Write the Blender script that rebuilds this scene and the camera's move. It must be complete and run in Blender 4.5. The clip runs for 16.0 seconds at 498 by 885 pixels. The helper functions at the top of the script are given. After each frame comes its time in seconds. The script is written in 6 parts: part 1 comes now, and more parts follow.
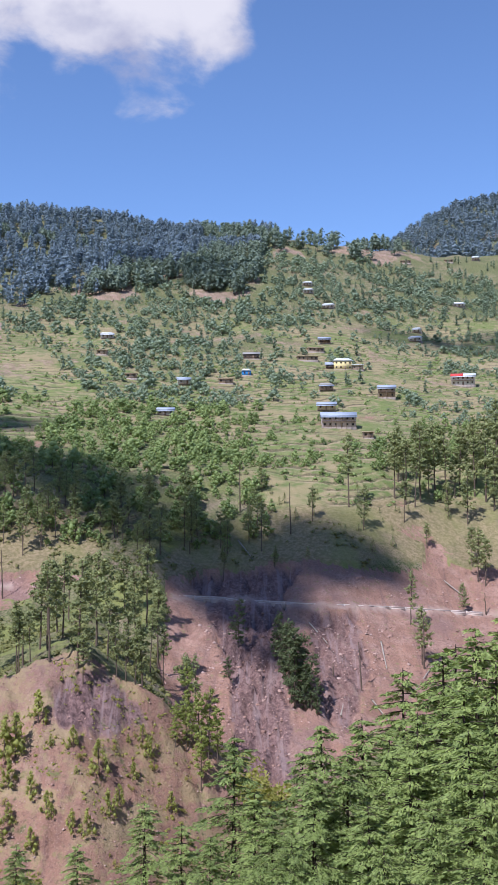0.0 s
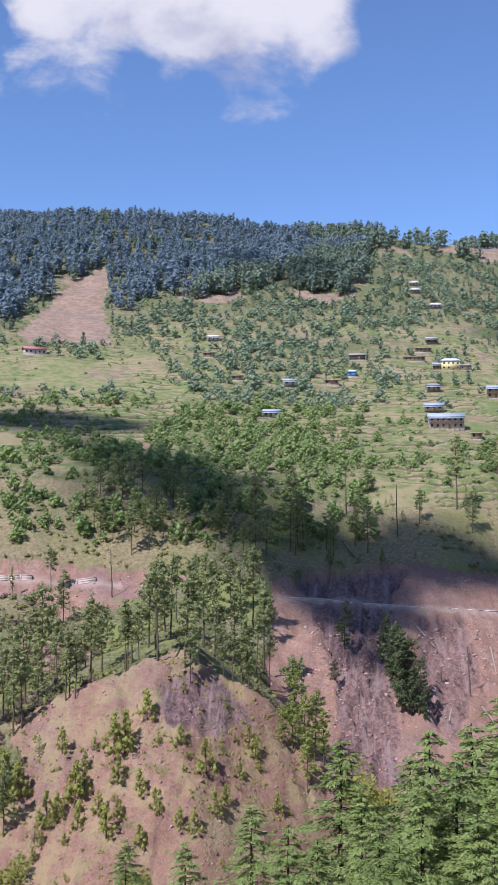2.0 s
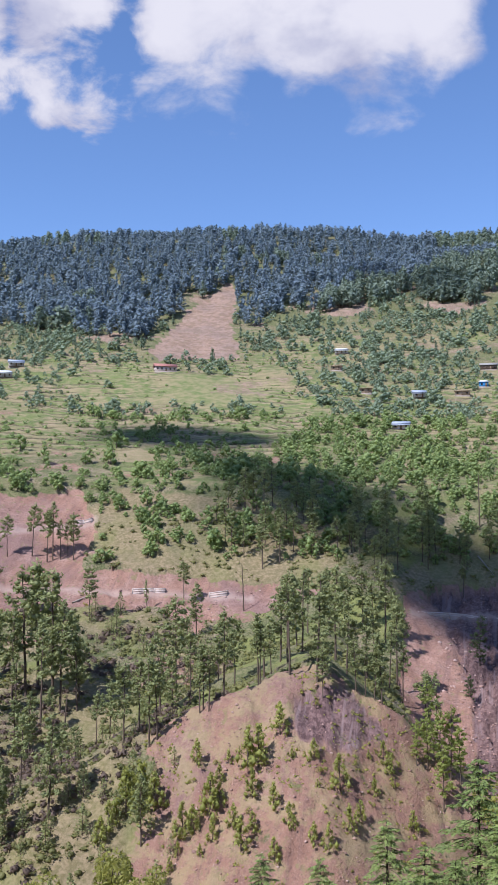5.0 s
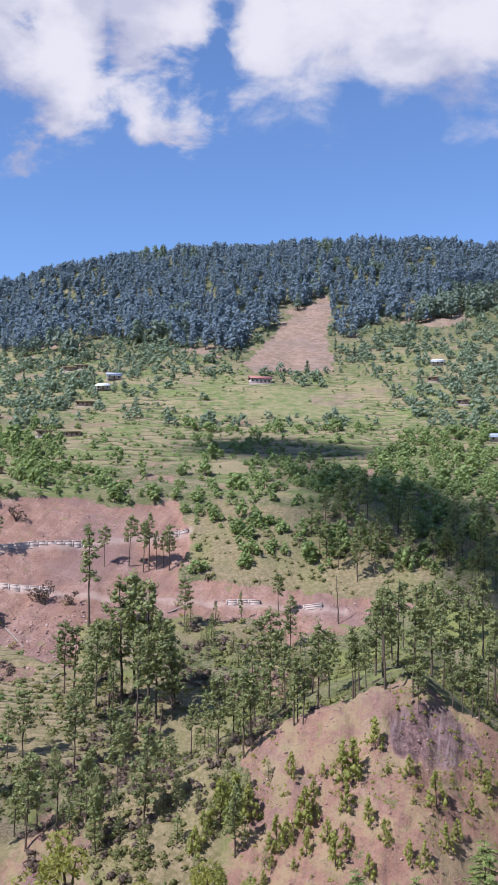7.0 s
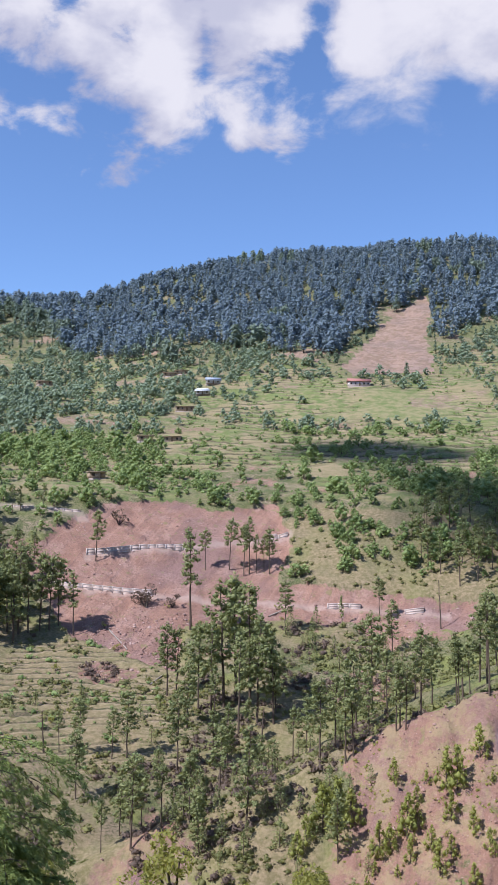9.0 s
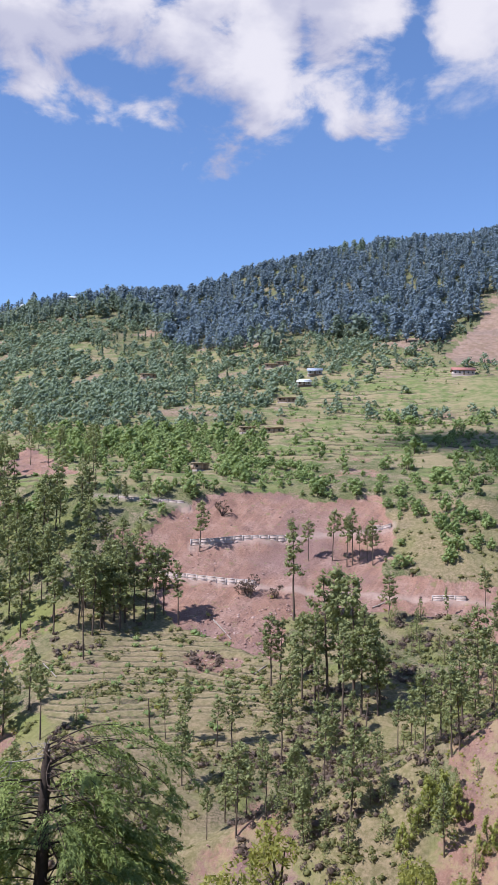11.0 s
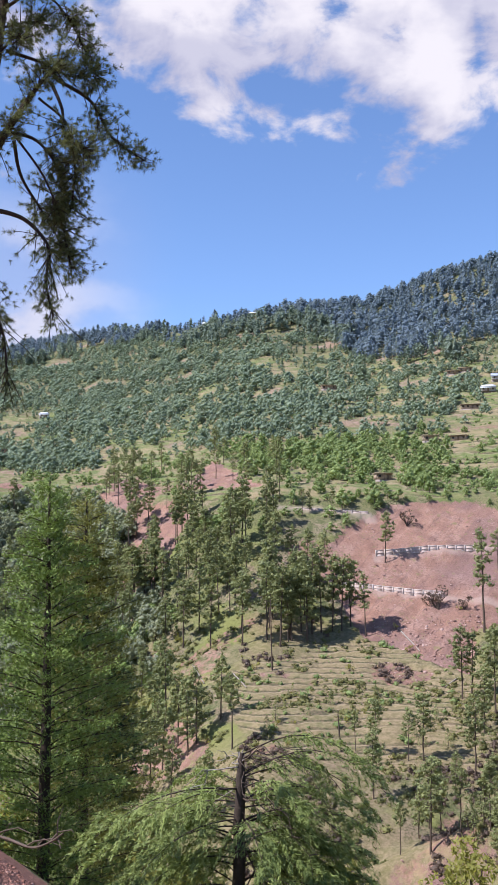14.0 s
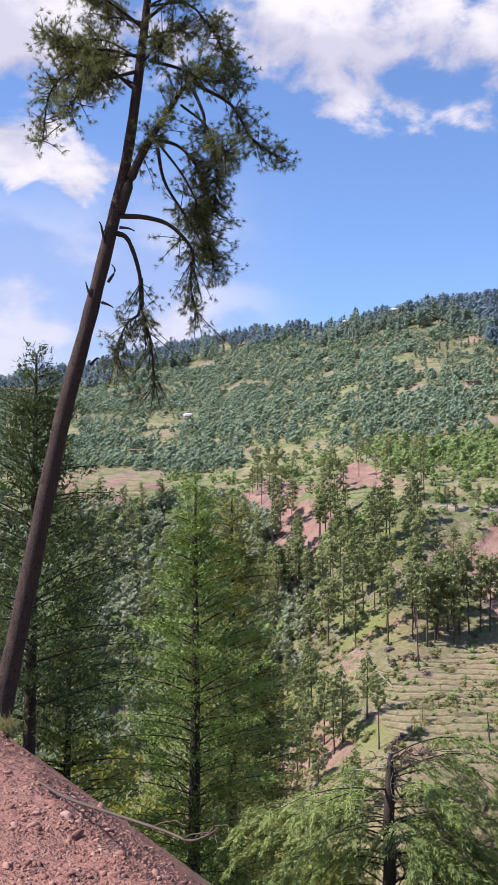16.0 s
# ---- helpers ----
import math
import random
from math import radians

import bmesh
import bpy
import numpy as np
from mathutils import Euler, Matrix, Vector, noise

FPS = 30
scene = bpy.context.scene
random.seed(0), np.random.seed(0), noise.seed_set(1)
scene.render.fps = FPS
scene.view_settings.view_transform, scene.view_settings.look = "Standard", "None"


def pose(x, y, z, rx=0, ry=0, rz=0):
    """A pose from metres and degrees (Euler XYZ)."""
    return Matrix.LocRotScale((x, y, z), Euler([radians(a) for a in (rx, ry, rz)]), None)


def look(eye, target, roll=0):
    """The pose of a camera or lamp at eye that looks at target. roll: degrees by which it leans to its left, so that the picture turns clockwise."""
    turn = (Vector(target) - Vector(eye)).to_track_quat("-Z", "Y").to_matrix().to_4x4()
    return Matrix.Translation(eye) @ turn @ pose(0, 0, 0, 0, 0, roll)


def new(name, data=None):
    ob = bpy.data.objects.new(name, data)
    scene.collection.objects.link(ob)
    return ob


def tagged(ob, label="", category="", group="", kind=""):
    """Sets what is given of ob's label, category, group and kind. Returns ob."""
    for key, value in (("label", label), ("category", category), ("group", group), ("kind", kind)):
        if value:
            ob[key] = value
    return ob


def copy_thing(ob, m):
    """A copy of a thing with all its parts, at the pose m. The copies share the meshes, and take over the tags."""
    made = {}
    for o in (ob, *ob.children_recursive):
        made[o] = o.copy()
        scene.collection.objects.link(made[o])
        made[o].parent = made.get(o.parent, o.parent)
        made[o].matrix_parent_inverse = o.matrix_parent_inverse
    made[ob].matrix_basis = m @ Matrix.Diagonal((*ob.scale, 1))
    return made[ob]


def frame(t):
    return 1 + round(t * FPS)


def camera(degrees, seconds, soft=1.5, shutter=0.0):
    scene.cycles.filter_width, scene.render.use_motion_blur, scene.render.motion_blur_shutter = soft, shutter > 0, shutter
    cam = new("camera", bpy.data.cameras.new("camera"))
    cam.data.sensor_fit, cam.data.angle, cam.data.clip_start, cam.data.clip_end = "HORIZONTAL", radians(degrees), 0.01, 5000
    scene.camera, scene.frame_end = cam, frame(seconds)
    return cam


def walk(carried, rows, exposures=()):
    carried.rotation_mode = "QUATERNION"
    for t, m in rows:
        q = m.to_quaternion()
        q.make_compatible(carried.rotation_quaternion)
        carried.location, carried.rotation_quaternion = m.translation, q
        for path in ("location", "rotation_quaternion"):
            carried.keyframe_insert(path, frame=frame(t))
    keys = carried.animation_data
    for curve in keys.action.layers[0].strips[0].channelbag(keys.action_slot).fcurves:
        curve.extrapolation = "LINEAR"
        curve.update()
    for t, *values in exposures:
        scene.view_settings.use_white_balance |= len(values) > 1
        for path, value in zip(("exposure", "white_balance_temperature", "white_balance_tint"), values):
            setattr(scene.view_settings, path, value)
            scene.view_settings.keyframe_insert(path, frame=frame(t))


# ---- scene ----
# The eye of the viewer is the origin: bearings in degrees (to the right of the first view: plus), height angles in degrees.
cam = camera(27.07, 16.0, soft=0.6)
ROWS = [
    (0.0, 0.000, 0.000, 0.000, 93.80, -0.00, 0.00),
    (0.5, -0.005, -0.000, -0.000, 93.73, -0.45, 1.17),
    (1.0, -0.014, -0.000, -0.000, 93.73, -0.53, 3.07),
    (1.5, -0.020, -0.001, -0.000, 93.69, -0.45, 4.57),
    (2.0, -0.025, -0.001, 0.000, 93.87, -0.31, 5.84),
    (2.5, -0.031, -0.002, 0.000, 94.12, 0.02, 7.14),
    (3.0, -0.036, -0.003, 0.000, 94.09, -0.07, 8.22),
    (5.5, -0.062, -0.008, 0.001, 94.80, -0.17, 14.28),
    (6.0, -0.067, -0.010, 0.002, 94.98, -0.34, 15.51),
    (6.5, -0.072, -0.011, 0.002, 95.15, -0.37, 16.77),
    (7.0, -0.078, -0.013, 0.002, 95.23, -0.61, 18.22),
    (7.5, -0.082, -0.014, 0.002, 95.31, -0.69, 19.17),
    (8.0, -0.088, -0.017, 0.002, 95.51, -0.78, 20.69),
    (8.5, -0.095, -0.019, 0.002, 95.55, -0.71, 22.30),
    (9.0, -0.100, -0.022, 0.002, 95.37, -0.63, 23.72),
    (9.5, -0.107, -0.025, 0.002, 95.22, -0.79, 25.37),
    (12.0, -0.132, -0.038, 0.001, 94.84, -0.70, 32.03),
    (12.5, -0.138, -0.042, 0.002, 95.02, -0.75, 33.61),
    (13.0, -0.144, -0.046, 0.002, 95.18, -0.53, 35.29),
    (13.5, -0.152, -0.052, 0.002, 95.21, -0.36, 37.49),
    (14.0, -0.158, -0.057, 0.002, 95.34, -0.08, 39.53),
    (14.5, -0.163, -0.062, 0.002, 95.23, -0.23, 41.01),
    (15.0, -0.169, -0.067, 0.002, 95.37, -0.12, 42.79),
    (15.5, -0.176, -0.073, 0.002, 95.48, 0.21, 44.92),
    (16.0, -0.183, -0.081, 0.002, 95.26, -0.04, 47.43),
]
walk(cam, [(t, pose(x, y, z, rx, ry, rz)) for t, x, y, z, rx, ry, rz in ROWS], exposures=[(0.0, 0.5, 5700.0, 17.0), (10.0, 0.54, 5800.0, 16.0), (13.0, 0.62, 5900.0, 17.0), (16.0, 0.80, 6050.0, 18.0)])

# ---------------------------------------------------------------- light
SUN_AZ, SUN_EL = -145.0, 50.0
sun_way = Vector((math.sin(radians(SUN_AZ)) * math.cos(radians(SUN_EL)),
                  math.cos(radians(SUN_AZ)) * math.cos(radians(SUN_EL)), math.sin(radians(SUN_EL))))
sun_data = bpy.data.lights.new("sun", "SUN")
sun_data.energy, sun_data.angle, sun_data.color = 4.3, radians(0.53), (1.0, 0.95, 0.87)
sun = new("sun", sun_data)
sun.matrix_world = look(sun_way * 100, (0, 0, 0))


def node_tree(owner):
    owner.use_nodes = True
    tree = owner.node_tree
    tree.nodes.clear()
    return tree


def node(tree, kind, inputs=None, **props):
    n = tree.nodes.new("ShaderNode" + kind)
    for k, v in props.items():
        setattr(n, k, v)
    for k, v in (inputs or {}).items():
        if hasattr(v, "is_output"):
            tree.links.new(v, n.inputs[k])
        else:
            n.inputs[k].default_value = v
    return n


def maths(tree, op, a, b=0.0, c=0.0):
    return node(tree, "Math", {0: a, 1: b, 2: c}, operation=op).outputs[0]


def smooth(tree, x, lo, hi):
    n = node(tree, "MapRange", {"Value": x, "From Min": lo, "From Max": hi}, interpolation_type="SMOOTHSTEP")
    return n.outputs[0]


def blend(tree, fac, a, b, mode="MIX"):
    n = node(tree, "Mix", data_type="RGBA", blend_type=mode)
    for i, v in ((0, fac), (6, a), (7, b)):
        if hasattr(v, "is_output"):
            tree.links.new(v, n.inputs[i])
        elif i == 0:
            n.inputs[i].default_value = v
        else:
            n.inputs[i].default_value = (*v, 1)
    return n.outputs[2]


# the cumulus overhead: bearing, height angle, half width, half height
PUFFS = [(-2.6, 27.6, 3.0, 4.6), (-6.0, 27.0, 4.2, 5.0), (-10.5, 29.5, 5.0, 6.3), (-14.5, 29.5, 4.6, 6.8), (-17.6, 29.0, 3.4, 6.6),
         (-21.8, 29.5, 2.6, 6.4), (-24.8, 28.5, 3.0, 6.6), (-28.8, 27.0, 3.2, 5.6), (-32.6, 28.0, 3.6, 6.2), (-37.0, 30.0, 4.2, 6.6), (-41.5, 29.6, 4.4, 6.4), (-46.0, 31.0, 4.4, 6.8),
         (-8.2, 33.5, 12.0, 6.0), (-35.0, 36.0, 18.0, 7.0), (-60.0, 26.0, 8.0, 2.6), (-60.0, 20.2, 7.0, 2.2), (-100.0, 34.0, 34.0, 16.0), (-75.0, 46.0, 30.0, 10.0)]


def make_world():
    world = bpy.data.worlds.new("world")
    scene.world = world
    t = node_tree(world)
    sky = node(t, "TexSky", sky_type="NISHITA", sun_disc=False, sun_elevation=radians(SUN_EL), sun_rotation=radians(SUN_AZ),
               altitude=1500.0, air_density=1.0, dust_density=0.1, ozone_density=4.0)
    co = node(t, "TexCoord").outputs["Generated"]
    sep = node(t, "SeparateXYZ", {0: co})
    az = maths(t, "MULTIPLY", maths(t, "ARCTAN2", sep.outputs[0], sep.outputs[1]), 57.2958)
    el = maths(t, "MULTIPLY", maths(t, "ARCSINE", sep.outputs[2]), 57.2958)
    flat = node(t, "CombineXYZ", {0: maths(t, "MULTIPLY", az, 0.13), 1: maths(t, "MULTIPLY", el, 0.20), 2: 3.7}).outputs[0]
    big = node(t, "TexNoise", {"Vector": flat, "Scale": 1.7, "Detail": 9.0, "Roughness": 0.56, "Distortion": 0.25}).outputs[0]
    fine = node(t, "TexNoise", {"Vector": flat, "Scale": 1.25, "Detail": 5.0, "Roughness": 0.5}).outputs[0]
    # how deep inside the nearest heap of cloud a direction lies
    at = node(t, "CombineXYZ", {0: az, 1: el}).outputs[0]
    deep = -1.0
    for a, e, ra, re in PUFFS:
        off = node(t, "VectorMath", {0: at, 1: (a, e, 0)}, operation="SUBTRACT").outputs[0]
        off = node(t, "VectorMath", {0: off, 1: (1 / ra, 1 / re, 0)}, operation="MULTIPLY").outputs[0]
        r = node(t, "VectorMath", {0: off}, operation="LENGTH").outputs["Value"]
        deep = node(t, "Math", {0: maths(t, "SUBTRACT", 1.0, r), 1: deep, 2: 0.12}, operation="SMOOTH_MAX").outputs[0]
    # the heaps to the left are more ragged than the first
    torn = maths(t, "ADD", 1.5, maths(t, "MULTIPLY", smooth(t, az, -17.0, -21.0), 1.3))
    body = maths(t, "ADD", deep, maths(t, "MULTIPLY", maths(t, "SUBTRACT", big, 0.50), torn))
    dens = smooth(t, body, -0.10, 0.36)
    # thin low haze cloud further left
    veil = maths(t, "MULTIPLY", smooth(t, az, -43.0, -52.0), smooth(t, maths(t, "ADD", el, maths(t, "MULTIPLY", fine, 9.0)), 27.0, 17.0))
    veil = maths(t, "MULTIPLY", veil, maths(t, "ADD", 0.40, maths(t, "MULTIPLY", smooth(t, fine, 0.42, 0.6), 0.45)))
    dens = maths(t, "MAXIMUM", maths(t, "MULTIPLY", dens, 0.97), veil)
    lit = maths(t, "ADD", maths(t, "MULTIPLY", smooth(t, body, 0.15, 0.65), 0.35), maths(t, "MULTIPLY", smooth(t, fine, 0.40, 0.62), 0.65))
    white = blend(t, lit, (0.62, 0.62, 0.75), (1.16, 1.10, 1.06))
    sky_bg = node(t, "Background", {"Color": sky.outputs[0], "Strength": 0.120})
    cloud_bg = node(t, "Background", {"Color": white, "Strength": 0.52})
    mix = node(t, "MixShader", {0: dens, 1: sky_bg.outputs[0], 2: cloud_bg.outputs[0]})
    node(t, "OutputWorld", {0: mix.outputs[0]})


make_world()

# ---------------------------------------------------------------- shape of the land


def rough(x, y, seed=0):
    """Smooth value noise, -1 to 1."""
    xi, yi = np.floor(x).astype(np.int64), np.floor(y).astype(np.int64)
    fx, fy = x - xi, y - yi
    fx, fy = fx * fx * (3 - 2 * fx), fy * fy * (3 - 2 * fy)

    def h(i, j):
        n = (i * 374761393 + j * 668265263 + seed * 1442695041) & 0x7FFFFFFF
        n = ((n ^ (n >> 13)) * 1274126177) & 0x7FFFFFFF
        return ((n ^ (n >> 16)) & 0xFFFF) / 32767.5 - 1
    a, b, c, d = h(xi, yi), h(xi + 1, yi), h(xi, yi + 1), h(xi + 1, yi + 1)
    return (a * (1 - fx) + b * fx) * (1 - fy) + (c * (1 - fx) + d * fx) * fy


def fbm(x, y, octaves=4, seed=0):
    s, k = 0.0, 1.0
    for o in range(octaves):
        s = s + rough(x, y, seed + o * 17) * k
        x, y, k = x * 2.03 + 11.3, y * 2.03 - 5.1, k * 0.5
    return s / 1.6


def step(x, lo, hi):
    t = np.clip((x - lo) / (hi - lo), 0, 1)
    return t * t * (3 - 2 * t)


def soft_max(a, b, k):
    h = np.clip(0.5 + 0.5 * (a - b) / k, 0, 1)
    return b + (a - b) * h + k * h * (1 - h)


# height angle of the far slope by distance, and the crest's height angle by bearing
SLOPE_D = [60, 100, 130, 150, 170, 190, 230, 270, 290, 315, 345, 430, 540, 680, 900]
SLOPE_E = [-55, -40, -31, -25, -20, -15.5, -9.3, -5.5, -3.2, 0, 2.5, 4.9, 8.0, 11.0, 15.2]
CREST_A = [-90, -75, -61, -57, -48, -43, -38, -33, -28.5, -24.5, -20, -12, -8, -4.5, 0, 4, 7, 11, 20, 40]
CREST_E = [5.0, 6.5, 8.5, 9.0, 11.1, 11.6, 12.3, 12.75, 14.25, 15.15, 15.5, 15.95, 15.8, 15.35, 15.35, 14.6, 14.25, 13.9, 13.6, 10]
KNOB_A, KNOB_D, KNOB_Z = -9.6, 178.0, -24.0
EDGE_A = 68.0     # the brink of the near ledge runs off at this bearing to the left


def polar(x, y):
    return np.degrees(np.arctan2(x, y)), np.hypot(x, y)


def inside(a, e, poly):
    hit = np.zeros(np.shape(a), bool)
    for (x0, y0), (x1, y1) in zip(poly, poly[1:] + poly[:1]):
        if y0 != y1:
            hit ^= ((y0 > e) != (y1 > e)) & (a < (x1 - x0) * (e - y0) / (y1 - y0) + x0)
    return hit


def height(x, y, fine=True):
    """Height of the ground at x, y."""
    a, d = polar(x, y)
    dd = np.maximum(d, 1.0)
    # far slope
    spread = 1 + 0.25 * step(a, -38, -52) + 0.1 * step(a, 4, 14)
    wig = 1 + 0.04 * fbm(x / 130, y / 130, 3, 5)
    q = dd / spread * wig - 8 * step(a, -6, -2)
    e = np.interp(q, SLOPE_D, SLOPE_E)
    top = np.interp(a, CREST_A, CREST_E)
    e = np.where(e > 3, 3 + (e - 3) * (top - 3) / 12.2, e)
    over = np.maximum(q - 900, 0)
    e = e - over * 0.011
    far = dd * np.tan(np.radians(np.clip(e, -70, 40)))
    far = np.maximum(far, -64 + 2 * fbm(x / 30, y / 30, 2, 9))
    # the hill behind the saddle on the right
    back = 1500 * np.tan(np.radians(np.interp(a, [5, 8, 9.4, 11.3, 14, 22, 40], [9, 14.5, 15.4, 16.2, 16.6, 16.8, 12])))
    back = back - 0.5 * np.abs(d - 1500) - np.where(a < 5, 400, 0)
    far = np.where(d > 1000, np.maximum(far, back), far)
    # spur with the pines on it
    lx = dd * np.sin(np.radians(a - KNOB_A)) - 0.03 * (d - KNOB_D)
    ly = d - KNOB_D
    flank = np.where(lx > 0, 0.86, 0.46) * (np.sqrt(lx * lx + 16) - 4)
    spur = KNOB_Z - flank - 0.95 * np.maximum(-ly, 0) + np.where(ly > 0, -0.02 * ly, 0) + 1.8 * fbm(x / 14, y / 14, 4, 31)
    spur = np.where((d > 120) & (d < 300), spur, -200)
    z = soft_max(far, spur, 3.0)
    # the hillside on which the viewer stands
    lat = dd * np.sin(np.radians(a + EDGE_A)) - 1.38
    lat = np.where(np.abs(a + EDGE_A) > 90, -np.abs(lat), lat)
    ledge = -1.62 - 0.06 * np.minimum(d, 40)
    fall = 0.75 * np.minimum(lat, 10) + 0.35 * np.maximum(lat - 10, 0)
    own = np.where(lat > 0, ledge - fall * step(lat, -0.4, 1.0) - 0.15 * np.maximum(d - 22, 0) * step(lat, 0, 4), ledge + 0.25 * np.maximum(-lat - 5, 0))
    own = own + np.where(d > 22, 1.2 * fbm(x / 25, y / 25, 3, 41) * step(d, 22, 60), 0)
    z = np.where(d < 175, soft_max(own, z, 2.0), z)
    # everything behind the viewer rises as the same hillside
    if fine:
        z = z + 0.9 * fbm(x / 22, y / 22, 4, 3) * step(d, 120, 260) * (1 + 1.5 * step(d, 500, 800))
        z = z + 0.10 * fbm(x / 0.9, y / 0.9, 3, 13) * step(d, 40, 4) + 0.05 * fbm(x / 0.25, y / 0.25, 2, 14) * step(d, 30, 4)
    return z


# lower edge of the conifer forest by bearing
FOREST_A = [-66, -56, -50, -46, -42, -38, -35, -33.6, -28.3, -26.7, -22, -20, -18.4, -17.2, -15.7, -14.2, -13.8, -12.5, -10.7, -7.6, -4.5, -1.5, 0, 1.0, 2.0, 4, 7, 9, 18]
FOREST_E = [8.0, 8.0, 9.6, 10.6, 10.8, 11.0, 10.8, 9.8, 9.8, 10.6, 10.5, 10.2, 10.3, 11.2, 12.3, 13.3, 11.6, 11.0, 12.0, 11.8, 12.5, 11.7, 11.9, 13.8, 14.6, 14.0, 13.6, 14, 14]
GULLY = [(-4.3, -3.4), (3.1, -2.5), (6.2, -3.0), (9.3, -3.2), (9.7, -1.7), (10.3, -1.8), (10.8, -2.9), (13.5, -3.0), (18, -3.2), (18, -9), (7.9, -12), (3, -16), (-1, -17), (-4, -12), (-5, -8)]
RED_LEFT = [(-36.3, -0.6), (-32.1, 1.9), (-28.1, 2.3), (-25.6, 1.7), (-22.2, 2.1), (-21.6, -0.1), (-22, -2), (-18.8, -2.3), (-13, -2.8), (-9, -3.2),
            (-11, -4.6), (-15, -4.4), (-16, -6.1), (-18, -4.6), (-20, -4.2), (-27.1, -4.7), (-28, -7), (-29.5, -6.6), (-33.2, -5.4), (-34.7, -3.3)]
SCAR_TOP = [(-14.0, 13.5), (-15.1, 12.6), (-16.5, 12.0), (-17.1, 11.0), (-18.7, 9.6), (-18.2, 9.1), (-13.5, 9.2), (-13.9, 10.6), (-13.8, 12.4)]
RED_FAR = [(-48.1, 2.6), (-46, 3.4), (-44, 2.9), (-41.5, 4.2), (-38.8, 3.2), (-41.2, 1.7), (-43.4, 0.2), (-45, -3), (-47, -3), (-46, 0.5)]
FIELD_BROWN = [(-58, 3.6), (-52.1, 3.6), (-51.6, 2.6), (-54, 1.6), (-58, 1.8)]
TRACK = [(-43.8, -7.0), (-42.4, -6.1), (-39.6, -3.9), (-39.2, -4.3), (-42, -7.8), (-43.3, -8.4)]
FIELD = [(-22.8, 8.8), (-17.2, 8.6), (-11.8, 8.1), (-8.6, 7.1), (-10.6, 6.2), (-14.3, 6.4), (-21.8, 6.3), (-24, 7.3)]
TERRACE_LOW = [(-42, -7.4), (-34, -5.6), (-27.5, -6.4), (-26.5, -9), (-27.5, -12), (-33.5, -12.4), (-40, -10.3)]
ROADS = [[(-38.0, 1.75), (-35.5, 1.6), (-32.5, 1.3)], [(-32.8, -0.8), (-30.9, -0.5), (-27.2, -0.2), (-21.4, 0.4)],
         [(-34.6, -2.3), (-32.6, -2.6), (-29.6, -2.8), (-26.2, -3.1), (-18.8, -3.4), (-12.8, -3.6)],
         [(-4.2, -4.5), (-0.3, -4.5), (3.1, -4.8), (7.4, -5.0), (11.0, -5.2), (16, -5.3)]]


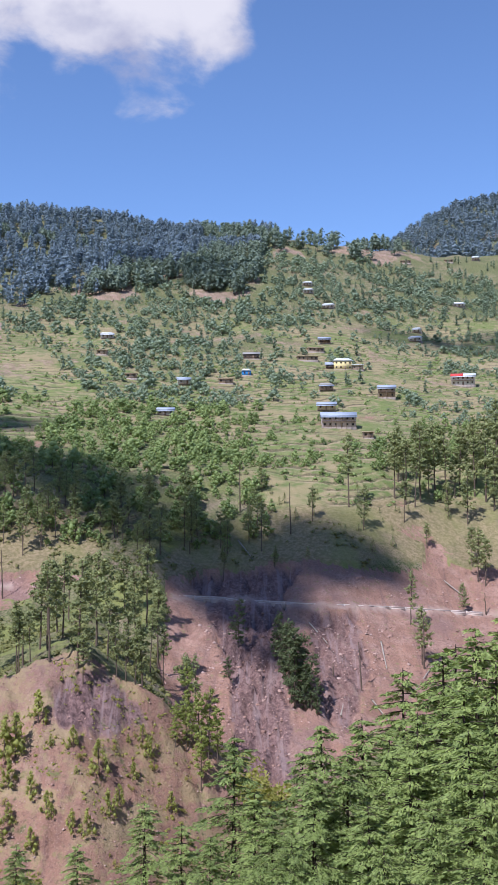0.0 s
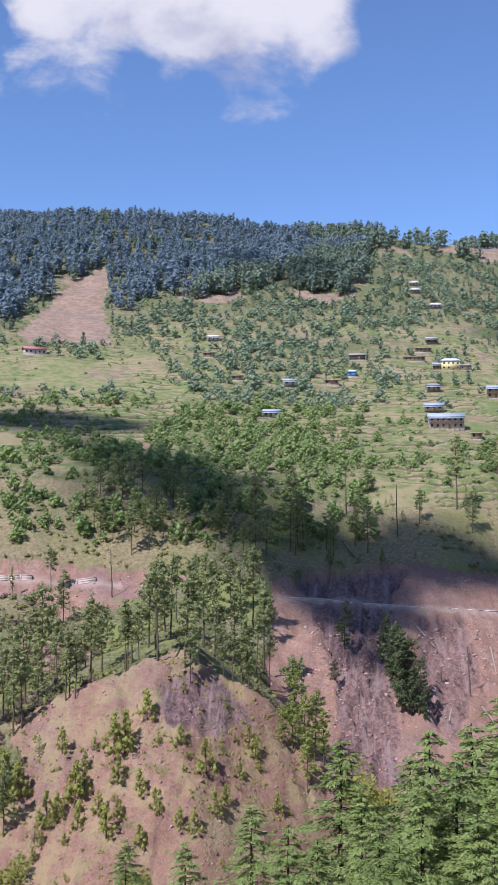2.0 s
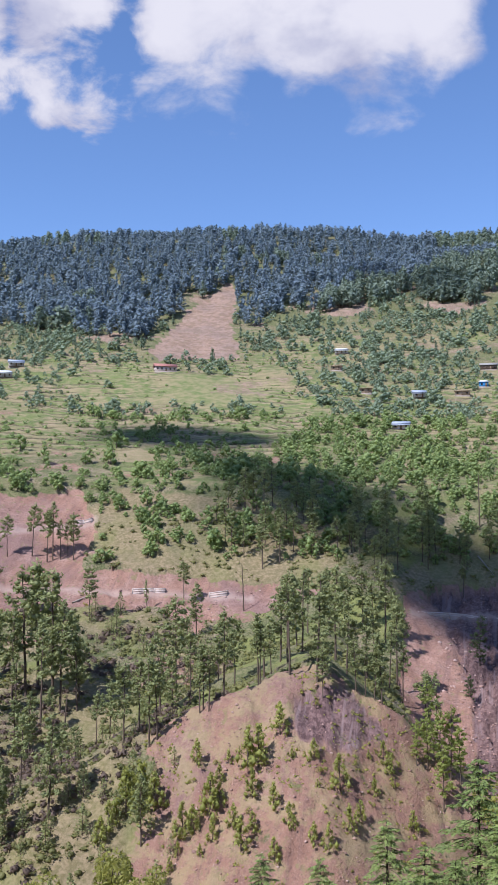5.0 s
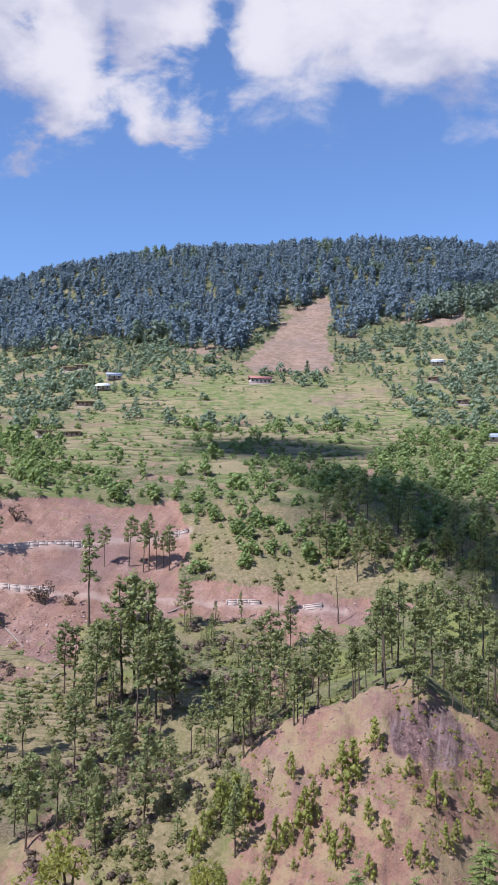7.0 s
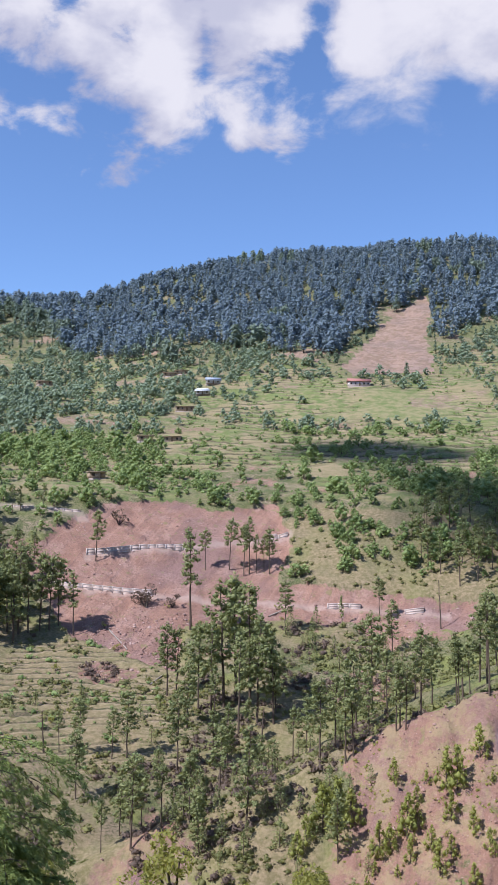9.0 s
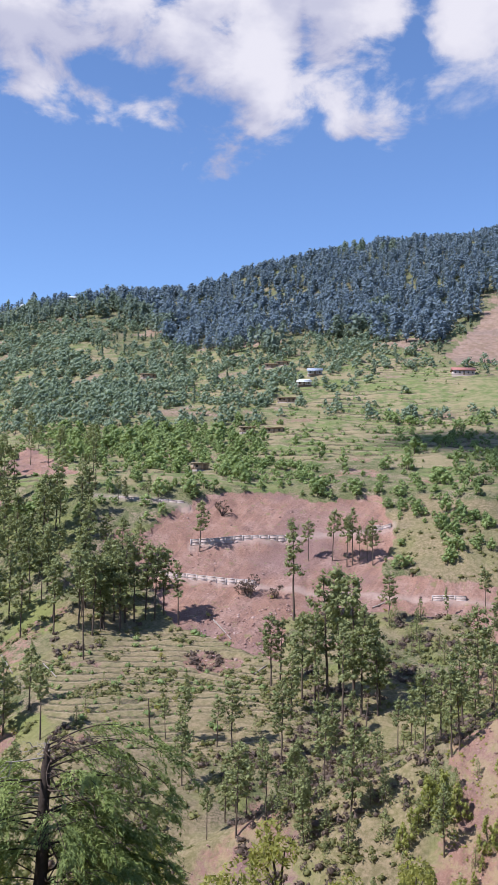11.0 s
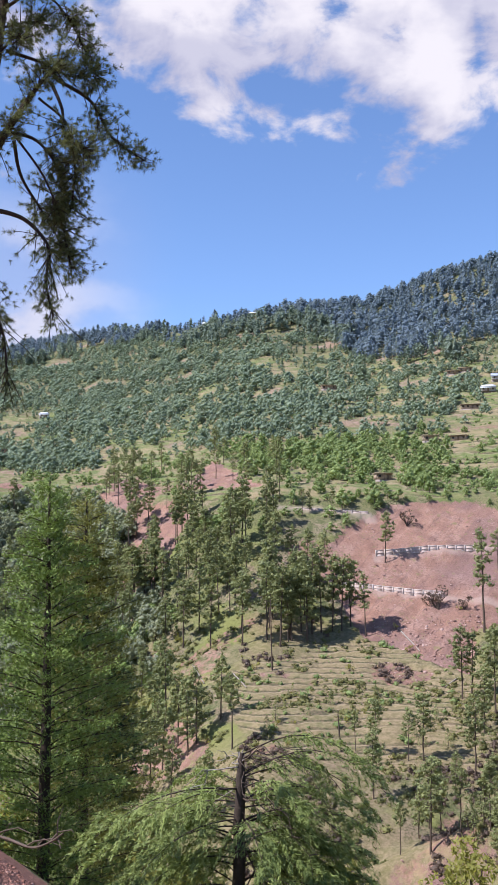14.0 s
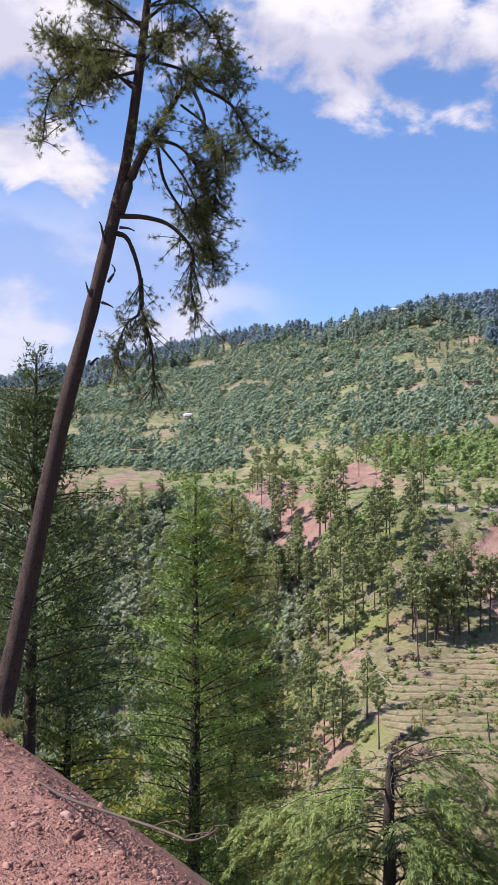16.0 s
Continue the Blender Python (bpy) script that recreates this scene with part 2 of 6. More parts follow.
def zones(x, y, z):
    """What covers the ground: bare red earth, terraced grass, green meadow, road, 0 to 1."""
    a, d = polar(x, y)
    e = np.degrees(np.arctan2(z, d))
    j = 0.35 * fbm(x / 14, y / 14, 4, 61)
    j2 = 0.35 * fbm(x / 14 + 50, y / 14, 4, 67)
    aa, ee = a + j + np.where(d > 480, 0.6 * fbm(x / 22, y / 22, 4, 63), 0), e + j2 + np.where(d > 480, 0.4 * fbm(x / 45 + 9, y / 45, 3, 65), 0)
    on_spur = (d < 192) & (d > 135) & (a > -24) & (a < 2)
    slope = (d > 190) & (d < 420)
    red = np.where(slope & (inside(aa, ee, GULLY) | inside(aa, ee, RED_LEFT)), 1.0, 0.0)
    red = np.where(d > 320, np.maximum(red, 0.75 * (inside(a + 0.3 * fbm(x / 18, y / 18, 4, 62), e + 0.2 * fbm(x / 18 + 40, y / 18, 4, 64), SCAR_TOP) & (d > 500))), red)
    red = np.where(inside(aa, ee, RED_FAR) & (d > 250), 0.8 * step(fbm(x / 25, y / 25, 3, 71), -0.65, -0.2), red)
    red = np.where(inside(aa, ee, FIELD_BROWN) & (d > 250), 0.32 + 0.3 * step(fbm(x / 12, y / 12, 3, 73), -0.1, 0.3), red)
    red = np.where(inside(aa, ee, TRACK) & (d > 190) & (d < 320), 0.45, red)
    tuft = fbm(x / 7, y / 7, 4, 77)
    lx = d * np.sin(np.radians(a - KNOB_A))
    face = on_spur & (d < KNOB_D + 3) & (lx > -30) & (lx < 30)
    red = np.where(face, np.maximum(0.62, step(tuft, 0.42, -0.05)) * step(lx, -32, -22), red)
    red = np.where((d < 60) & (d * np.sin(np.radians(a + EDGE_A)) < 6), 1.0, red)
    # bare scrapes between the pines and on the slopes
    bare = step(fbm(x / 17, y / 17, 4, 83), 0.30, 0.5)
    red = np.where((red < 0.1) & (d > 140) & (d < 330), 0.55 * bare * step(a, -8, -14), red)
    # bare earth showing through under the forest's lower edge
    brow = np.interp(a, FOREST_A, FOREST_E) + 0.25 - e
    red = np.where((red < 0.1) & (d > 480) & (brow > -0.5) & (brow < 0.6), 0.6 * step(fbm(x / 30, y / 30, 4, 85), 0.12, 0.3), red)
    red = np.where((red < 0.1) & (d > 330) & (e < 11), 0.5 * step(fbm(x / 26, y / 20, 4, 87), 0.42, 0.55), red)
    terrace = np.where((e > 2.2 - 1.9 * step(a, -1.5, 1.0)) & (d > 290) & (d < 760), step(fbm(x / 70, y / 70, 2, 91), -0.7, -0.2), 0.0) * step(e, 11.5, 9.5)
    terrace = np.where(inside(aa, ee, TERRACE_LOW) & (d > 190), 1.0, terrace)
    terrace = np.where(inside(a, e, FIELD_BROWN) & (d > 250), 1.4, terrace) * (1 - red)
    meadow = np.where(inside(aa, ee, FIELD) & (d > 320), 1.0, 0.0)
    road = np.zeros_like(d)
    for line in ROADS:
        la, le = [p[0] for p in line], [p[1] for p in line]
        on = (a > la[0]) & (a < la[-1]) & (d > 195) & (d < 420)
        road = np.where(on, np.maximum(road, step(np.abs(e - np.interp(a, la, le)), 0.2, 0.1)), road)
    return red, terrace, meadow, road


def darkrock(x, y, z):
    """Where darker purple rock lies bare: the spur's cap and the gully's bed."""
    a, d = polar(x, y)
    e = np.degrees(np.arctan2(z, d))
    aa, ee = a + 0.25 * fbm(x / 5, y / 5, 3, 57), e + 0.25 * fbm(x / 5 + 7, y / 5, 3, 59)
    cap = inside(aa, ee, [(-10.7, -9.3), (-9.4, -8.6), (-7.6, -8.9), (-6.2, -10.4), (-5.0, -11.6), (-6.6, -11.3), (-7.8, -12.0), (-9.2, -11.4), (-10.4, -11.4)]) & (d > 140) & (d < 184)
    bed = inside(aa, ee, [(-3.6, -3.6), (3.2, -2.9), (2.0, -4.6), (1.8, -8.0), (2.6, -14.5), (-0.5, -14.5), (-1.2, -9.0), (-2.4, -5.0)]) & (d > 195) & (d < 300)
    scree = inside(aa, ee, [(3.4, -5.6), (5.8, -5.4), (6.6, -8.6), (5.4, -12.0), (3.8, -11.0)]) & (d > 195) & (d < 300)
    return 1.0 * cap + 0.9 * bed + 0.75 * scree


def dryness(x, y, z):
    """Where the grass is dry and thin: above the gully, on the low terraces and in patches between the pines."""
    a, d = polar(x, y)
    e = np.degrees(np.arctan2(z, d))
    brow = inside(a, e, [(-6, -3.6), (-2, -0.6), (4, 0.6), (18, 0.9), (18, -4.5), (8, -2.6)]) & (d > 220) & (d < 420)
    brow = brow | (inside(a, e, [(-24, -0.5), (-20, 2.0), (-8, 1.0), (-8, -3.2), (-18, -3)]) & (d > 220) & (d < 420))
    low = inside(a, e, TERRACE_LOW) & (d > 190)
    wood = (a < -14) & (e < -4) & (d > 135) & (d < 300)
    n = step(fbm(x / 16, y / 16, 4, 58), -0.5, 0.3)
    return np.maximum(np.maximum(0.95 * brow * (0.45 + 0.55 * n), 0.75 * low), 0.85 * wood * n)


def terrace_phase(x, y, z):
    """Height of a terrace, how many terraces up a place lies, and how well they are kept there."""
    d = np.hypot(x, y)
    n = np.where(d < 300, 1.0, 2.5)
    return n, (z + np.where(d < 300, 1.7, 3.4) * fbm(x / 34, y / 34, 4, 23)) / n, step(fbm(x / 16, y / 16, 3, 27), -0.45, 0.2)


def ground_z(x, y):
    """Height of the finished ground: the land with its terraces and gullies."""
    z = height(x, y)
    a, d = polar(x, y)
    red, terrace, meadow, road = zones(x, y, z)
    # terraces: steps along the contour
    n, zz, worn = terrace_phase(x, y, z)
    f = zz - np.floor(zz)
    shape = np.where(f < 0.78, f * 0.42, 0.3276 + (f - 0.78) / 0.22 * 0.6724)
    z = z + (shape - f) * n * np.minimum(terrace, 1) * 0.9 * worn
    riser = terrace * step(f, 0.72, 0.82) * worn
    # rills down the bare slopes
    rill = np.abs(fbm(a * d / 240 / 1.6 + 0.8 * fbm(x / 12, y / 12, 2, 44), d / 25, 3, 45))
    z = z - red * np.where(d > 130, np.where(d < 184, 1.5, 1.0), 0.0) * (0.55 * step(rill, 0.22, 0.0) * (0.5 + 0.5 * step(fbm(x / 20, y / 20, 2, 46), -0.2, 0.3)) + 0.55 * fbm(x / 2.5, y / 2.5, 4, 47) + 0.8 * fbm(x / 9, y / 9, 3, 48))
    z = z - np.where((d > 192) & (d < 420), 1.3 * red, 0)
    dark = darkrock(x, y, z)
    z = z - dark * np.where(d < 192, 0.4, 1.0) * (2.4 * step(np.abs(fbm(a * d / 57.3 / 2.6 + fbm(x / 8, y / 8, 2, 54), d / 26, 3, 53)), 0.25, 0.0) + 2.0 * np.abs(fbm(x / 5, y / 5, 4, 55)))
    z = z + np.where(d > 120, 0.22 * fbm(x / 2.2, y / 2.2, 3, 49), 0)
    return z, red, terrace, meadow, road, riser


def sight(a, e, near=130.0):
    """The first place of the land beyond `near` metres that is met at bearing a and height angle e."""
    d = np.concatenate([np.arange(near, 420, 0.5), np.arange(420, 1900, 1.5)])
    x, y = d * math.sin(radians(a)), d * math.cos(radians(a))
    z = height(x, y)
    k = int(np.argmax(z >= d * math.tan(radians(e))))
    if z[k] < d[k] * math.tan(radians(e)):
        k = int(np.argmax(z / d))
    return float(x[k]), float(y[k]), float(ground_z(x[k:k + 1], y[k:k + 1])[0][0])


# houses on the slope: bearing, height angle of the foot, width in degrees, kind
HOUSES = [(4.98, 4.53, 1.88, "big"), (4.30, 5.57, 1.00, "cream"), (5.24, 7.80, 1.00, "yellow"), (4.53, 7.90, 0.50, "grey"), (6.02, 7.75, 0.63, "shed"), (4.30, 6.63, 0.75, "pavilion"), (7.62, 6.18, 0.94, "gable"), (11.76, 6.78, 1.25, "redwhite"), (9.20, 9.26, 0.69, "white"), (9.29, 9.69, 0.44, "white"), (4.22, 9.26, 0.63, "grey"), (3.27, 8.28, 1.13, "mud"), (3.75, 8.77, 0.88, "mud"), (0.13, 8.39, 0.88, "dark"), (-0.13, 7.49, 0.47, "blue"), (-1.29, 7.05, 0.78, "mud"), (-3.61, 6.97, 0.69, "tin"), (-4.64, 5.31, 0.88, "tin"), (-7.87, 9.45, 0.69, "white"), (3.26, 12.35, 0.50, "white"), (3.32, 11.95, 0.53, "white")]
HAMLETS = [(4.42, 11.14, 0.63, "white"), (11.60, 11.01, 0.63, "white"), (12.52, 13.48, 0.41, "white"), (8.72, 13.44, 0.56, "mud"), (9.65, 14.36, 0.94, "mud"), (11.09, 13.40, 0.44, "mud"), (6.59, 4.02, 0.56, "mud"), (-8.17, 8.52, 0.56, "mud"), (-6.55, 7.31, 0.63, "mud"), (-25.82, 8.52, 0.78, "tin"), (-26.42, 8.00, 0.75, "white"), (-27.39, 7.05, 1.00, "mud"), (-28.20, 5.36, 1.13, "mud"), (-29.54, 5.32, 0.81, "mud"), (-27.59, 9.07, 0.75, "mud"), (-17.65, 8.52, 1.19, "red"), (-50.83, 6.56, 0.50, "white"), (-53.46, 4.54, 1.25, "mud"), (-39.32, 12.36, 0.63, "yellow"), (-41.93, 11.72, 0.47, "white"), (-57.66, 8.74, 0.28, "white"), (-35.10, 8.23, 0.81, "mud"), (-32.12, 3.23, 0.88, "mud"), (-28.22, 8.99, 0.81, "mud")]
HOUSE_AT = [(*sight(a, e, 300.0), w, k) for a, e, w, k in HOUSES + HAMLETS]


def clear_of_houses(x, y):
    """True where no house stands, nor the strip of yard before it."""
    ok = np.ones(len(x), bool)
    for hx, hy, hz, w, k in HOUSE_AT:
        d = math.hypot(hx, hy)
        ux, uy = hx / d, hy / d
        along, across = (x - hx) * ux + (y - hy) * uy, np.abs((x - hx) * uy - (y - hy) * ux)
        half = d * w / 57.3 / 2
        ok &= ~((along > -16) & (along < half * 2 + 2) & (across < half + 1.0))
    return ok

# ---------------------------------------------------------------- materials


def surface(name, build, rough_=0.9, bump=None, dist=0.05):
    """A material whose colour build(tree) gives; bump(tree) gives a relief."""
    m = bpy.data.materials.new(name)
    t = node_tree(m)
    col = build(t)
    ins = {"Base Color": col, "Roughness": rough_}
    if bump:
        ins["Normal"] = node(t, "Bump", {"Height": bump(t), "Strength": 0.8, "Distance": dist}).outputs[0]
    b = node(t, "BsdfPrincipled", ins)
    b.inputs["Specular IOR Level"].default_value = 0.25
    node(t, "OutputMaterial", {0: b.outputs[0]})
    return m


def noise_of(t, scale, detail=5.0, rough_=0.6, out=0):
    co = node(t, "NewGeometry").outputs["Position"]
    return node(t, "TexNoise", {"Vector": co, "Scale": scale, "Detail": detail, "Roughness": rough_}).outputs[out]


def ramp(t, x, stops):
    r = node(t, "ValToRGB", {0: x})
    el = r.color_ramp.elements
    while len(el) < len(stops):
        el.new(0.5)
    for s, (p, c) in zip(el, stops):
        s.position, s.color = p, (*c, 1)
    return r.outputs[0]


def attr(t, name):
    return node(t, "Attribute", attribute_name=name).outputs["Fac"]


def ground_colour(t):
    wide, mid, small = noise_of(t, 0.03, 4), noise_of(t, 0.22, 6, 0.65), noise_of(t, 1.6, 5, 0.75)
    grass = ramp(t, mid, [(0.32, (0.080, 0.100, 0.036)), (0.42, (0.150, 0.155, 0.068)), (0.50, (0.225, 0.195, 0.112)), (0.60, (0.31, 0.235, 0.165))])
    grass = blend(t, smooth(t, wide, 0.40, 0.60), grass, blend(t, mid, (0.115, 0.135, 0.052), (0.22, 0.205, 0.10)))
    grass = blend(t, smooth(t, small, 0.44, 0.60), grass, (0.075, 0.088, 0.032))
    litter = smooth(t, noise_of(t, 0.075, 5, 0.6), 0.50, 0.62)
    grass = blend(t, maths(t, "MULTIPLY", litter, maths(t, "MULTIPLY", attr(t, "low"), 0.5)), grass, blend(t, smooth(t, small, 0.4, 0.62), (0.24, 0.17, 0.125), (0.085, 0.065, 0.042)))
    lush = maths(t, "MULTIPLY", smooth(t, noise_of(t, 0.06, 4, 0.6), 0.47, 0.58), attr(t, "low"))
    grass = blend(t, maths(t, "MULTIPLY", lush, 0.8), grass, blend(t, small, (0.255, 0.26, 0.085), (0.14, 0.165, 0.045)))
    field = blend(t, smooth(t, mid, 0.35, 0.62), (0.140, 0.180, 0.058), (0.265, 0.235, 0.118))
    grass = blend(t, attr(t, "meadow"), grass, field)
    tread = blend(t, smooth(t, mid, 0.42, 0.62), (0.135, 0.175, 0.055), (0.30, 0.245, 0.135))
    plot = noise_of(t, 0.045, 3, 0.6)
    tread = blend(t, maths(t, "MULTIPLY", smooth(t, plot, 0.50, 0.57), 0.75), tread, blend(t, small, (0.30, 0.215, 0.125), (0.37, 0.30, 0.17)))
    tread = blend(t, maths(t, "MULTIPLY", smooth(t, plot, 0.44, 0.38), 0.7), tread, blend(t, small, (0.125, 0.175, 0.045), (0.21, 0.25, 0.075)))
    grass = blend(t, maths(t, "MULTIPLY", attr(t, "terrace"), 0.8), grass, tread)
    thin = blend(t, smooth(t, noise_of(t, 0.9, 6, 0.75), 0.40, 0.62), (0.180, 0.150, 0.072), (0.315, 0.240, 0.145))
    grass = blend(t, attr(t, "dry"), grass, thin)
    wall = blend(t, smooth(t, small, 0.4, 0.6), (0.050, 0.065, 0.025), (0.19, 0.135, 0.09))
    f = maths(t, "FRACT", maths(t, "ADD", attr(t, "phase"), maths(t, "MULTIPLY", noise_of(t, 0.5, 4), 0.22)))
    lip = maths(t, "MULTIPLY", smooth(t, f, 0.58, 0.68), smooth(t, f, 0.80, 0.74))
    bank = maths(t, "MULTIPLY", smooth(t, f, 0.74, 0.80), smooth(t, f, 1.0, 0.95))
    grass = blend(t, maths(t, "MULTIPLY", maths(t, "MULTIPLY", lip, attr(t, "steps")), 0.5), grass, (0.38, 0.30, 0.20))
    grass = blend(t, maths(t, "MULTIPLY", maths(t, "MULTIPLY", bank, attr(t, "steps")), 0.9), grass, wall)
    red = ramp(t, mid, [(0.25, (0.215, 0.118, 0.086)), (0.5, (0.300, 0.168, 0.122)), (0.75, (0.385, 0.232, 0.168))])
    line = node(t, "CombineXYZ", {0: maths(t, "MULTIPLY", attr(t, "across"), 0.55), 1: maths(t, "MULTIPLY", attr(t, "away"), 0.05)}).outputs[0]
    streak = node(t, "TexNoise", {"Vector": line, "Scale": 1.0, "Detail": 5.0, "Roughness": 0.65, "Distortion": 0.4}).outputs[0]
    red = blend(t, maths(t, "MULTIPLY", smooth(t, streak, 0.50, 0.68), 0.6), red, (0.17, 0.10, 0.09))
    red = blend(t, maths(t, "MULTIPLY", smooth(t, streak, 0.46, 0.30), 0.4), red, (0.41, 0.265, 0.20))
    red = blend(t, smooth(t, wide, 0.48, 0.66), red, (0.225, 0.135, 0.118))
    co = node(t, "NewGeometry").outputs["Position"]
    cell = node(t, "TexVoronoi", {"Vector": co, "Scale": 1.5, "Randomness": 1.0})
    stone = node(t, "SeparateColor", {0: cell.outputs["Color"]}).outputs[0]
    rock = blend(t, stone, (0.22, 0.135, 0.115), (0.44, 0.30, 0.25))
    red = blend(t, maths(t, "MULTIPLY", smooth(t, noise_of(t, 0.11, 3), 0.46, 0.66), 0.4), red, rock)
    red = blend(t, maths(t, "MULTIPLY", smooth(t, small, 0.50, 0.66), 0.65), red, (0.125, 0.072, 0.06))
    red = blend(t, maths(t, "MULTIPLY", smooth(t, noise_of(t, 4.5, 3, 0.7), 0.52, 0.66), 0.4), red, (0.43, 0.30, 0.235))
    red = blend(t, maths(t, "MULTIPLY", smooth(t, noise_of(t, 0.45, 5, 0.7), 0.57, 0.66), 0.65), red, (0.20, 0.185, 0.075))
    red = blend(t, maths(t, "MULTIPLY", smooth(t, attr(t, "away"), 450.0, 520.0), 0.38), red, blend(t, smooth(t, mid, 0.4, 0.6), (0.20, 0.185, 0.115), (0.34, 0.275, 0.21)))
    straw = maths(t, "MULTIPLY", smooth(t, noise_of(t, 0.22, 7, 0.75), 0.44, 0.58), smooth(t, attr(t, "away"), 196.0, 180.0))
    purple = blend(t, smooth(t, noise_of(t, 0.9, 6, 0.75), 0.4, 0.62), (0.092, 0.055, 0.056), (0.235, 0.150, 0.142))
    red = blend(t, maths(t, "MULTIPLY", attr(t, "rock"), 0.94), red, blend(t, maths(t, "MULTIPLY", smooth(t, streak, 0.5, 0.64), 0.7), purple, (0.29, 0.215, 0.21)))
    red = blend(t, maths(t, "MULTIPLY", maths(t, "MULTIPLY", straw, smooth(t, attr(t, "rock"), 0.5, 0.1)), 0.52), red, blend(t, small, (0.235, 0.215, 0.085), (0.37, 0.295, 0.15)))
    red = blend(t, smooth(t, attr(t, "away"), 60.0, 40.0), red, blend(t, noise_of(t, 5.0, 6, 0.7), (0.20, 0.095, 0.07), (0.36, 0.18, 0.135)))
    edge = maths(t, "ADD", attr(t, "red"), maths(t, "MULTIPLY", maths(t, "SUBTRACT", noise_of(t, 0.6, 5, 0.7), 0.5), 1.3))
    col = blend(t, maths(t, "MULTIPLY", smooth(t, edge, 0.35, 0.6), smooth(t, attr(t, "red"), 0.02, 0.25)), grass, red)
    return blend(t, maths(t, "MULTIPLY", attr(t, "road"), 0.5), col, blend(t, small, (0.40, 0.29, 0.24), (0.52, 0.42, 0.36)))


def ground_relief(t):
    return maths(t, "ADD", noise_of(t, 1.1, 7, 0.7), maths(t, "MULTIPLY", noise_of(t, 9.0, 4, 0.6), 0.25))


GROUND = surface("ground_earth_and_grass", ground_colour, 0.95, ground_relief, 0.5)


def leaf(name, dark, light, trans=0.35, gloss=0.55):
    """Foliage: colour varies leaf by leaf and, by the attribute tint, tree by tree."""
    m = bpy.data.materials.new(name)
    t = node_tree(m)
    r = node(t, "NewGeometry").outputs["Random Per Island"]
    o = node(t, "ObjectInfo").outputs["Random"]
    k = maths(t, "ADD", maths(t, "MULTIPLY", r, 0.45), maths(t, "MULTIPLY", attr(t, "tint"), 0.4))
    k = maths(t, "ADD", k, maths(t, "MULTIPLY", o, 0.22))
    col = blend(t, k, dark, light)
    b = node(t, "BsdfPrincipled", {"Base Color": col, "Roughness": gloss})
    b.inputs["Specular IOR Level"].default_value = 0.2
    tr = node(t, "BsdfTranslucent", {"Color": blend(t, 0.5, col, (light[0] * 1.3, light[1] * 1.25, light[2] * 0.7))})
    mix = node(t, "MixShader", {0: trans, 1: b.outputs[0], 2: tr.outputs[0]})
    node(t, "OutputMaterial", {0: mix.outputs[0]})
    return m


def bark(name, a, b, scale=6.0):
    def col(t):
        return blend(t, noise_of(t, scale, 6, 0.7), a, b)
    return surface(name, col, 0.92, lambda t: noise_of(t, scale * 2, 5, 0.7), 0.03)


# the distance haze is painted into these needles as a paler, bluer base colour
LEAF_FAR = leaf("needles_hazed_pine", (0.138, 0.190, 0.248), (0.220, 0.280, 0.330), 0.3, 0.9)
LEAF_RIDGE = leaf("needles_green_pine", (0.135, 0.185, 0.155), (0.255, 0.310, 0.235), 0.3)
LEAF_BROAD = leaf("leaves_broadleaf", (0.095, 0.150, 0.055), (0.365, 0.450, 0.175), 0.34)
# broadleaf colour for the far hillside, greyed and lightened in place of haze
LEAF_HAZED = leaf("leaves_hazed", (0.120, 0.172, 0.118), (0.330, 0.400, 0.268), 0.3)
LEAF_CHIR = leaf("needles_chir_pine", (0.075, 0.100, 0.045), (0.380, 0.410, 0.180), 0.30)
LEAF_DEODAR = leaf("needles_deodar", (0.052, 0.092, 0.030), (0.375, 0.455, 0.150), 0.25)
LEAF_PALE = leaf("needles_pale_green", (0.150, 0.190, 0.055), (0.420, 0.465, 0.140), 0.45)
LEAF_BUSH = leaf("leaves_yellow_bush", (0.180, 0.190, 0.050), (0.430, 0.420, 0.120), 0.45)
LEAF_GULLY = leaf("leaves_dark_gully", (0.050, 0.075, 0.035), (0.150, 0.180, 0.085), 0.3)
LEAF_BROWN = leaf("leaves_brown_scrub", (0.095, 0.070, 0.055), (0.20, 0.145, 0.115), 0.25)
LEAF_CYPRESS = leaf("needles_village", (0.090, 0.125, 0.085), (0.210, 0.265, 0.175), 0.35)
# leaf colour raised so that it carries the side valley's haze
LEAF_VALLEY = leaf("leaves_valley_hazed", (0.175, 0.205, 0.140), (0.395, 0.425, 0.275), 0.35)
BARK = bark("bark_pine", (0.055, 0.040, 0.030), (0.17, 0.125, 0.095))
BARK_DARK = bark("bark_dark", (0.028, 0.021, 0.017), (0.095, 0.070, 0.055))
BARK_PALE = bark("wood_bleached", (0.20, 0.17, 0.14), (0.42, 0.37, 0.32))

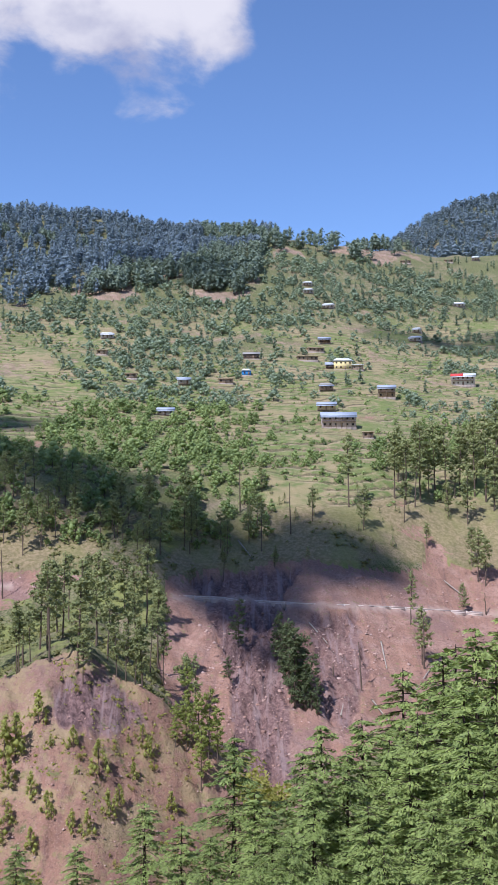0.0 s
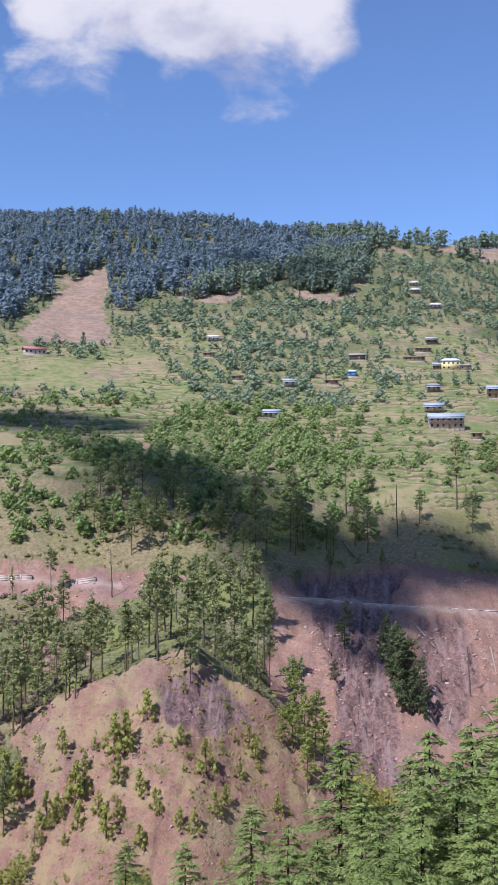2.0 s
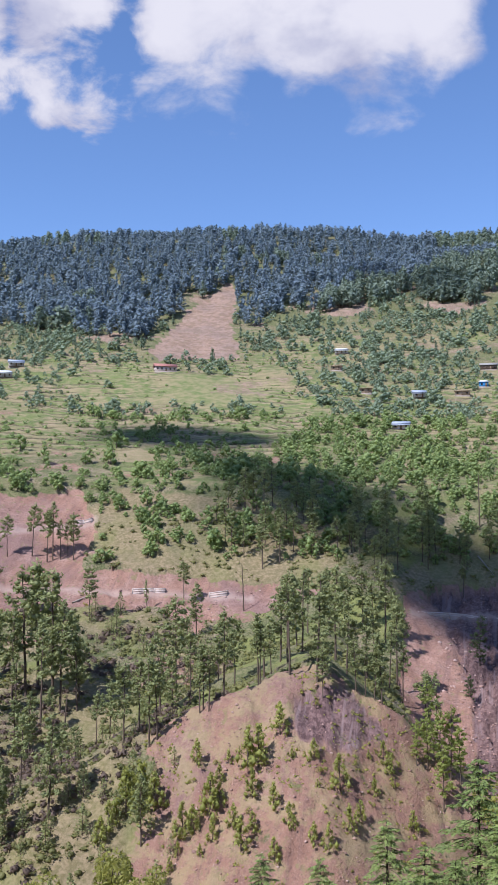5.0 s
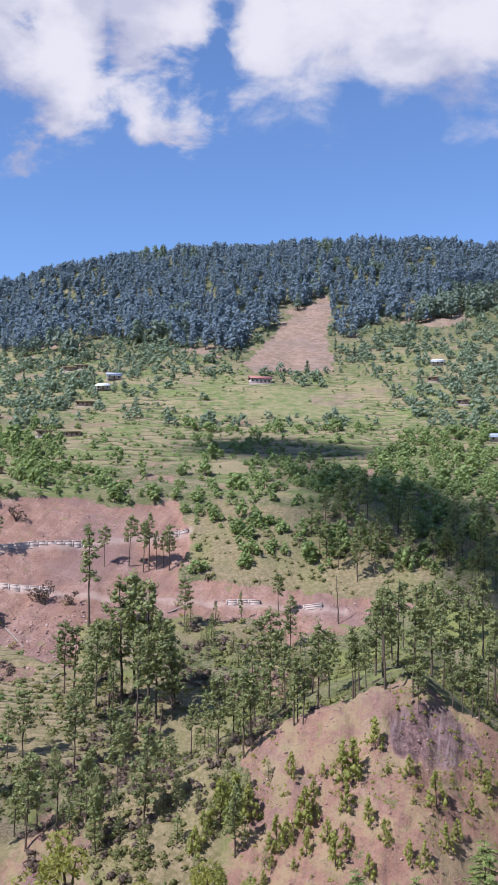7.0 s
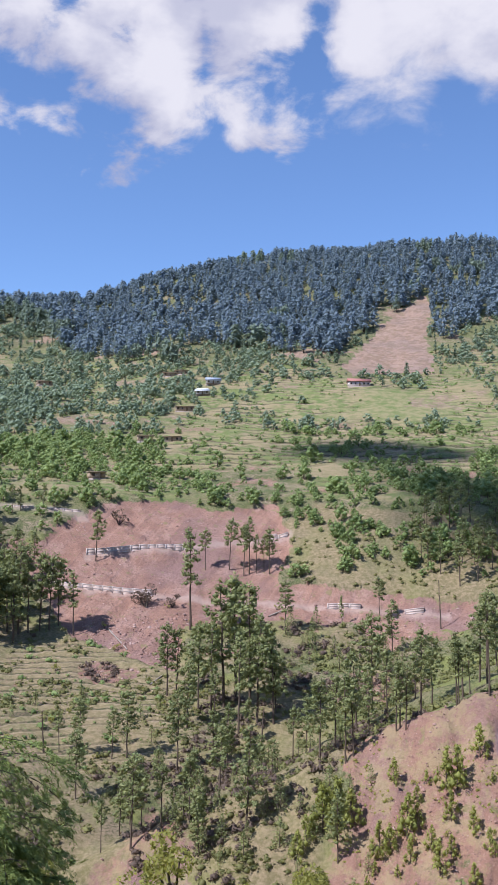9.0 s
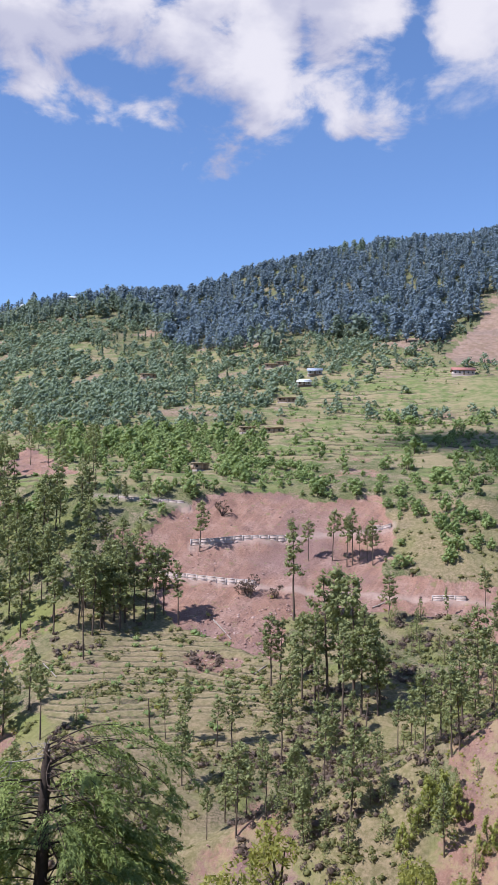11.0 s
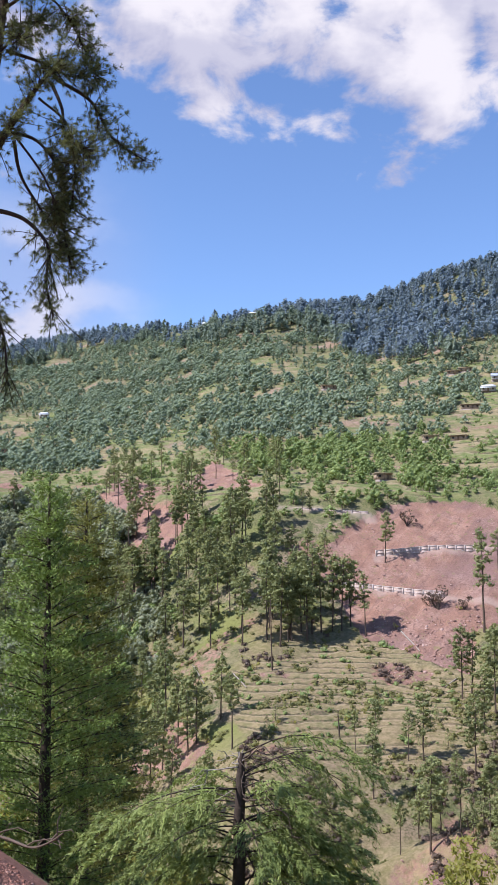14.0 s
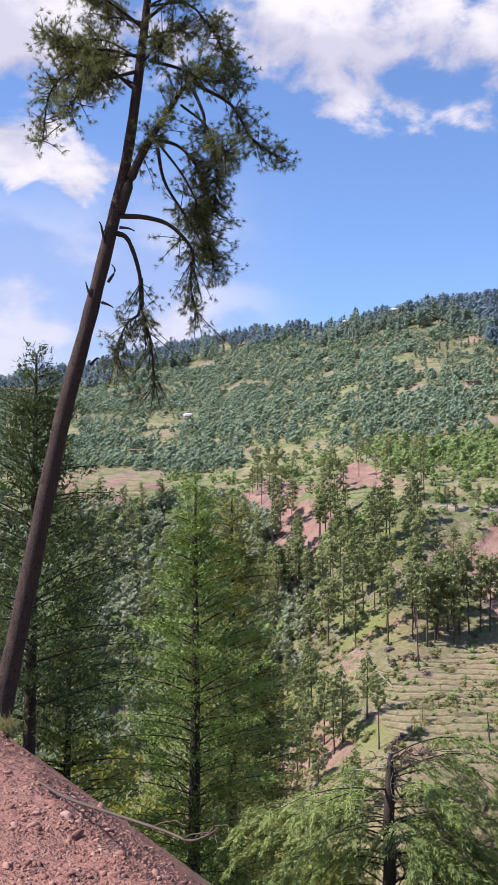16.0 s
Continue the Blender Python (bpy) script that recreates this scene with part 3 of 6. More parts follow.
# ---------------------------------------------------------------- mesh helpers


def mesh_np(name, verts, tris, mats, mat_index=None, **attrs):
    """A mesh from arrays of corners and triangles."""
    me = bpy.data.meshes.new(name)
    me.vertices.add(len(verts))
    me.vertices.foreach_set("co", np.ascontiguousarray(verts, np.float32).ravel())
    k = tris.shape[1]
    me.loops.add(tris.size)
    me.loops.foreach_set("vertex_index", np.ascontiguousarray(tris, np.int32).ravel())
    me.polygons.add(len(tris))
    me.polygons.foreach_set("loop_start", np.arange(0, tris.size, k, dtype=np.int32))
    me.polygons.foreach_set("loop_total", np.full(len(tris), k, np.int32))
    for m in mats:
        me.materials.append(m)
    if mat_index is not None:
        me.polygons.foreach_set("material_index", np.asarray(mat_index, np.int32))
    for key, v in attrs.items():
        at = me.attributes.new(key, "FLOAT", "POINT")
        at.data.foreach_set("value", np.ascontiguousarray(v, np.float32))
    me.update(calc_edges=True)
    return me


def shade_smooth(me):
    me.polygons.foreach_set("use_smooth", np.ones(len(me.polygons), bool))
    return me


def make_ground():
    az = np.concatenate([np.arange(-180, -60, 3.0), np.arange(-60, 17, 0.19), np.arange(17, 180.1, 3.0)])
    ds = [0.004, 0.1, 0.25, 0.4]
    while ds[-1] < 4600:
        d = ds[-1]
        k = 0.05 if d < 5 else 0.014 if d < 26 else 0.03 if d < 130 else 0.0052 if d < 195 else 0.0037 if d < 265 else 0.0052 if d < 450 else 0.0095 if d < 950 else 0.03
        ds.append(d * (1 + k))
    ds = np.array(ds)
    A, D = np.meshgrid(np.radians(az), ds, indexing="ij")
    x, y = D * np.sin(A), D * np.cos(A)
    z, red, terrace, meadow, road, riser = ground_z(x, y)
    n, m = x.shape
    idx = np.arange(n * m).reshape(n, m)
    q = np.stack([idx[:-1, :-1], idx[1:, :-1], idx[1:, 1:], idx[:-1, 1:]], -1).reshape(-1, 4)
    v = np.stack([x, y, z], -1).reshape(-1, 3)
    me = mesh_np("ground", v, q[:, ::-1], [GROUND], None, red=red.ravel(), terrace=terrace.ravel(), meadow=meadow.ravel(), road=road.ravel(), steps=(terrace * terrace_phase(x, y, z)[2]).ravel(), phase=terrace_phase(x, y, height(x, y))[1].ravel(), rock=darkrock(x, y, z).ravel(), dry=dryness(x, y, z).ravel(), across=(np.degrees(A) * D / 57.3).ravel(), away=D.ravel(), low=step(np.degrees(np.arctan2(z, D)), 2.5, -1.0).ravel())
    shade_smooth(me)
    ob = new("ground", me)
    tagged(ob, "terraced green mountainside with bare red landslide earth", "ground", kind="structure")
    print("ground quads", len(q))


make_ground()

# ---------------------------------------------------------------- trees: shapes
rng = np.random.default_rng(7)


def tube(points, radii, sides=6):
    """A tapered limb along a line of points."""
    p = np.asarray(points, float)
    r = np.asarray(radii, float)
    t = np.gradient(p, axis=0)
    t /= np.linalg.norm(t, axis=1)[:, None] + 1e-9
    up = np.where(np.abs(t[:, 2:3]) > 0.9, np.array([[1.0, 0, 0]]), np.array([[0, 0, 1.0]]))
    u = np.cross(t, up)
    u /= np.linalg.norm(u, axis=1)[:, None] + 1e-9
    w = np.cross(t, u)
    ang = np.linspace(0, 2 * np.pi, sides, endpoint=False)
    v = p[:, None] + r[:, None, None] * (np.cos(ang)[None, :, None] * u[:, None] + np.sin(ang)[None, :, None] * w[:, None])
    n = len(p)
    i, j = np.meshgrid(np.arange(n - 1), np.arange(sides), indexing="ij")
    a, b = i * sides + j, i * sides + (j + 1) % sides
    c, d = a + sides, b + sides
    tri = np.concatenate([np.stack([a, b, d], -1).reshape(-1, 3), np.stack([a, d, c], -1).reshape(-1, 3)])
    return v.reshape(-1, 3), tri


def blades(at, out, length, width, rnd=rng, spread=0.6, face=None, tilt=0.6):
    """Pointed leaf sprays: one triangle at each place, pointing along out; face: the way its flat side looks."""
    n = len(at)
    d = out / (np.linalg.norm(out, axis=1)[:, None] + 1e-9) + rnd.normal(0, spread, (n, 3))
    d /= np.linalg.norm(d, axis=1)[:, None] + 1e-9
    f = rnd.normal(0, 1, (n, 3)) if face is None else face + rnd.normal(0, tilt, (n, 3))
    s = np.cross(d, f)
    s /= np.linalg.norm(s, axis=1)[:, None] + 1e-9
    L = (length * rnd.uniform(0.6, 1.3, n))[:, None]
    W = (width * rnd.uniform(0.6, 1.3, n))[:, None]
    v = np.stack([at - s * W * 0.5 - d * L * 0.35, at + s * W * 0.5 - d * L * 0.25, at + d * L * 0.65], 1)
    return v.reshape(-1, 3), np.arange(3 * n).reshape(n, 3)


def join(parts):
    vs, ts, k = [], [], 0
    for v, t in parts:
        vs.append(v)
        ts.append(t + k)
        k += len(v)
    return np.concatenate(vs), np.concatenate(ts)


def clump(c, r, n, length, width, rnd=rng, spread=0.7):
    """A lumpy tuft of leaves round c."""
    u = rnd.normal(0, 1, (n, 3))
    u /= np.linalg.norm(u, axis=1)[:, None]
    k = rnd.uniform(0.55, 1.0, (n, 1)) ** 0.5
    along = np.cross(u, rnd.normal(0, 1, (n, 3))) + u * 0.5
    return blades(np.asarray(c) + u * k * np.asarray(r), along, length, width, rnd, 0.3, u + np.array([0, 0, 0.25]), spread)


ICO_V = np.array([(math.cos(a) * c, math.sin(a) * c, s) for a, c, s in
                  [(0, 0, 1)] + [(i * 1.2566, 0.894, 0.447) for i in range(5)] + [(i * 1.2566 + 0.628, 0.894, -0.447) for i in range(5)] + [(0, 0, -1)]])
ICO_T = np.array([(0, i + 1, (i + 1) % 5 + 1) for i in range(5)] + [(i + 1, i + 6, (i + 1) % 5 + 1) for i in range(5)]
                 + [((i + 1) % 5 + 1, i + 6, (i + 1) % 5 + 6) for i in range(5)] + [(11, (i + 1) % 5 + 6, i + 6) for i in range(5)])


def lump(c, r, rnd):
    """The dense inside of a tuft: an uneven twenty-sided lump."""
    return ICO_V * rnd.uniform(0.75, 1.1, (12, 1)) * np.asarray(r) + np.asarray(c), ICO_T


OCT_V = np.array([(1, 0, 0), (0, 1, 0), (-1, 0, 0), (0, -1, 0), (0, 0, 1), (0, 0, -1)], float)
OCT_T = np.array([(0, 1, 4), (1, 2, 4), (2, 3, 4), (3, 0, 4), (1, 0, 5), (2, 1, 5), (3, 2, 5), (0, 3, 5)])


def core(c, r, rnd):
    """The dense inside of a small lobe of leaves."""
    a = rnd.uniform(0, 1.57)
    v = OCT_V * rnd.uniform(0.75, 1.15, (6, 1))
    v = np.stack([v[:, 0] * math.cos(a) - v[:, 1] * math.sin(a), v[:, 0] * math.sin(a) + v[:, 1] * math.cos(a), v[:, 2]], -1)
    return v * np.asarray(r) + np.asarray(c), OCT_T


def far_conifer(rnd, blunt=0.0):
    """A conifer one metre tall, of some fifty sprays about a dense inside; blunt: how rounded its head is."""
    n = 60
    f = rnd.uniform(0, 1, n) ** 1.1
    slim = np.interp(f, [0, 0.12, 0.4, 0.75, 1], [0.13, 0.21, 0.20, 0.13, 0.02])
    full = np.interp(f, [0, 0.12, 0.4, 0.75, 1], [0.08, 0.17, 0.25, 0.24, 0.10])
    shape = (slim * (1 - blunt) + full * blunt) * rnd.uniform(0.9, 1.15)
    ang = rnd.uniform(0, 2 * np.pi, n)
    lob = 1 + 0.3 * np.sin(ang * 3 + rnd.uniform(0, 6) + np.floor(f * 7) * 17)
    r = shape * lob * rnd.uniform(0.5, 1.0, n) ** 0.5
    at = np.stack([r * np.cos(ang), r * np.sin(ang), 0.16 + 0.80 * f], -1)
    out = np.stack([np.cos(ang), np.sin(ang), np.full(n, -0.6)], -1)
    v, t = blades(at, out, 0.14, 0.115, rnd, 0.35, np.stack([np.cos(ang), np.sin(ang), np.full(n, 0.8)], -1), 0.45)
    tv, tt = tube([(0, 0, 0), (0, 0, 0.95)], [0.016, 0.004], 3)
    inner = [core((rnd.normal(0, 0.015), rnd.normal(0, 0.015), zc), (w, w, 0.2), rnd)
             for zc, w in ((0.34, 0.13), (0.56, 0.11 + 0.06 * blunt), (0.76, 0.06 + 0.09 * blunt))]
    return join([(v, t)] + inner), (tv, tt)


def broadleaf(rnd, lobes=8, n=14, size=0.10, tall=1.0):
    """A broad-leaved tree one metre tall: uneven lobes heaped from the ground to a rounded head."""
    parts = []
    for i in range(lobes):
        g = (i + 0.5) / lobes
        a = i * 2.4 + rnd.uniform(0, 1)
        rr = np.interp(g, [0, 0.35, 0.75, 1], [0.26, 0.31, 0.18, 0.03]) * rnd.uniform(0.6, 1.2) / tall
        zc = 0.16 + 0.64 * g + rnd.normal(0, 0.04)
        c = (rr * math.cos(a), rr * math.sin(a), zc)
        s = rnd.uniform(0.15, 0.23) * (8 / lobes) ** 0.4
        parts.append(core(c, (s * 0.8 / tall, s * 0.8 / tall, s * 0.78), rnd))
        parts.append(clump(c, (s * 1.12 / tall, s * 1.12 / tall, s * 1.02), n, size, size * 0.75, rnd, 0.8))
    return join(parts), tube([(0, 0, 0), (0.02, 0.01, 0.35)], [0.03, 0.012], 3)


def scatter(name, label, category, templates, mats, x, y, z, size, wide, tint, rnd):
    """Many trees as one object: each is a turned and scaled copy of one of the templates."""
    V, T, M, K = [], [], [], []
    k = 0
    pick = rnd.integers(0, len(templates), len(x))
    for i in range(len(x)):
        (lv, lt), (tv, tt) = templates[pick[i]]
        v = np.concatenate([lv, tv])
        a = rnd.uniform(0, 6.283)
        c, s = math.cos(a), math.sin(a)
        h, w = size[i], size[i] * wide[i]
        v = np.stack([(v[:, 0] * c - v[:, 1] * s) * w + x[i], (v[:, 0] * s + v[:, 1] * c) * w + y[i], v[:, 2] * h + z[i] - 0.2], -1)
        V.append(v)
        T.append(lt + k)
        T.append(tt + k + len(lv))
        M.append(np.zeros(len(lt), np.int32))
        M.append(np.ones(len(tt), np.int32))
        K.append(np.full(len(v), tint[i], np.float32))
        k += len(v)
    me = mesh_np(name, np.concatenate(V), np.concatenate(T), mats, np.concatenate(M), tint=np.concatenate(K))
    ob = new(name, me)
    tagged(ob, label, category, kind="stuff")
    print(name, len(x), "trees", sum(len(t) for t in T), "tris")
    return ob


def spots(n, a0, a1, d0, d1, rnd):
    """Random places, even over the land."""
    a = np.radians(rnd.uniform(a0, a1, n))
    d = np.sqrt(rnd.uniform(d0 * d0, d1 * d1, n))
    x, y = d * np.sin(a), d * np.cos(a)
    z, red, terrace, meadow, road, riser = ground_z(x, y)
    e = np.degrees(np.arctan2(z, d))
    return np.degrees(a), e, d, x, y, z, red, terrace, meadow, road


def keep(mask, *cols):
    return [c[mask] for c in cols]




def make_forest():
    rnd = np.random.default_rng(11)
    tem = [far_conifer(rnd, b) for b in (0.0, 0.1, 0.2, 0.3, 0.4, 0.5, 0.6, 0.75, 0.15)]
    slim = [far_conifer(rnd, 0.0) for _ in range(4)]
    a, e, d, x, y, z, red, ter, mea, road = spots(31000, -63, 16, 520, 1250, rnd)
    low = np.interp(a, FOREST_A, FOREST_E) + 0.45 * fbm(x / 30, y / 30, 3, 101)
    glade = fbm(x / 24, y / 24, 3, 103)
    thin = np.where(e > low + 0.9, 0.95, np.where(e > low, 0.8 * step(glade, -0.3, 0.0), np.where(e > low - 1.0, 0.16, 0.03)))
    thin = np.where((a > 0) & (e < low), np.where(e > 10.4, 0.14, 0.015), thin)
    thin = thin * np.where((a > 1) & (a < 20) & (d < 1000) & (e > low), 0.45, 1) * np.where(a < -38, 0.8, 1)
    ok = (rnd.uniform(0, 1, len(a)) < thin) & clear_of_houses(x, y) & (red < 0.7) & ((red < 0.4) | (e > low)) & (mea < 0.5) & ((d < 960) | (a < -36))
    ok &= ~inside(a, e, [(p + q * 0.15, r) for (p, r), q in zip(SCAR_TOP, (0, -1, -1, -1, -1, 0, 1, 1, 1))])
    inner = e > low
    x, y, z, d, a, e, low, inner = keep(ok, x, y, z, d, a, e, low, inner)
    size = rnd.uniform(7.5, 13.5, len(x)) * (1 + 0.3 * step(e - low, 2.5, 0.5)) * np.where(a < -38, 0.85, 1) * np.where(inner, 1, 0.55)
    wide, tint = rnd.uniform(0.85, 1.3, len(x)) * np.where(inner, 1, 0.75), rnd.uniform(0, 1, len(x))
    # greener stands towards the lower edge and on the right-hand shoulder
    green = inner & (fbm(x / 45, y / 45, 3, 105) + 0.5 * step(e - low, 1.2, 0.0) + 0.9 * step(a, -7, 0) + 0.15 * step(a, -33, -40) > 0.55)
    for name, label, lf, m, tm in (("conifer_forest", "dense dark conifer forest, tinted blue by haze, covering the upper ridge", LEAF_FAR, inner & ~green & (a > -39.5), tem),
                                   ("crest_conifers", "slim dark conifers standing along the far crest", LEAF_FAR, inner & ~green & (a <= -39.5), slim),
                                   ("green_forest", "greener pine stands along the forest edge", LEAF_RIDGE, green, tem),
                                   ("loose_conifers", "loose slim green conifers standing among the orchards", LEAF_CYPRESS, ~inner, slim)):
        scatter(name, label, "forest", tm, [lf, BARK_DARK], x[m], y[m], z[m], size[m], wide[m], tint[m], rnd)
    # the wooded hill behind the saddle
    a, e, d, x, y, z, *_ = spots(1400, 5, 16.5, 1000, 1560, rnd)
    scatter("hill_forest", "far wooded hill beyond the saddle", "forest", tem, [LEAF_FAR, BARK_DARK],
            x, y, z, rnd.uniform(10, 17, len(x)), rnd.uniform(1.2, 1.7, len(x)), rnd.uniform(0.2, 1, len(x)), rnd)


# woods and open ground on the far slope, by bearing and height angle: outline, share of the ground under trees
COVER = [([(-33, 11), (-19, 11.2), (-19, 6.6), (-33, 6.4)], 0.72), ([(-33, 6.5), (-28.5, 6.6), (-20, 5.4), (-21, 1.5), (-33, 1.6)], 0.62), ([(-29, 6.6), (-16, 6.4), (-14, 5.0), (-16, 3.2), (-28, 3.4)], 0.16),
         ([(-24, 7.0), (-15, 6.6), (-10, 6.4), (-12, 5.6), (-23, 6.0)], 0.55), ([(-13.6, 12), (-1, 12.5), (1, 10), (-1, 8.4), (-8, 8.6), (-13.4, 9.0)], 0.62), ([(-10.4, 8.2), (-7, 8.8), (-2, 7.8), (0.6, 5.6), (-0.2, 3.2), (-3, 2.0), (-13, 2.3), (-11.6, 4), (-8.6, 6.2)], 1.0),
         ([(-18.5, 4.2), (-5, 2.8), (1, 1.6), (1, -1.6), (-4, -2.6), (-18, -1.8)], 0.95), ([(-0.8, 10.4), (14, 10.4), (14, 3.6), (0.4, 2.8), (0.4, 5.6)], 0.34), ([(0.5, 14), (14, 14), (14, 10.2), (0.5, 10.2)], 0.7),
         ([(7.4, 4.6), (16, 5.2), (16, 2.0), (7.4, 2.6)], 0.45), ([(-66, 11.5), (-33, 11.4), (-32, 3.2), (-48, 3.6), (-66, 4.0)], 0.92), ([(-48, 5.0), (-43, 5.4), (-40, 4.0), (-42, 3.2), (-48, 3.4)], 0.3),
         ([(-40, 9.6), (-35, 11.2), (-34.4, 9.6), (-38, 8.8)], 0.35), ([(-23, 2.4), (-14, 3.4), (-12, 1.0), (-13, -2.6), (-21, -2.4)], 0.85), ([(-61, 6.8), (-50, 7.0), (-51, 5.2), (-61, 5.4)], 0.45)]


def make_orchards():
    rnd = np.random.default_rng(12)
    tem = [broadleaf(rnd, int(rnd.integers(7, 11)), 15, 0.105, k) for k in (0.9, 1.0, 1.1, 1.25, 1.4, 0.95, 1.0, 1.1, 1.2, 1.3)]
    small = [broadleaf(rnd, int(rnd.integers(4, 7)), 10, 0.145, k) for k in (0.9, 1.0, 1.15, 1.3, 1.45, 0.95, 1.05, 1.2, 1.35, 1.0)]
    a, e, d, x, y, z, red, ter, mea, road = spots(54000, -63, 16, 170, 1150, rnd)
    low = np.interp(a, FOREST_A, FOREST_E)
    wood = fbm(x / 28, y / 28, 3, 111)
    aa, ee = a + 0.5 * fbm(x / 20, y / 20, 3, 112), e + 0.35 * fbm(x / 20 + 30, y / 20, 3, 114)
    cover = np.full(len(a), 0.3)
    for poly, share in COVER:
        cover = np.where(inside(aa, ee, poly), share, cover)
    dens = cover * np.where(cover < 0.5, 0.22 + 2.2 * step(wood, -0.05, 0.4), 0.3 + 1.05 * step(wood, -0.5, 0.25))
    dens = np.where(cover > 0.9, np.maximum(dens, 0.75), dens)
    dens = np.where(mea > 0.5, 0.015, dens)
    dens = np.where(e > low + 0.3, 0.0, dens)
    dens = np.where((e < 0.5) & (a < -20) & (a > -46), dens * 0.5, dens)
    dens = np.where((a > 1) & (e < 2.5), dens * 0.4, dens)
    dens = np.where(d > 470, dens * 0.85, np.minimum(dens * 1.4, 1))
    dens = np.where((a < -43) & (e < 2.5) & (e > -13), 0.85, dens)
    where = ((d > 300) & (e > -2.6) & ((d < 900) | (a < -38))) | ((a < -43.5) & (e > -13) & (d < 430))
    ok = (rnd.uniform(0, 1, len(a)) < dens) & clear_of_houses(x, y) & (red < 0.25) & (road < 0.2) & where
    x, y, z, d, a, e, cover = keep(ok, x, y, z, d, a, e, cover)
    n = len(x)
    size = np.exp(rnd.normal(1.13, 0.38, n)) * np.where(cover > 0.5, 1.05, 0.85) * np.where(d > 470, 1.15, 1.0) * np.where((e < 3.5) & (a > -19), 1.1, 1.0) * np.where(a < -33, 1.15, 1.0)
    size = np.clip(size, 1.0, 7.5)
    # the side valley is wooded to the bottom
    _, e2, d2, x2, y2, z2, red2, *_ = spots(3000, -62, -44, 150, 430, rnd)
    x2, y2, z2, d2 = keep((red2 < 0.3) & (e2 > -13) & (e2 < 2.2) & (fbm(x2 / 30, y2 / 30, 3, 113) > -0.35), x2, y2, z2, d2)
    n2 = len(x2)
    scatter("valley_trees", "broad-leaved trees filling the side valley", "trees", tem, [LEAF_VALLEY, BARK], x2, y2, z2, rnd.uniform(3.0, 7.0, n2), rnd.uniform(0.9, 1.4, n2), rnd.uniform(0, 1, n2), rnd)
    wide = rnd.uniform(0.95, 1.45, n)
    tint = np.clip(0.5 + 0.5 * fbm(x / 16, y / 16, 3, 115) + rnd.normal(0, 0.2, n), 0, 1)
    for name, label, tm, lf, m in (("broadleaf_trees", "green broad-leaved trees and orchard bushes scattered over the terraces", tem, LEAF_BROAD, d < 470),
                                   ("hillside_trees", "haze-tinted broad-leaved trees covering the upper hillside", small, LEAF_HAZED, d >= 470)):
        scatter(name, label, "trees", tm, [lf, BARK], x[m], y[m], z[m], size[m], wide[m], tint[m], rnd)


make_forest()
make_orchards()

# ---------------------------------------------------------------- the single trees


def thing(name, label, category, m=None, group="", kind=""):
    ob = new(name)
    ob.empty_display_size = 0.3
    tagged(ob, label, category, group, kind)
    if m is not None:
        ob.matrix_basis = m
    return ob


def part_np(name, vt, material, parent, label="", smooth_=False, tint=0.5):
    """One part of a thing, from corners and triangles."""
    v, t = vt
    me = mesh_np(name, v, t, [material], None, tint=np.full(len(v), tint, np.float32))
    if smooth_:
        shade_smooth(me)
    ob = new(name, me)
    ob.parent = parent
    if label:
        ob["label"] = label
    return ob


def bent(p0, p1, sag, n=6, rnd=rng, wob=0.0):
    """A limb from p0 to p1 that sags (minus) or lifts (plus) in its middle."""
    p0, p1 = np.asarray(p0, float), np.asarray(p1, float)
    t = np.linspace(0, 1, n)[:, None]
    p = p0 + (p1 - p0) * t + np.array([0, 0, 1.0]) * sag * 4 * t * (1 - t)
    if wob:
        p[1:-1] += rnd.normal(0, wob, (n - 2, 3))
    return p


def chir_pine(rnd, h=18.0, bare=0.48, full=1.0, dense=1.0):
    """A tall pine: bare trunk below, an uneven crown of separate, flattened needle heads above."""
    lean = rnd.normal(0, 0.02, 2) * h
    n = 9
    t = np.linspace(0, 1, n)
    line = np.stack([lean[0] * t ** 2 + rnd.normal(0, 0.06, n) * (t > 0), lean[1] * t ** 2 + rnd.normal(0, 0.06, n) * (t > 0), h * t], -1)
    trunk = [tube(line, h * 0.0115 * (1 - 0.85 * t) + 0.02, 7)]
    crown = []
    k = int(36 * dense)
    for i in range(k):
        f = bare + (0.98 - bare) * (i + rnd.uniform(0, 0.9)) / k
        p0 = np.array([np.interp(f, t, line[:, j]) for j in range(3)])
        g = (f - bare) / (1 - bare)
        reach = full * h * 0.145 * np.interp(g, [0, 0.2, 0.55, 0.85, 1], [0.7, 1.0, 0.9, 0.55, 0.25]) * rnd.uniform(0.4, 1.25)
        a = i * 2.4 + rnd.normal(0, 0.7)
        p1 = p0 + np.array([math.cos(a) * reach, math.sin(a) * reach, reach * rnd.uniform(-0.1, 0.55)])
        trunk.append(tube(bent(p0, p1, -0.06 * reach, 4), np.linspace(0.06, 0.02, 4) * h / 18, 3))
        for s in ((0.6, 1.0) if reach > 0.07 * h else (0.95,)):
            c = p0 + (p1 - p0) * s + rnd.normal(0, 0.2, 3)
            r = h * 0.043 * rnd.uniform(0.65, 1.35) * (0.85 if s < 0.7 else 1)
            crown.append(core(c - np.array([0, 0, r * 0.12]), (r * 0.7, r * 0.7, r * 0.5), rnd))
            crown.append(clump(c, (r, r, r * 0.75), 15, 0.034 * h, 0.019 * h, rnd, 0.75))
    crown.append(clump(line[-1], (h * 0.03, h * 0.03, h * 0.045), 24, 0.03 * h, 0.014 * h, rnd, 0.6))
    return join(trunk), join(crown)


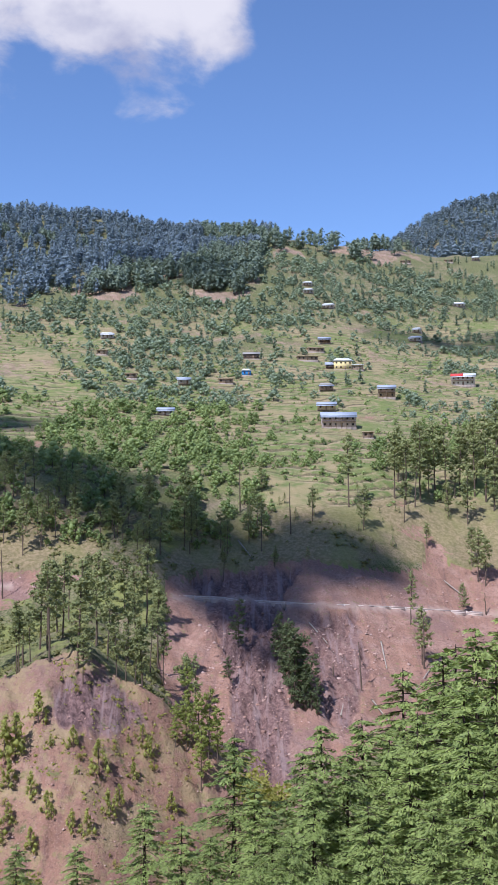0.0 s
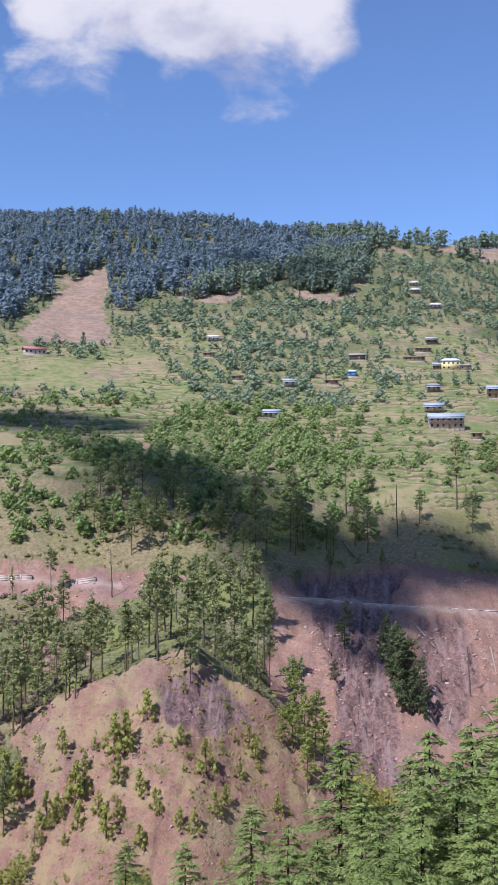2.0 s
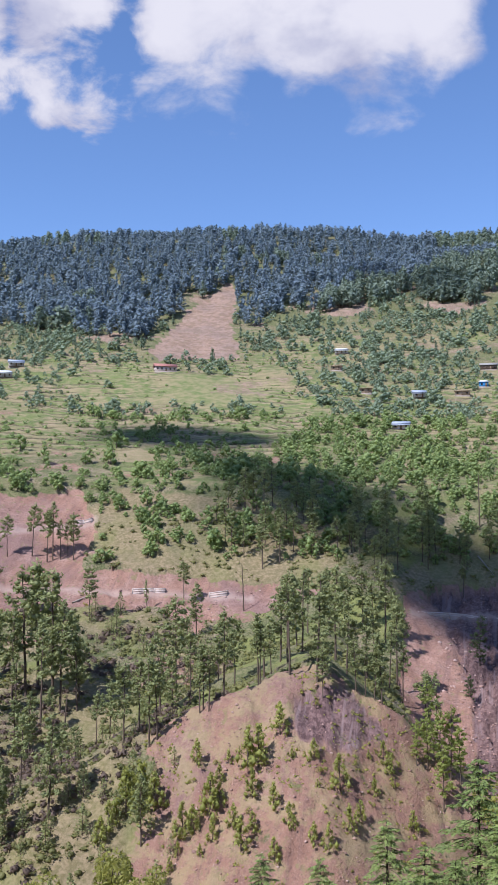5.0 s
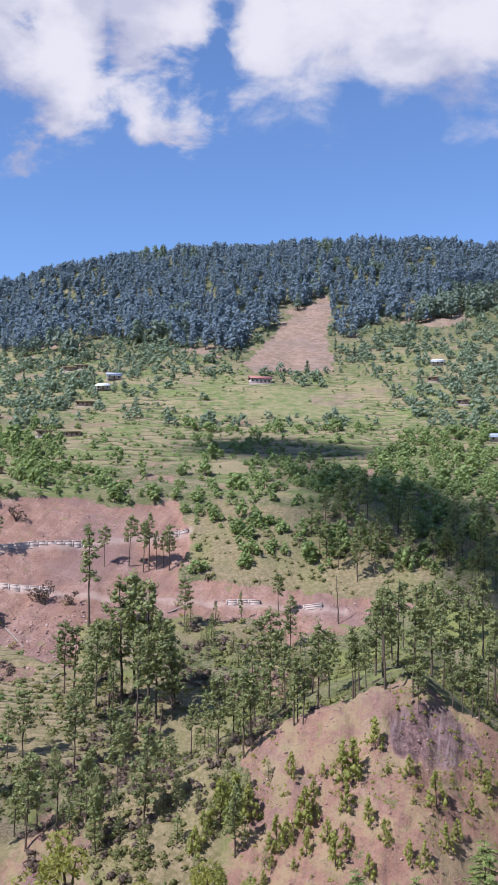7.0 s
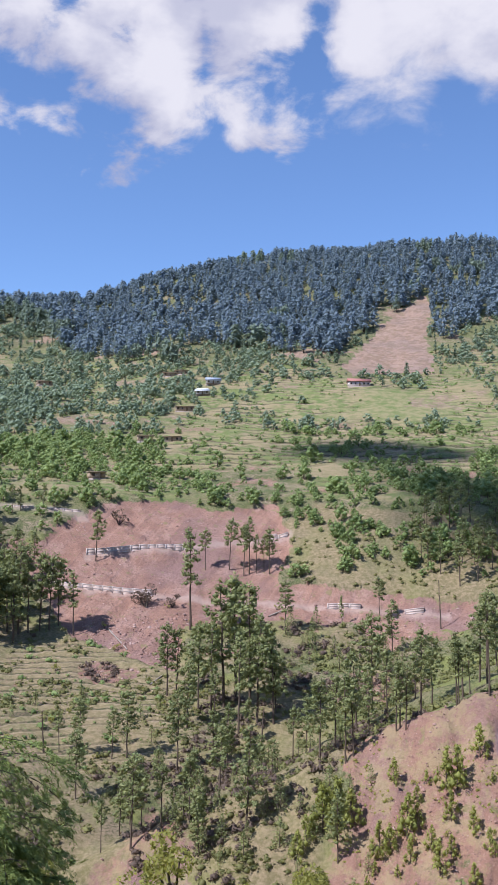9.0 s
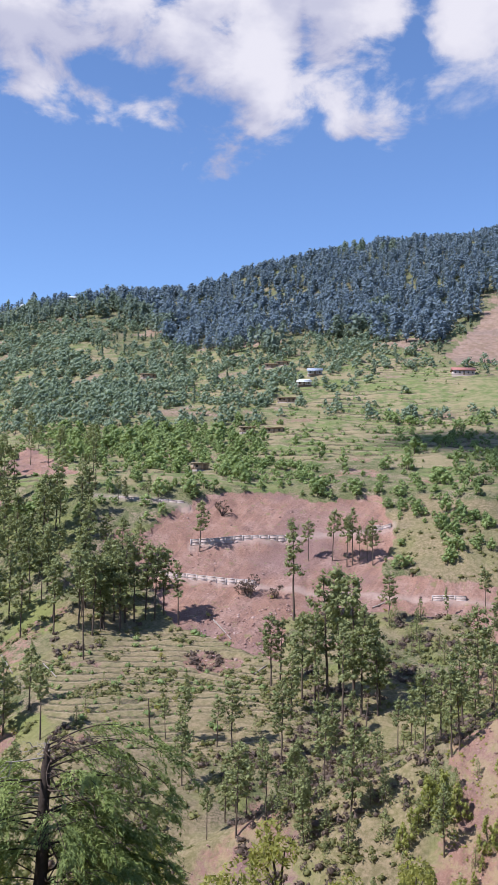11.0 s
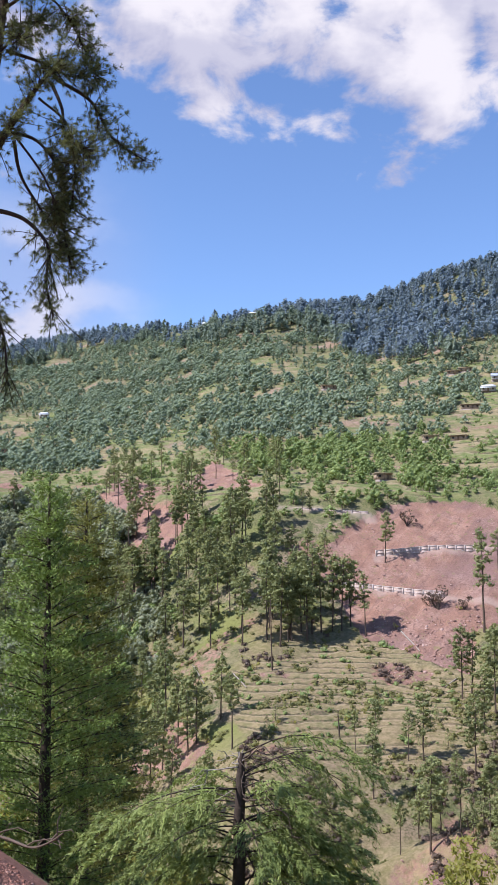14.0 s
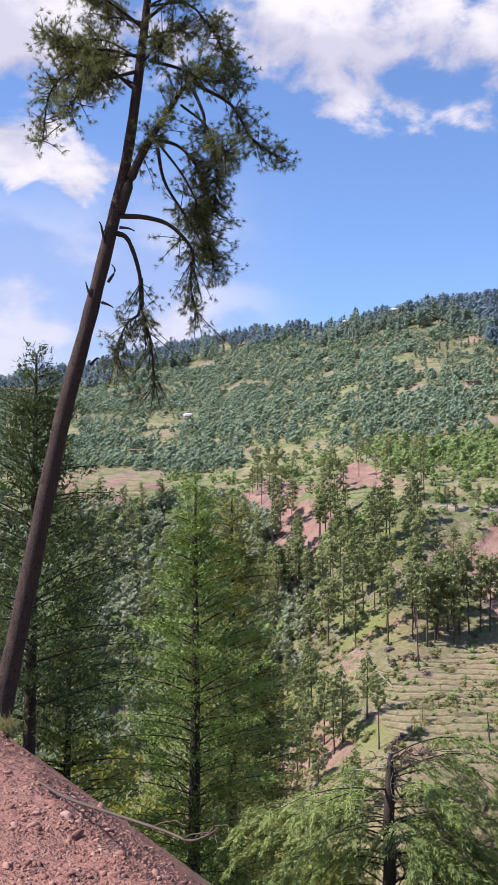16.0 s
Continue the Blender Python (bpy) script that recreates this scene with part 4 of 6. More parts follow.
def young_conifer(rnd, h=6.0):
    """A low, full pine or deodar sapling, leafy to the ground."""
    n = int(340)
    f = rnd.uniform(0, 1, n) ** 1.2
    ang = rnd.uniform(0, 6.283, n)
    lob = 1 + 0.3 * np.sin(ang * 4 + f * 20)
    r = (0.26 * (1 - f) ** 0.8 + 0.02) * lob * rnd.uniform(0.3, 1, n) ** 0.5
    at = np.stack([r * np.cos(ang), r * np.sin(ang), 0.05 + 0.95 * f], -1) * h
    out = np.stack([np.cos(ang), np.sin(ang), np.full(n, 0.25)], -1)
    leaf_ = blades(at, out, 0.075 * h, 0.045 * h, rnd, 0.4, out * 0.6 + np.array([0, 0, 0.8]), 0.5)
    return tube([(0, 0, 0), (0, 0, h * 0.9)], [0.02 * h, 0.004 * h], 5), leaf_


def shrub(rnd, h=1.0, n=210):
    parts, stems = [], []
    for i in range(rnd.integers(4, 7)):
        a, r = rnd.uniform(0, 6.283), rnd.uniform(0.1, 0.42)
        c = np.array([math.cos(a) * r, math.sin(a) * r, rnd.uniform(0.3, 0.75)]) * h
        s = rnd.uniform(0.14, 0.27) * h
        parts.append(clump(c, (s, s, s), n // 5, 0.13 * h * (210 / n) ** 0.4, 0.075 * h * (210 / n) ** 0.4, rnd, 0.8))
        stems.append(tube(bent((0, 0, 0), c, 0.03 * h, 4), [0.03 * h, 0.022 * h, 0.015 * h, 0.008 * h], 4))
    return join(stems), join(parts)


def deodar(rnd, h=25.0, spray=0.30, gap=0.42, width=0.15, skirt=0.0, per=1.0, feather=0.0):
    """A deodar: straight trunk and tier on tier of flat, drooping boughs."""
    trunk = [tube([(0, 0, 0), (0.05, 0, h * 0.5), (0, 0, h * 0.985)], [h * 0.016, h * 0.010, 0.03], 8)]
    boughs, at, out, face = [], [], [], []
    z, a = skirt * h, 0.0
    while z < h * 0.985:
        g = (z - skirt * h) / (h * (1 - skirt))
        reach0 = h * width * (np.interp(g, [0, 0.2, 0.6, 0.9, 1], [0.95, 1.0, 0.70, 0.30, 0.09]))
        for k in range(4):
            a += 2.4 + rnd.normal(0, 0.3)
            reach = reach0 * rnd.uniform(0.6, 1.25)
            tip = np.array([math.cos(a) * reach, math.sin(a) * reach, reach * (rnd.uniform(-0.30, 0.10) + 0.38 * feather)])
            p0 = np.array([0, 0, z + rnd.uniform(-0.2, 0.2)])
            side = np.array([-math.sin(a), math.cos(a), 0])
            if reach > 0.8:
                boughs.append(tube(bent(p0, p0 + tip * 0.95, 0.05 * reach, 4), [0.035, 0.026, 0.017, 0.008], 3))
            m = max(8, int(per * reach * 12))
            s = rnd.uniform(0.12, 1, m) ** 0.8
            if feather:
                s = np.clip((np.floor(s * 6) + 0.5 + rnd.normal(0, 0.22, m)) / 6, 0.05, 1.05)
            w = rnd.uniform(-1, 1, m) * (0.30 * reach * (1 - s * 0.75) + 0.10)
            q = p0 + tip * s[:, None] + side * w[:, None]
            q[:, 2] += 0.05 * reach * 4 * s * (1 - s) - np.abs(w) * 0.30 - rnd.uniform(0, 0.12, m)
            q += rnd.normal(0, 0.09 * feather + 0.001, q.shape)
            at.append(q)
            o = np.array([0, 0, 0.75 * feather]) + tip / (reach + 1e-6) + side * np.sign(w)[:, None] * 0.7 + np.array([0, 0, -0.28])
            out.append(o)
            face.append(np.tile(np.array([math.cos(a) * 0.35, math.sin(a) * 0.35, 1.0]), (m, 1)))
        z += gap * rnd.uniform(0.75, 1.3) * (1.0 if g < 0.75 else 0.75)
    at, out, face = np.concatenate(at), np.concatenate(out), np.concatenate(face)
    return join(trunk), blades(at, out, spray, spray * (0.45 - 0.12 * feather), rnd, 0.25 + 0.2 * feather, face, 0.45 + 0.25 * feather), join(boughs)


class Kind:
    """A few shapes of one kind of tree, copied over the land."""

    def __init__(self, name, label, category, group, shapes, wood, leaves, heights):
        self.obs, self.used, self.heights = [], [], heights
        for tr, cr, *more in shapes:
            ob = thing(name, label, category, None, group)
            part_np("trunk", tr, wood, ob, smooth_=True)
            part_np("crown", cr, leaves, ob)
            if more:
                tagged(part_np("branching", more[0], wood, ob), kind="stuff")
            self.obs.append(ob)
            self.used.append(False)

    def put(self, x, y, z, h, rnd, label="", tilt=0.0, wide=1.0):
        i = int(rnd.integers(0, len(self.obs)))
        if not all(self.used):
            i = self.used.index(False)
        k = h / self.heights
        m = pose(x, y, z - 0.15, tilt * rnd.uniform(-1, 1), tilt * rnd.uniform(-1, 1), float(rnd.uniform(0, 360))) @ Matrix.Diagonal((k * wide, k * wide, k, 1))
        if self.used[i]:
            ob = copy_thing(self.obs[i], m)
            if self.obs[i].scale[0] != 1:
                ob.matrix_basis = m
        else:
            ob, self.used[i] = self.obs[i], True
            ob.matrix_basis = m
        if label:
            ob["label"] = label
        return ob


rng3 = np.random.default_rng(33)
PINE = Kind("pine_tree", "tall pine with bare trunk and rounded olive-green crown", "tree", "pines on the far slope",
            [chir_pine(rng3, 18, b, f, q) for b, f, q in ((0.42, 1.0, 1), (0.34, 1.1, 1.05), (0.5, 0.9, 0.9), (0.28, 1.0, 1.15), (0.55, 0.95, 0.85), (0.22, 0.85, 1.2), (0.4, 1.2, 1.0))], BARK, LEAF_CHIR, 18.0)
SLIM = Kind("slim_pine", "slim thinly branched pine on the far slope", "tree", "slim pines", [chir_pine(rng3, 18, b, 0.6, 0.7) for b in (0.3, 0.45, 0.55)], BARK, LEAF_CHIR, 18.0)
YOUNG = Kind("young_pine", "young bright yellow-green pine on the spur", "tree", "young pines", [chir_pine(rng3, 18, b, 1.1, 1.1) for b in (0.12, 0.2, 0.25)], BARK, LEAF_PALE, 18.0)
SAPLING = Kind("young_conifer", "young bushy green conifer leafy to the ground", "tree", "young conifers", [young_conifer(rng3) for _ in range(4)], BARK, LEAF_CHIR, 6.0)
SHRUB = Kind("shrub", "low yellow-green shrub on bare red earth", "shrub", "shrubs on the spur", [shrub(rng3) for _ in range(5)], BARK, LEAF_BUSH, 1.0)



def bushy_sapling(rnd, h=4.0):
    """A young pine or tall bush: upright heaps of fine leaves from the ground to a rounded point."""
    parts, stems = [], []
    for i in range(15):
        g = (i + rnd.uniform(0, 0.9)) / 15
        a, r = i * 2.4 + rnd.normal(0, 0.4), h * 0.27 * (1 - g) ** 0.7 * rnd.uniform(0.4, 1.1)
        c = np.array([math.cos(a) * r, math.sin(a) * r, h * (0.10 + 0.78 * g)])
        q = h * rnd.uniform(0.075, 0.125) * (1.15 - 0.5 * g)
        parts.append(core(c, (q * 0.7, q * 0.7, q * 0.9), rnd))
        parts.append(clump(c, (q, q, q * 1.35), 20, 0.075 * h, 0.036 * h, rnd, 0.7))
        stems.append(tube([(0, 0, c[2] * 0.7), tuple(c)], [0.008 * h, 0.004 * h], 3))
    return tube([(0, 0, 0), (0, 0, h * 0.8)], [0.02 * h, 0.005 * h], 5), join(parts), join(stems)


LEAF_SPUR = leaf("leaves_spur_saplings", (0.140, 0.160, 0.045), (0.460, 0.475, 0.140), 0.42)
SPUR_BUSH = Kind("spur_sapling", "bright yellow-green bushy sapling on the bare red spur", "tree", "saplings on the spur", [bushy_sapling(rng3) for _ in range(5)], BARK, LEAF_SPUR, 4.0)
# bearing, height angle of the foot, and the angle that the tree spans
SPUR_BUSHES = [(-13.1, -12.96, 1.81), (-12.5, -13.04, 1.97), (-12.84, -14.52, 1.31), (-15.83, -13.04, 1.15), (-11.33, -11.36, 1.48), (-8.1, -13.9, 1.56), (-9.48, -12.56, 0.99), (-10.69, -12.4, 0.58), (-11.68, -14.99, 1.23), (-10.87, -15.68, 0.99), (-16.6, -16.06, 1.48), (-16.0, -16.14, 1.31), (-15.15, -15.3, 1.97), (-14.98, -16.59, 0.99), (-13.87, -15.91, 1.15), (-14.13, -12.72, 0.66), (-14.64, -13.98, 0.82), (-6.29, -14.13, 0.9), (-5.43, -13.43, 0.99), (-5.77, -12.56, 0.82), (-6.98, -15.37, 0.99), (-7.58, -16.14, 1.23), (-9.57, -16.67, 0.99), (-8.71, -17.12, 1.15), (-11.64, -17.49, 1.15)]
SPUR_BUSHES_LOW = [(-19.61, -15.14, 2.14), (-18.78, -14.99, 2.14), (-18.08, -14.91, 1.64), (-21.02, -16.74, 1.31), (-20.52, -16.06, 1.31), (-12.84, -16.21, 0.99), (-16.85, -16.97, 0.66), (-17.27, -17.6, 0.66), (-4.22, -15.91, 0.99), (-13.44, -16.97, 1.48), (-14.64, -14.68, 0.99), (-6.55, -12.45, 0.46), (-9.31, -13.77, 0.43), (-10.61, -16.14, 0.74), (-15.66, -17.12, 0.56)]
KNOB_PINES = [(-12.4, -8.6, 3.4), (-11.8, -8.0, 2.7), (-10.8, -8.2, 4.9), (-11.3, -7.4, 4.5), (-10.9, -7.4, 4.9), (-10.1, -6.8, 4.5), (-9.3, -8.3, 5.7), (-9.0, -9.1, 2.7),
              (-8.6, -6.0, 3.7), (-8.3, -7.3, 5.1), (-6.8, -5.7, 3.3), (-5.6, -6.3, 4.3), (-5.0, -8.5, 4.3), (-7.2, -9.3, 2.8), (-6.7, -9.6, 3.0), (-6.2, -10.1, 3.0), (-5.8, -10.3, 3.7),
              (-7.8, -5.9, 3.3), (-9.8, -5.9, 3.5), (-6.2, -6.9, 3.9), (-10.4, -6.5, 3.6), (-5.1, -6.9, 3.0), (-4.7, -9.4, 3.4), (-5.4, -8.7, 3.3), (-6.6, -8.3, 3.9), (-7.7, -8.0, 3.9)]
SPUR_RIGHT = [(-3.5, -10.8, 3.5), (-2.9, -10.6, 3.1), (-3.3, -11.6, 3.2), (-4.0, -12.6, 2.3), (-3.4, -12.8, 2.6), (-2.8, -13.0, 3.1), (-2.2, -13.2, 3.6), (-2.6, -14.7, 3.1), (-1.7, -13.4, 2.9)]
MID_PINES = [(-28.1, -8.4, 3.8), (-27.6, -8.2, 3.4), (-26.4, -9.2, 4.6), (-25.7, -9.4, 5.0), (-25.0, -9.0, 6.7), (-24.4, -8.6, 6.6), (-23.6, -9.0, 6.5), (-23.2, -9.8, 5.7), (-24.8, -12.0, 3.2),
             (-23.7, -15.2, 5.2), (-22.3, -9.9, 4.8), (-27.5, -12.3, 4.0), (-29.9, -16.1, 4.7), (-28.3, -15.2, 3.2), (-26.8, -14.9, 3.3), (-32.7, -11.4, 3.0), (-33.8, -11.2, 2.1), (-24.2, -10.4, 5.0),
             (-25.5, -10.1, 3.2), (-27.0, -10.1, 3.5), (-30.5, -15.4, 3.0), (-26.3, -16.0, 3.0)]
MID_RIGHT = [(-22.2, -9.3, 4.0), (-21.7, -5.1, 2.9), (-18.6, -4.3, 1.7), (-16.6, -4.0, 2.4), (-19.8, -11.8, 4.3), (-19.0, -11.0, 3.8), (-18.4, -11.8, 4.6), (-18.0, -11.4, 4.1), (-17.2, -10.2, 3.5),
             (-15.7, -9.9, 3.7), (-15.5, -9.7, 3.5), (-15.2, -9.8, 3.5), (-14.4, -9.2, 4.6), (-13.8, -8.7, 3.7), (-12.5, -8.5, 3.8), (-17.0, -9.0, 5.1), (-15.9, -6.0, 2.9), (-14.7, -8.4, 3.2), (-17.8, -10.2, 4.4), (-16.2, -9.3, 3.5)]
ROAD_PINES = [(-32.1, -1.0, 2.8), (-34.0, -4.7, 3.8), (-24.8, -1.5, 2.8), (-23.7, -1.5, 3.1), (-24.0, -1.7, 2.8), (-22.6, -1.5, 2.5), (-22.9, -1.3, 1.9), (-23.3, -1.5, 2.1), (-26.1, -1.4, 2.3),
              (-36.7, -5.0, 4.5), (-36.1, -5.2, 4.8), (-35.6, -5.1, 4.1), (-35.0, -5.0, 4.2), (-34.5, -5.0, 4.0), (-36.5, -4.1, 3.4), (-35.4, -1.5, 2.3), (-36.2, 1.4, 1.4), (-36.6, 1.3, 1.5), (-35.0, 1.4, 1.5)]
GULLY_TREES = [(1.8, -8.4, 3.2), (2.2, -9.4, 3.8), (2.5, -10.2, 4.3), (2.9, -9.7, 3.4), (3.4, -10.5, 3.0), (3.7, -10.8, 1.8), (1.5, -7.5, 2.1), (8.8, -5.9, 2.9), (9.4, -8.0, 3.1), (11.6, -5.3, 1.8), (12.4, -3.6, 2.9), (12.8, -3.8, 2.6), (12.1, -2.9, 2.1)]
ABOVE_TREES = [(0.7, 1.1, 1.6), (3.5, -0.6, 1.9), (5.5, 0.2, 4.0), (6.3, -1.1, 2.5), (8.5, -0.6, 2.3), (9.1, 0.2, 3.1), (9.7, -1.8, 1.4), (10.9, -0.3, 2.0), (11.9, -0.7, 3.1), (13.3, 0.0, 3.5), (8.0, 0.8, 3.7), (8.6, 0.5, 3.7),
               (9.4, 0.5, 4.3), (10.2, 0.8, 4.0), (10.8, 0.5, 4.1), (11.5, 0.8, 3.7), (12.3, 0.8, 4.3), (12.9, 0.5, 4.9), (8.2, 1.7, 3.1), (13.5, 1.4, 4.9), (0.0, -1.8, 2.2), (-1.4, -3.2, 2.2), (1.4, -2.9, 1.2)]


def put_pines(rows, near, kind=None, rnd=np.random.default_rng(5), tilt=2.0):
    for a, e, span in rows:
        x, y, z = sight(a, e, near)
        d = math.hypot(x, y)
        h = d * (math.tan(radians(e + span)) - math.tan(radians(e)))
        k = kind or (SLIM if rnd.uniform() < 0.2 else PINE)
        k.put(x, y, z, min(h, 30), rnd, tilt=tilt)


put_pines(KNOB_PINES[:8], 150)
put_pines([(a, e, h * 1.3) for a, e, h in SPUR_BUSHES + SPUR_BUSHES_LOW], 138, SPUR_BUSH)
put_pines(KNOB_PINES[8:], 178)
put_pines(SPUR_RIGHT[:2], 150)
put_pines(SPUR_RIGHT[2:], 150, YOUNG)
put_pines(MID_PINES, 150)
put_pines(MID_RIGHT, 150)
put_pines(ROAD_PINES, 190)
put_pines([(-26.9, -4.9, 5.4), (-33.2, -5.0, 3.4)], 190, SLIM)
DRY_BUSH = Kind("dry_bush", "half-bare brown bush on the red slide", "bush", "dry bushes", [shrub(rng3) for _ in range(3)], BARK, LEAF_BROWN, 1.0)
put_pines([(-29.3, -3.6, 1.5), (-27.9, -3.5, 0.9), (-30.9, 0.9, 1.0), (-24.6, -3.2, 1.1)], 190, DRY_BUSH)
DARK_TREE = Kind("gully_tree", "dark bushy tree leafy to the ground in the gully", "tree", "gully trees", [chir_pine(rng3, 18, b, 1.15, 1.3) for b in (0.08, 0.15, 0.1)], BARK, LEAF_GULLY, 18.0)
put_pines(GULLY_TREES[:7], 195, DARK_TREE)
put_pines([(2.0, -8.9, 3.0), (2.7, -9.9, 3.3), (3.1, -10.4, 2.6), (2.3, -8.2, 2.2), (-0.6, -7.0, 2.6), (-1.1, -8.6, 1.8)], 195, DARK_TREE)
put_pines(GULLY_TREES[7:], 195)
put_pines(ABOVE_TREES, 230)


def pine_wood(poly, n, d0, d1, h0, h1, seed, red_max, name, label):
    """A stand of pines too many to tell apart, as one object."""
    rnd = np.random.default_rng(seed)
    a, e, d, x, y, z, red, ter, mea, road = spots(n * 16, min(p[0] for p in poly), max(p[0] for p in poly), d0, d1, rnd)
    ok = inside(a, e, poly) & (red <= red_max) & (road < 0.3)
    x, y, z = [c[:n] for c in keep(ok, x, y, z)]
    tem = []
    for b in (0.45, 0.35, 0.55, 0.4):
        tr, cr = chir_pine(rnd, 18, b, 1.05, 0.72)
        tem.append(((cr[0] / 18, cr[1]), (tr[0] / 18, tr[1])))
    m = len(x)
    scatter(name, label, "trees", tem, [LEAF_CHIR, BARK], x, y, z, rnd.uniform(h0, h1, m), np.ones(m), rnd.uniform(0.2, 0.8, m), rnd)


def wood_patch(poly, n, d0, d1, h0, h1, kind, seed, red_max=0.6, wide=1.0):
    """Trees scattered inside a stretch of the slope given by bearings and height angles."""
    rnd = np.random.default_rng(seed)
    a0, a1 = min(p[0] for p in poly), max(p[0] for p in poly)
    a, e, d, x, y, z, red, ter, mea, road = spots(n * 14, a0, a1, d0, d1, rnd)
    ok = inside(a, e, poly) & (red <= red_max) & (road < 0.3)
    x, y, z = keep(ok, x, y, z)
    for i in range(min(n, len(x))):
        kind.put(float(x[i]), float(y[i]), float(z[i]), rnd.uniform(h0, h1), rnd, tilt=1.5, wide=wide)


# pine wood left of the lower red slope, the shaded wood behind the spur, and loose trees elsewhere
wood_patch([(-48, 0.5), (-44, 1.0), (-38.5, 1.2), (-36.5, -1.5), (-35, -4.6), (-36, -6.4), (-40, -6.6), (-44, -6.2), (-47, -4)], 75, 200, 380, 13, 21, PINE, 51, 1.0)
pine_wood([(-49, 4.0), (-38, 4.5), (-37, 1.5), (-46, 0.5)], 34, 250, 460, 10, 16, 52, 1.0, "thin_pine_wood", "thin pine wood on broken red ground")
pine_wood([(-58, 1.5), (-50, 1.5), (-46, -1), (-44, -8), (-44, -12), (-58, -12)], 150, 150, 430, 8, 15, 53, 1.0, "valley_pine_wood", "pine wood filling the side valley")
wood_patch([(-44.5, -8.5), (-41, -9.5), (-39.5, -12.5), (-41, -15), (-45, -14)], 12, 150, 260, 12, 18, PINE, 54, 1.0)
pine_wood([(-15, 1.2), (-7, 1.0), (-2, 0.0), (1, -1), (1, -2.6), (-4, -3.2), (-15, -2.4)], 60, 240, 400, 9, 15, 55, 0.4, "shaded_pine_wood", "dark pine wood in the cloud's shade behind the spur")
wood_patch([(7.5, 2.2), (18, 2.8), (18, -1.5), (7.5, 0)], 24, 250, 420, 13, 22, PINE, 56, 0.4)
wood_patch([(-34, -12), (-22, -10), (-18, -11), (-19, -18), (-34, -18)], 22, 140, 230, 6, 14, PINE, 57, 1.0)
wood_patch([(-23, -4.5), (-15, -4.5), (-15, -8), (-21, -11), (-27, -14), (-31, -17), (-20, -17), (-17, -12)], 55, 140, 290, 2.5, 6, SAPLING, 58, 1.0)
wood_patch([(-17, -10), (-4, -9), (-2, -15), (-4, -21), (-17, -21)], 46, 135, 176, 0.5, 1.6, SHRUB, 59, 1.0)
wood_patch([(-24, -13), (-17, -12), (-17, -21), (-24, -21)], 16, 135, 172, 2.5, 5.5, SAPLING, 60, 1.0)
wood_patch([(-44, -5), (-20, -3), (-18, -9), (-30, -14), (-44, -13)], 46, 180, 300, 0.9, 2.4, SHRUB, 61, 1.0)
wood_patch([(-40, -8), (-28, -8), (-28, -12.5), (-38, -12.5)], 14, 170, 270, 2.0, 4.5, SAPLING, 62, 1.0)
wood_patch([(1, 1), (14, 1), (14, -2.5), (3, -2.5)], 30, 240, 360, 1.2, 4.0, SAPLING, 63, 0.3)


# deodars below the viewer's ledge: bearing, height angle of the tip, distance
DEODARS = [(4.1, -11.0, 66), (6.3, -10.6, 70), (10.7, -7.0, 72), (12.5, -5.8, 64), (15.0, -6.2, 60), (-0.95, -11.6, 84), (8.3, -8.0, 96), (-5.5, -15.1, 78), (-3.7, -16.1, 70), (-9.1, -17.0, 66),
           (-12.4, -16.9, 70), (0.4, -14.6, 66), (9.1, -10.3, 60), (2.9, -12.5, 88), (12.0, -11.0, 52), (6.6, -15.0, 54), (2.2, -16.5, 52), (14.0, -9.0, 80), (16.5, -4.0, 75), (5.2, -12.5, 60), (7.5, -11.5, 66), (8.8, -12.5, 58), (10.2, -10, 68), (11.5, -8.8, 60), (13.2, -7.6, 58), (3.4, -13.5, 58)]
DEODARS += [(1.4, -15.5, 60), (-2.2, -16.8, 62), (12.6, -13, 46), (9.8, -14.5, 48), (7.2, -17, 46), (15.5, -10, 50), (11.2, -6.6, 84), (13.6, -5.2, 78)]
rng4 = np.random.default_rng(44)
DEODAR = Kind("deodar_tree", "dense bright green deodar with drooping tiered boughs", "tree", "deodars below the ledge",
              [deodar(rng4, 24.0, 0.34, 0.46, 0.205, 0.30, 2.7) for _ in range(4)], BARK_DARK, LEAF_DEODAR, 24.0)
for a, e, d in DEODARS:
    x, y = d * math.sin(radians(a)), d * math.cos(radians(a))
    z0 = float(ground_z(np.array([x]), np.array([y]))[0][0])
    DEODAR.put(x, y, z0, d * math.tan(radians(e)) - z0, rng4, tilt=0.8, wide=rng4.uniform(0.85, 1.1))

# ---------------------------------------------------------------- the near ledge and its trees


def ray(a, e, d):
    """The place d metres off, level, at bearing a and height angle e."""
    return np.array([d * math.sin(radians(a)) - 0.175, d * math.cos(radians(a)) - 0.075, d * math.tan(radians(e))])


def land(x, y):
    return float(ground_z(np.array([x]), np.array([y]))[0][0])


def spline(points, n=24):
    """A smooth line through a few points."""
    p = np.asarray(points, float)
    p = np.concatenate([[2 * p[0] - p[1]], p, [2 * p[-1] - p[-2]]])
    res = []
    for i in range(1, len(p) - 2):
        for t in np.linspace(0, 1, max(2, n // (len(p) - 3)), endpoint=False):
            a, b, c, d = p[i - 1:i + 3]
            res.append(0.5 * (2 * b + (c - a) * t + (2 * a - 5 * b + 4 * c - d) * t * t + (3 * b - a - 3 * c + d) * t ** 3))
    res.append(p[-2])
    return np.array(res)


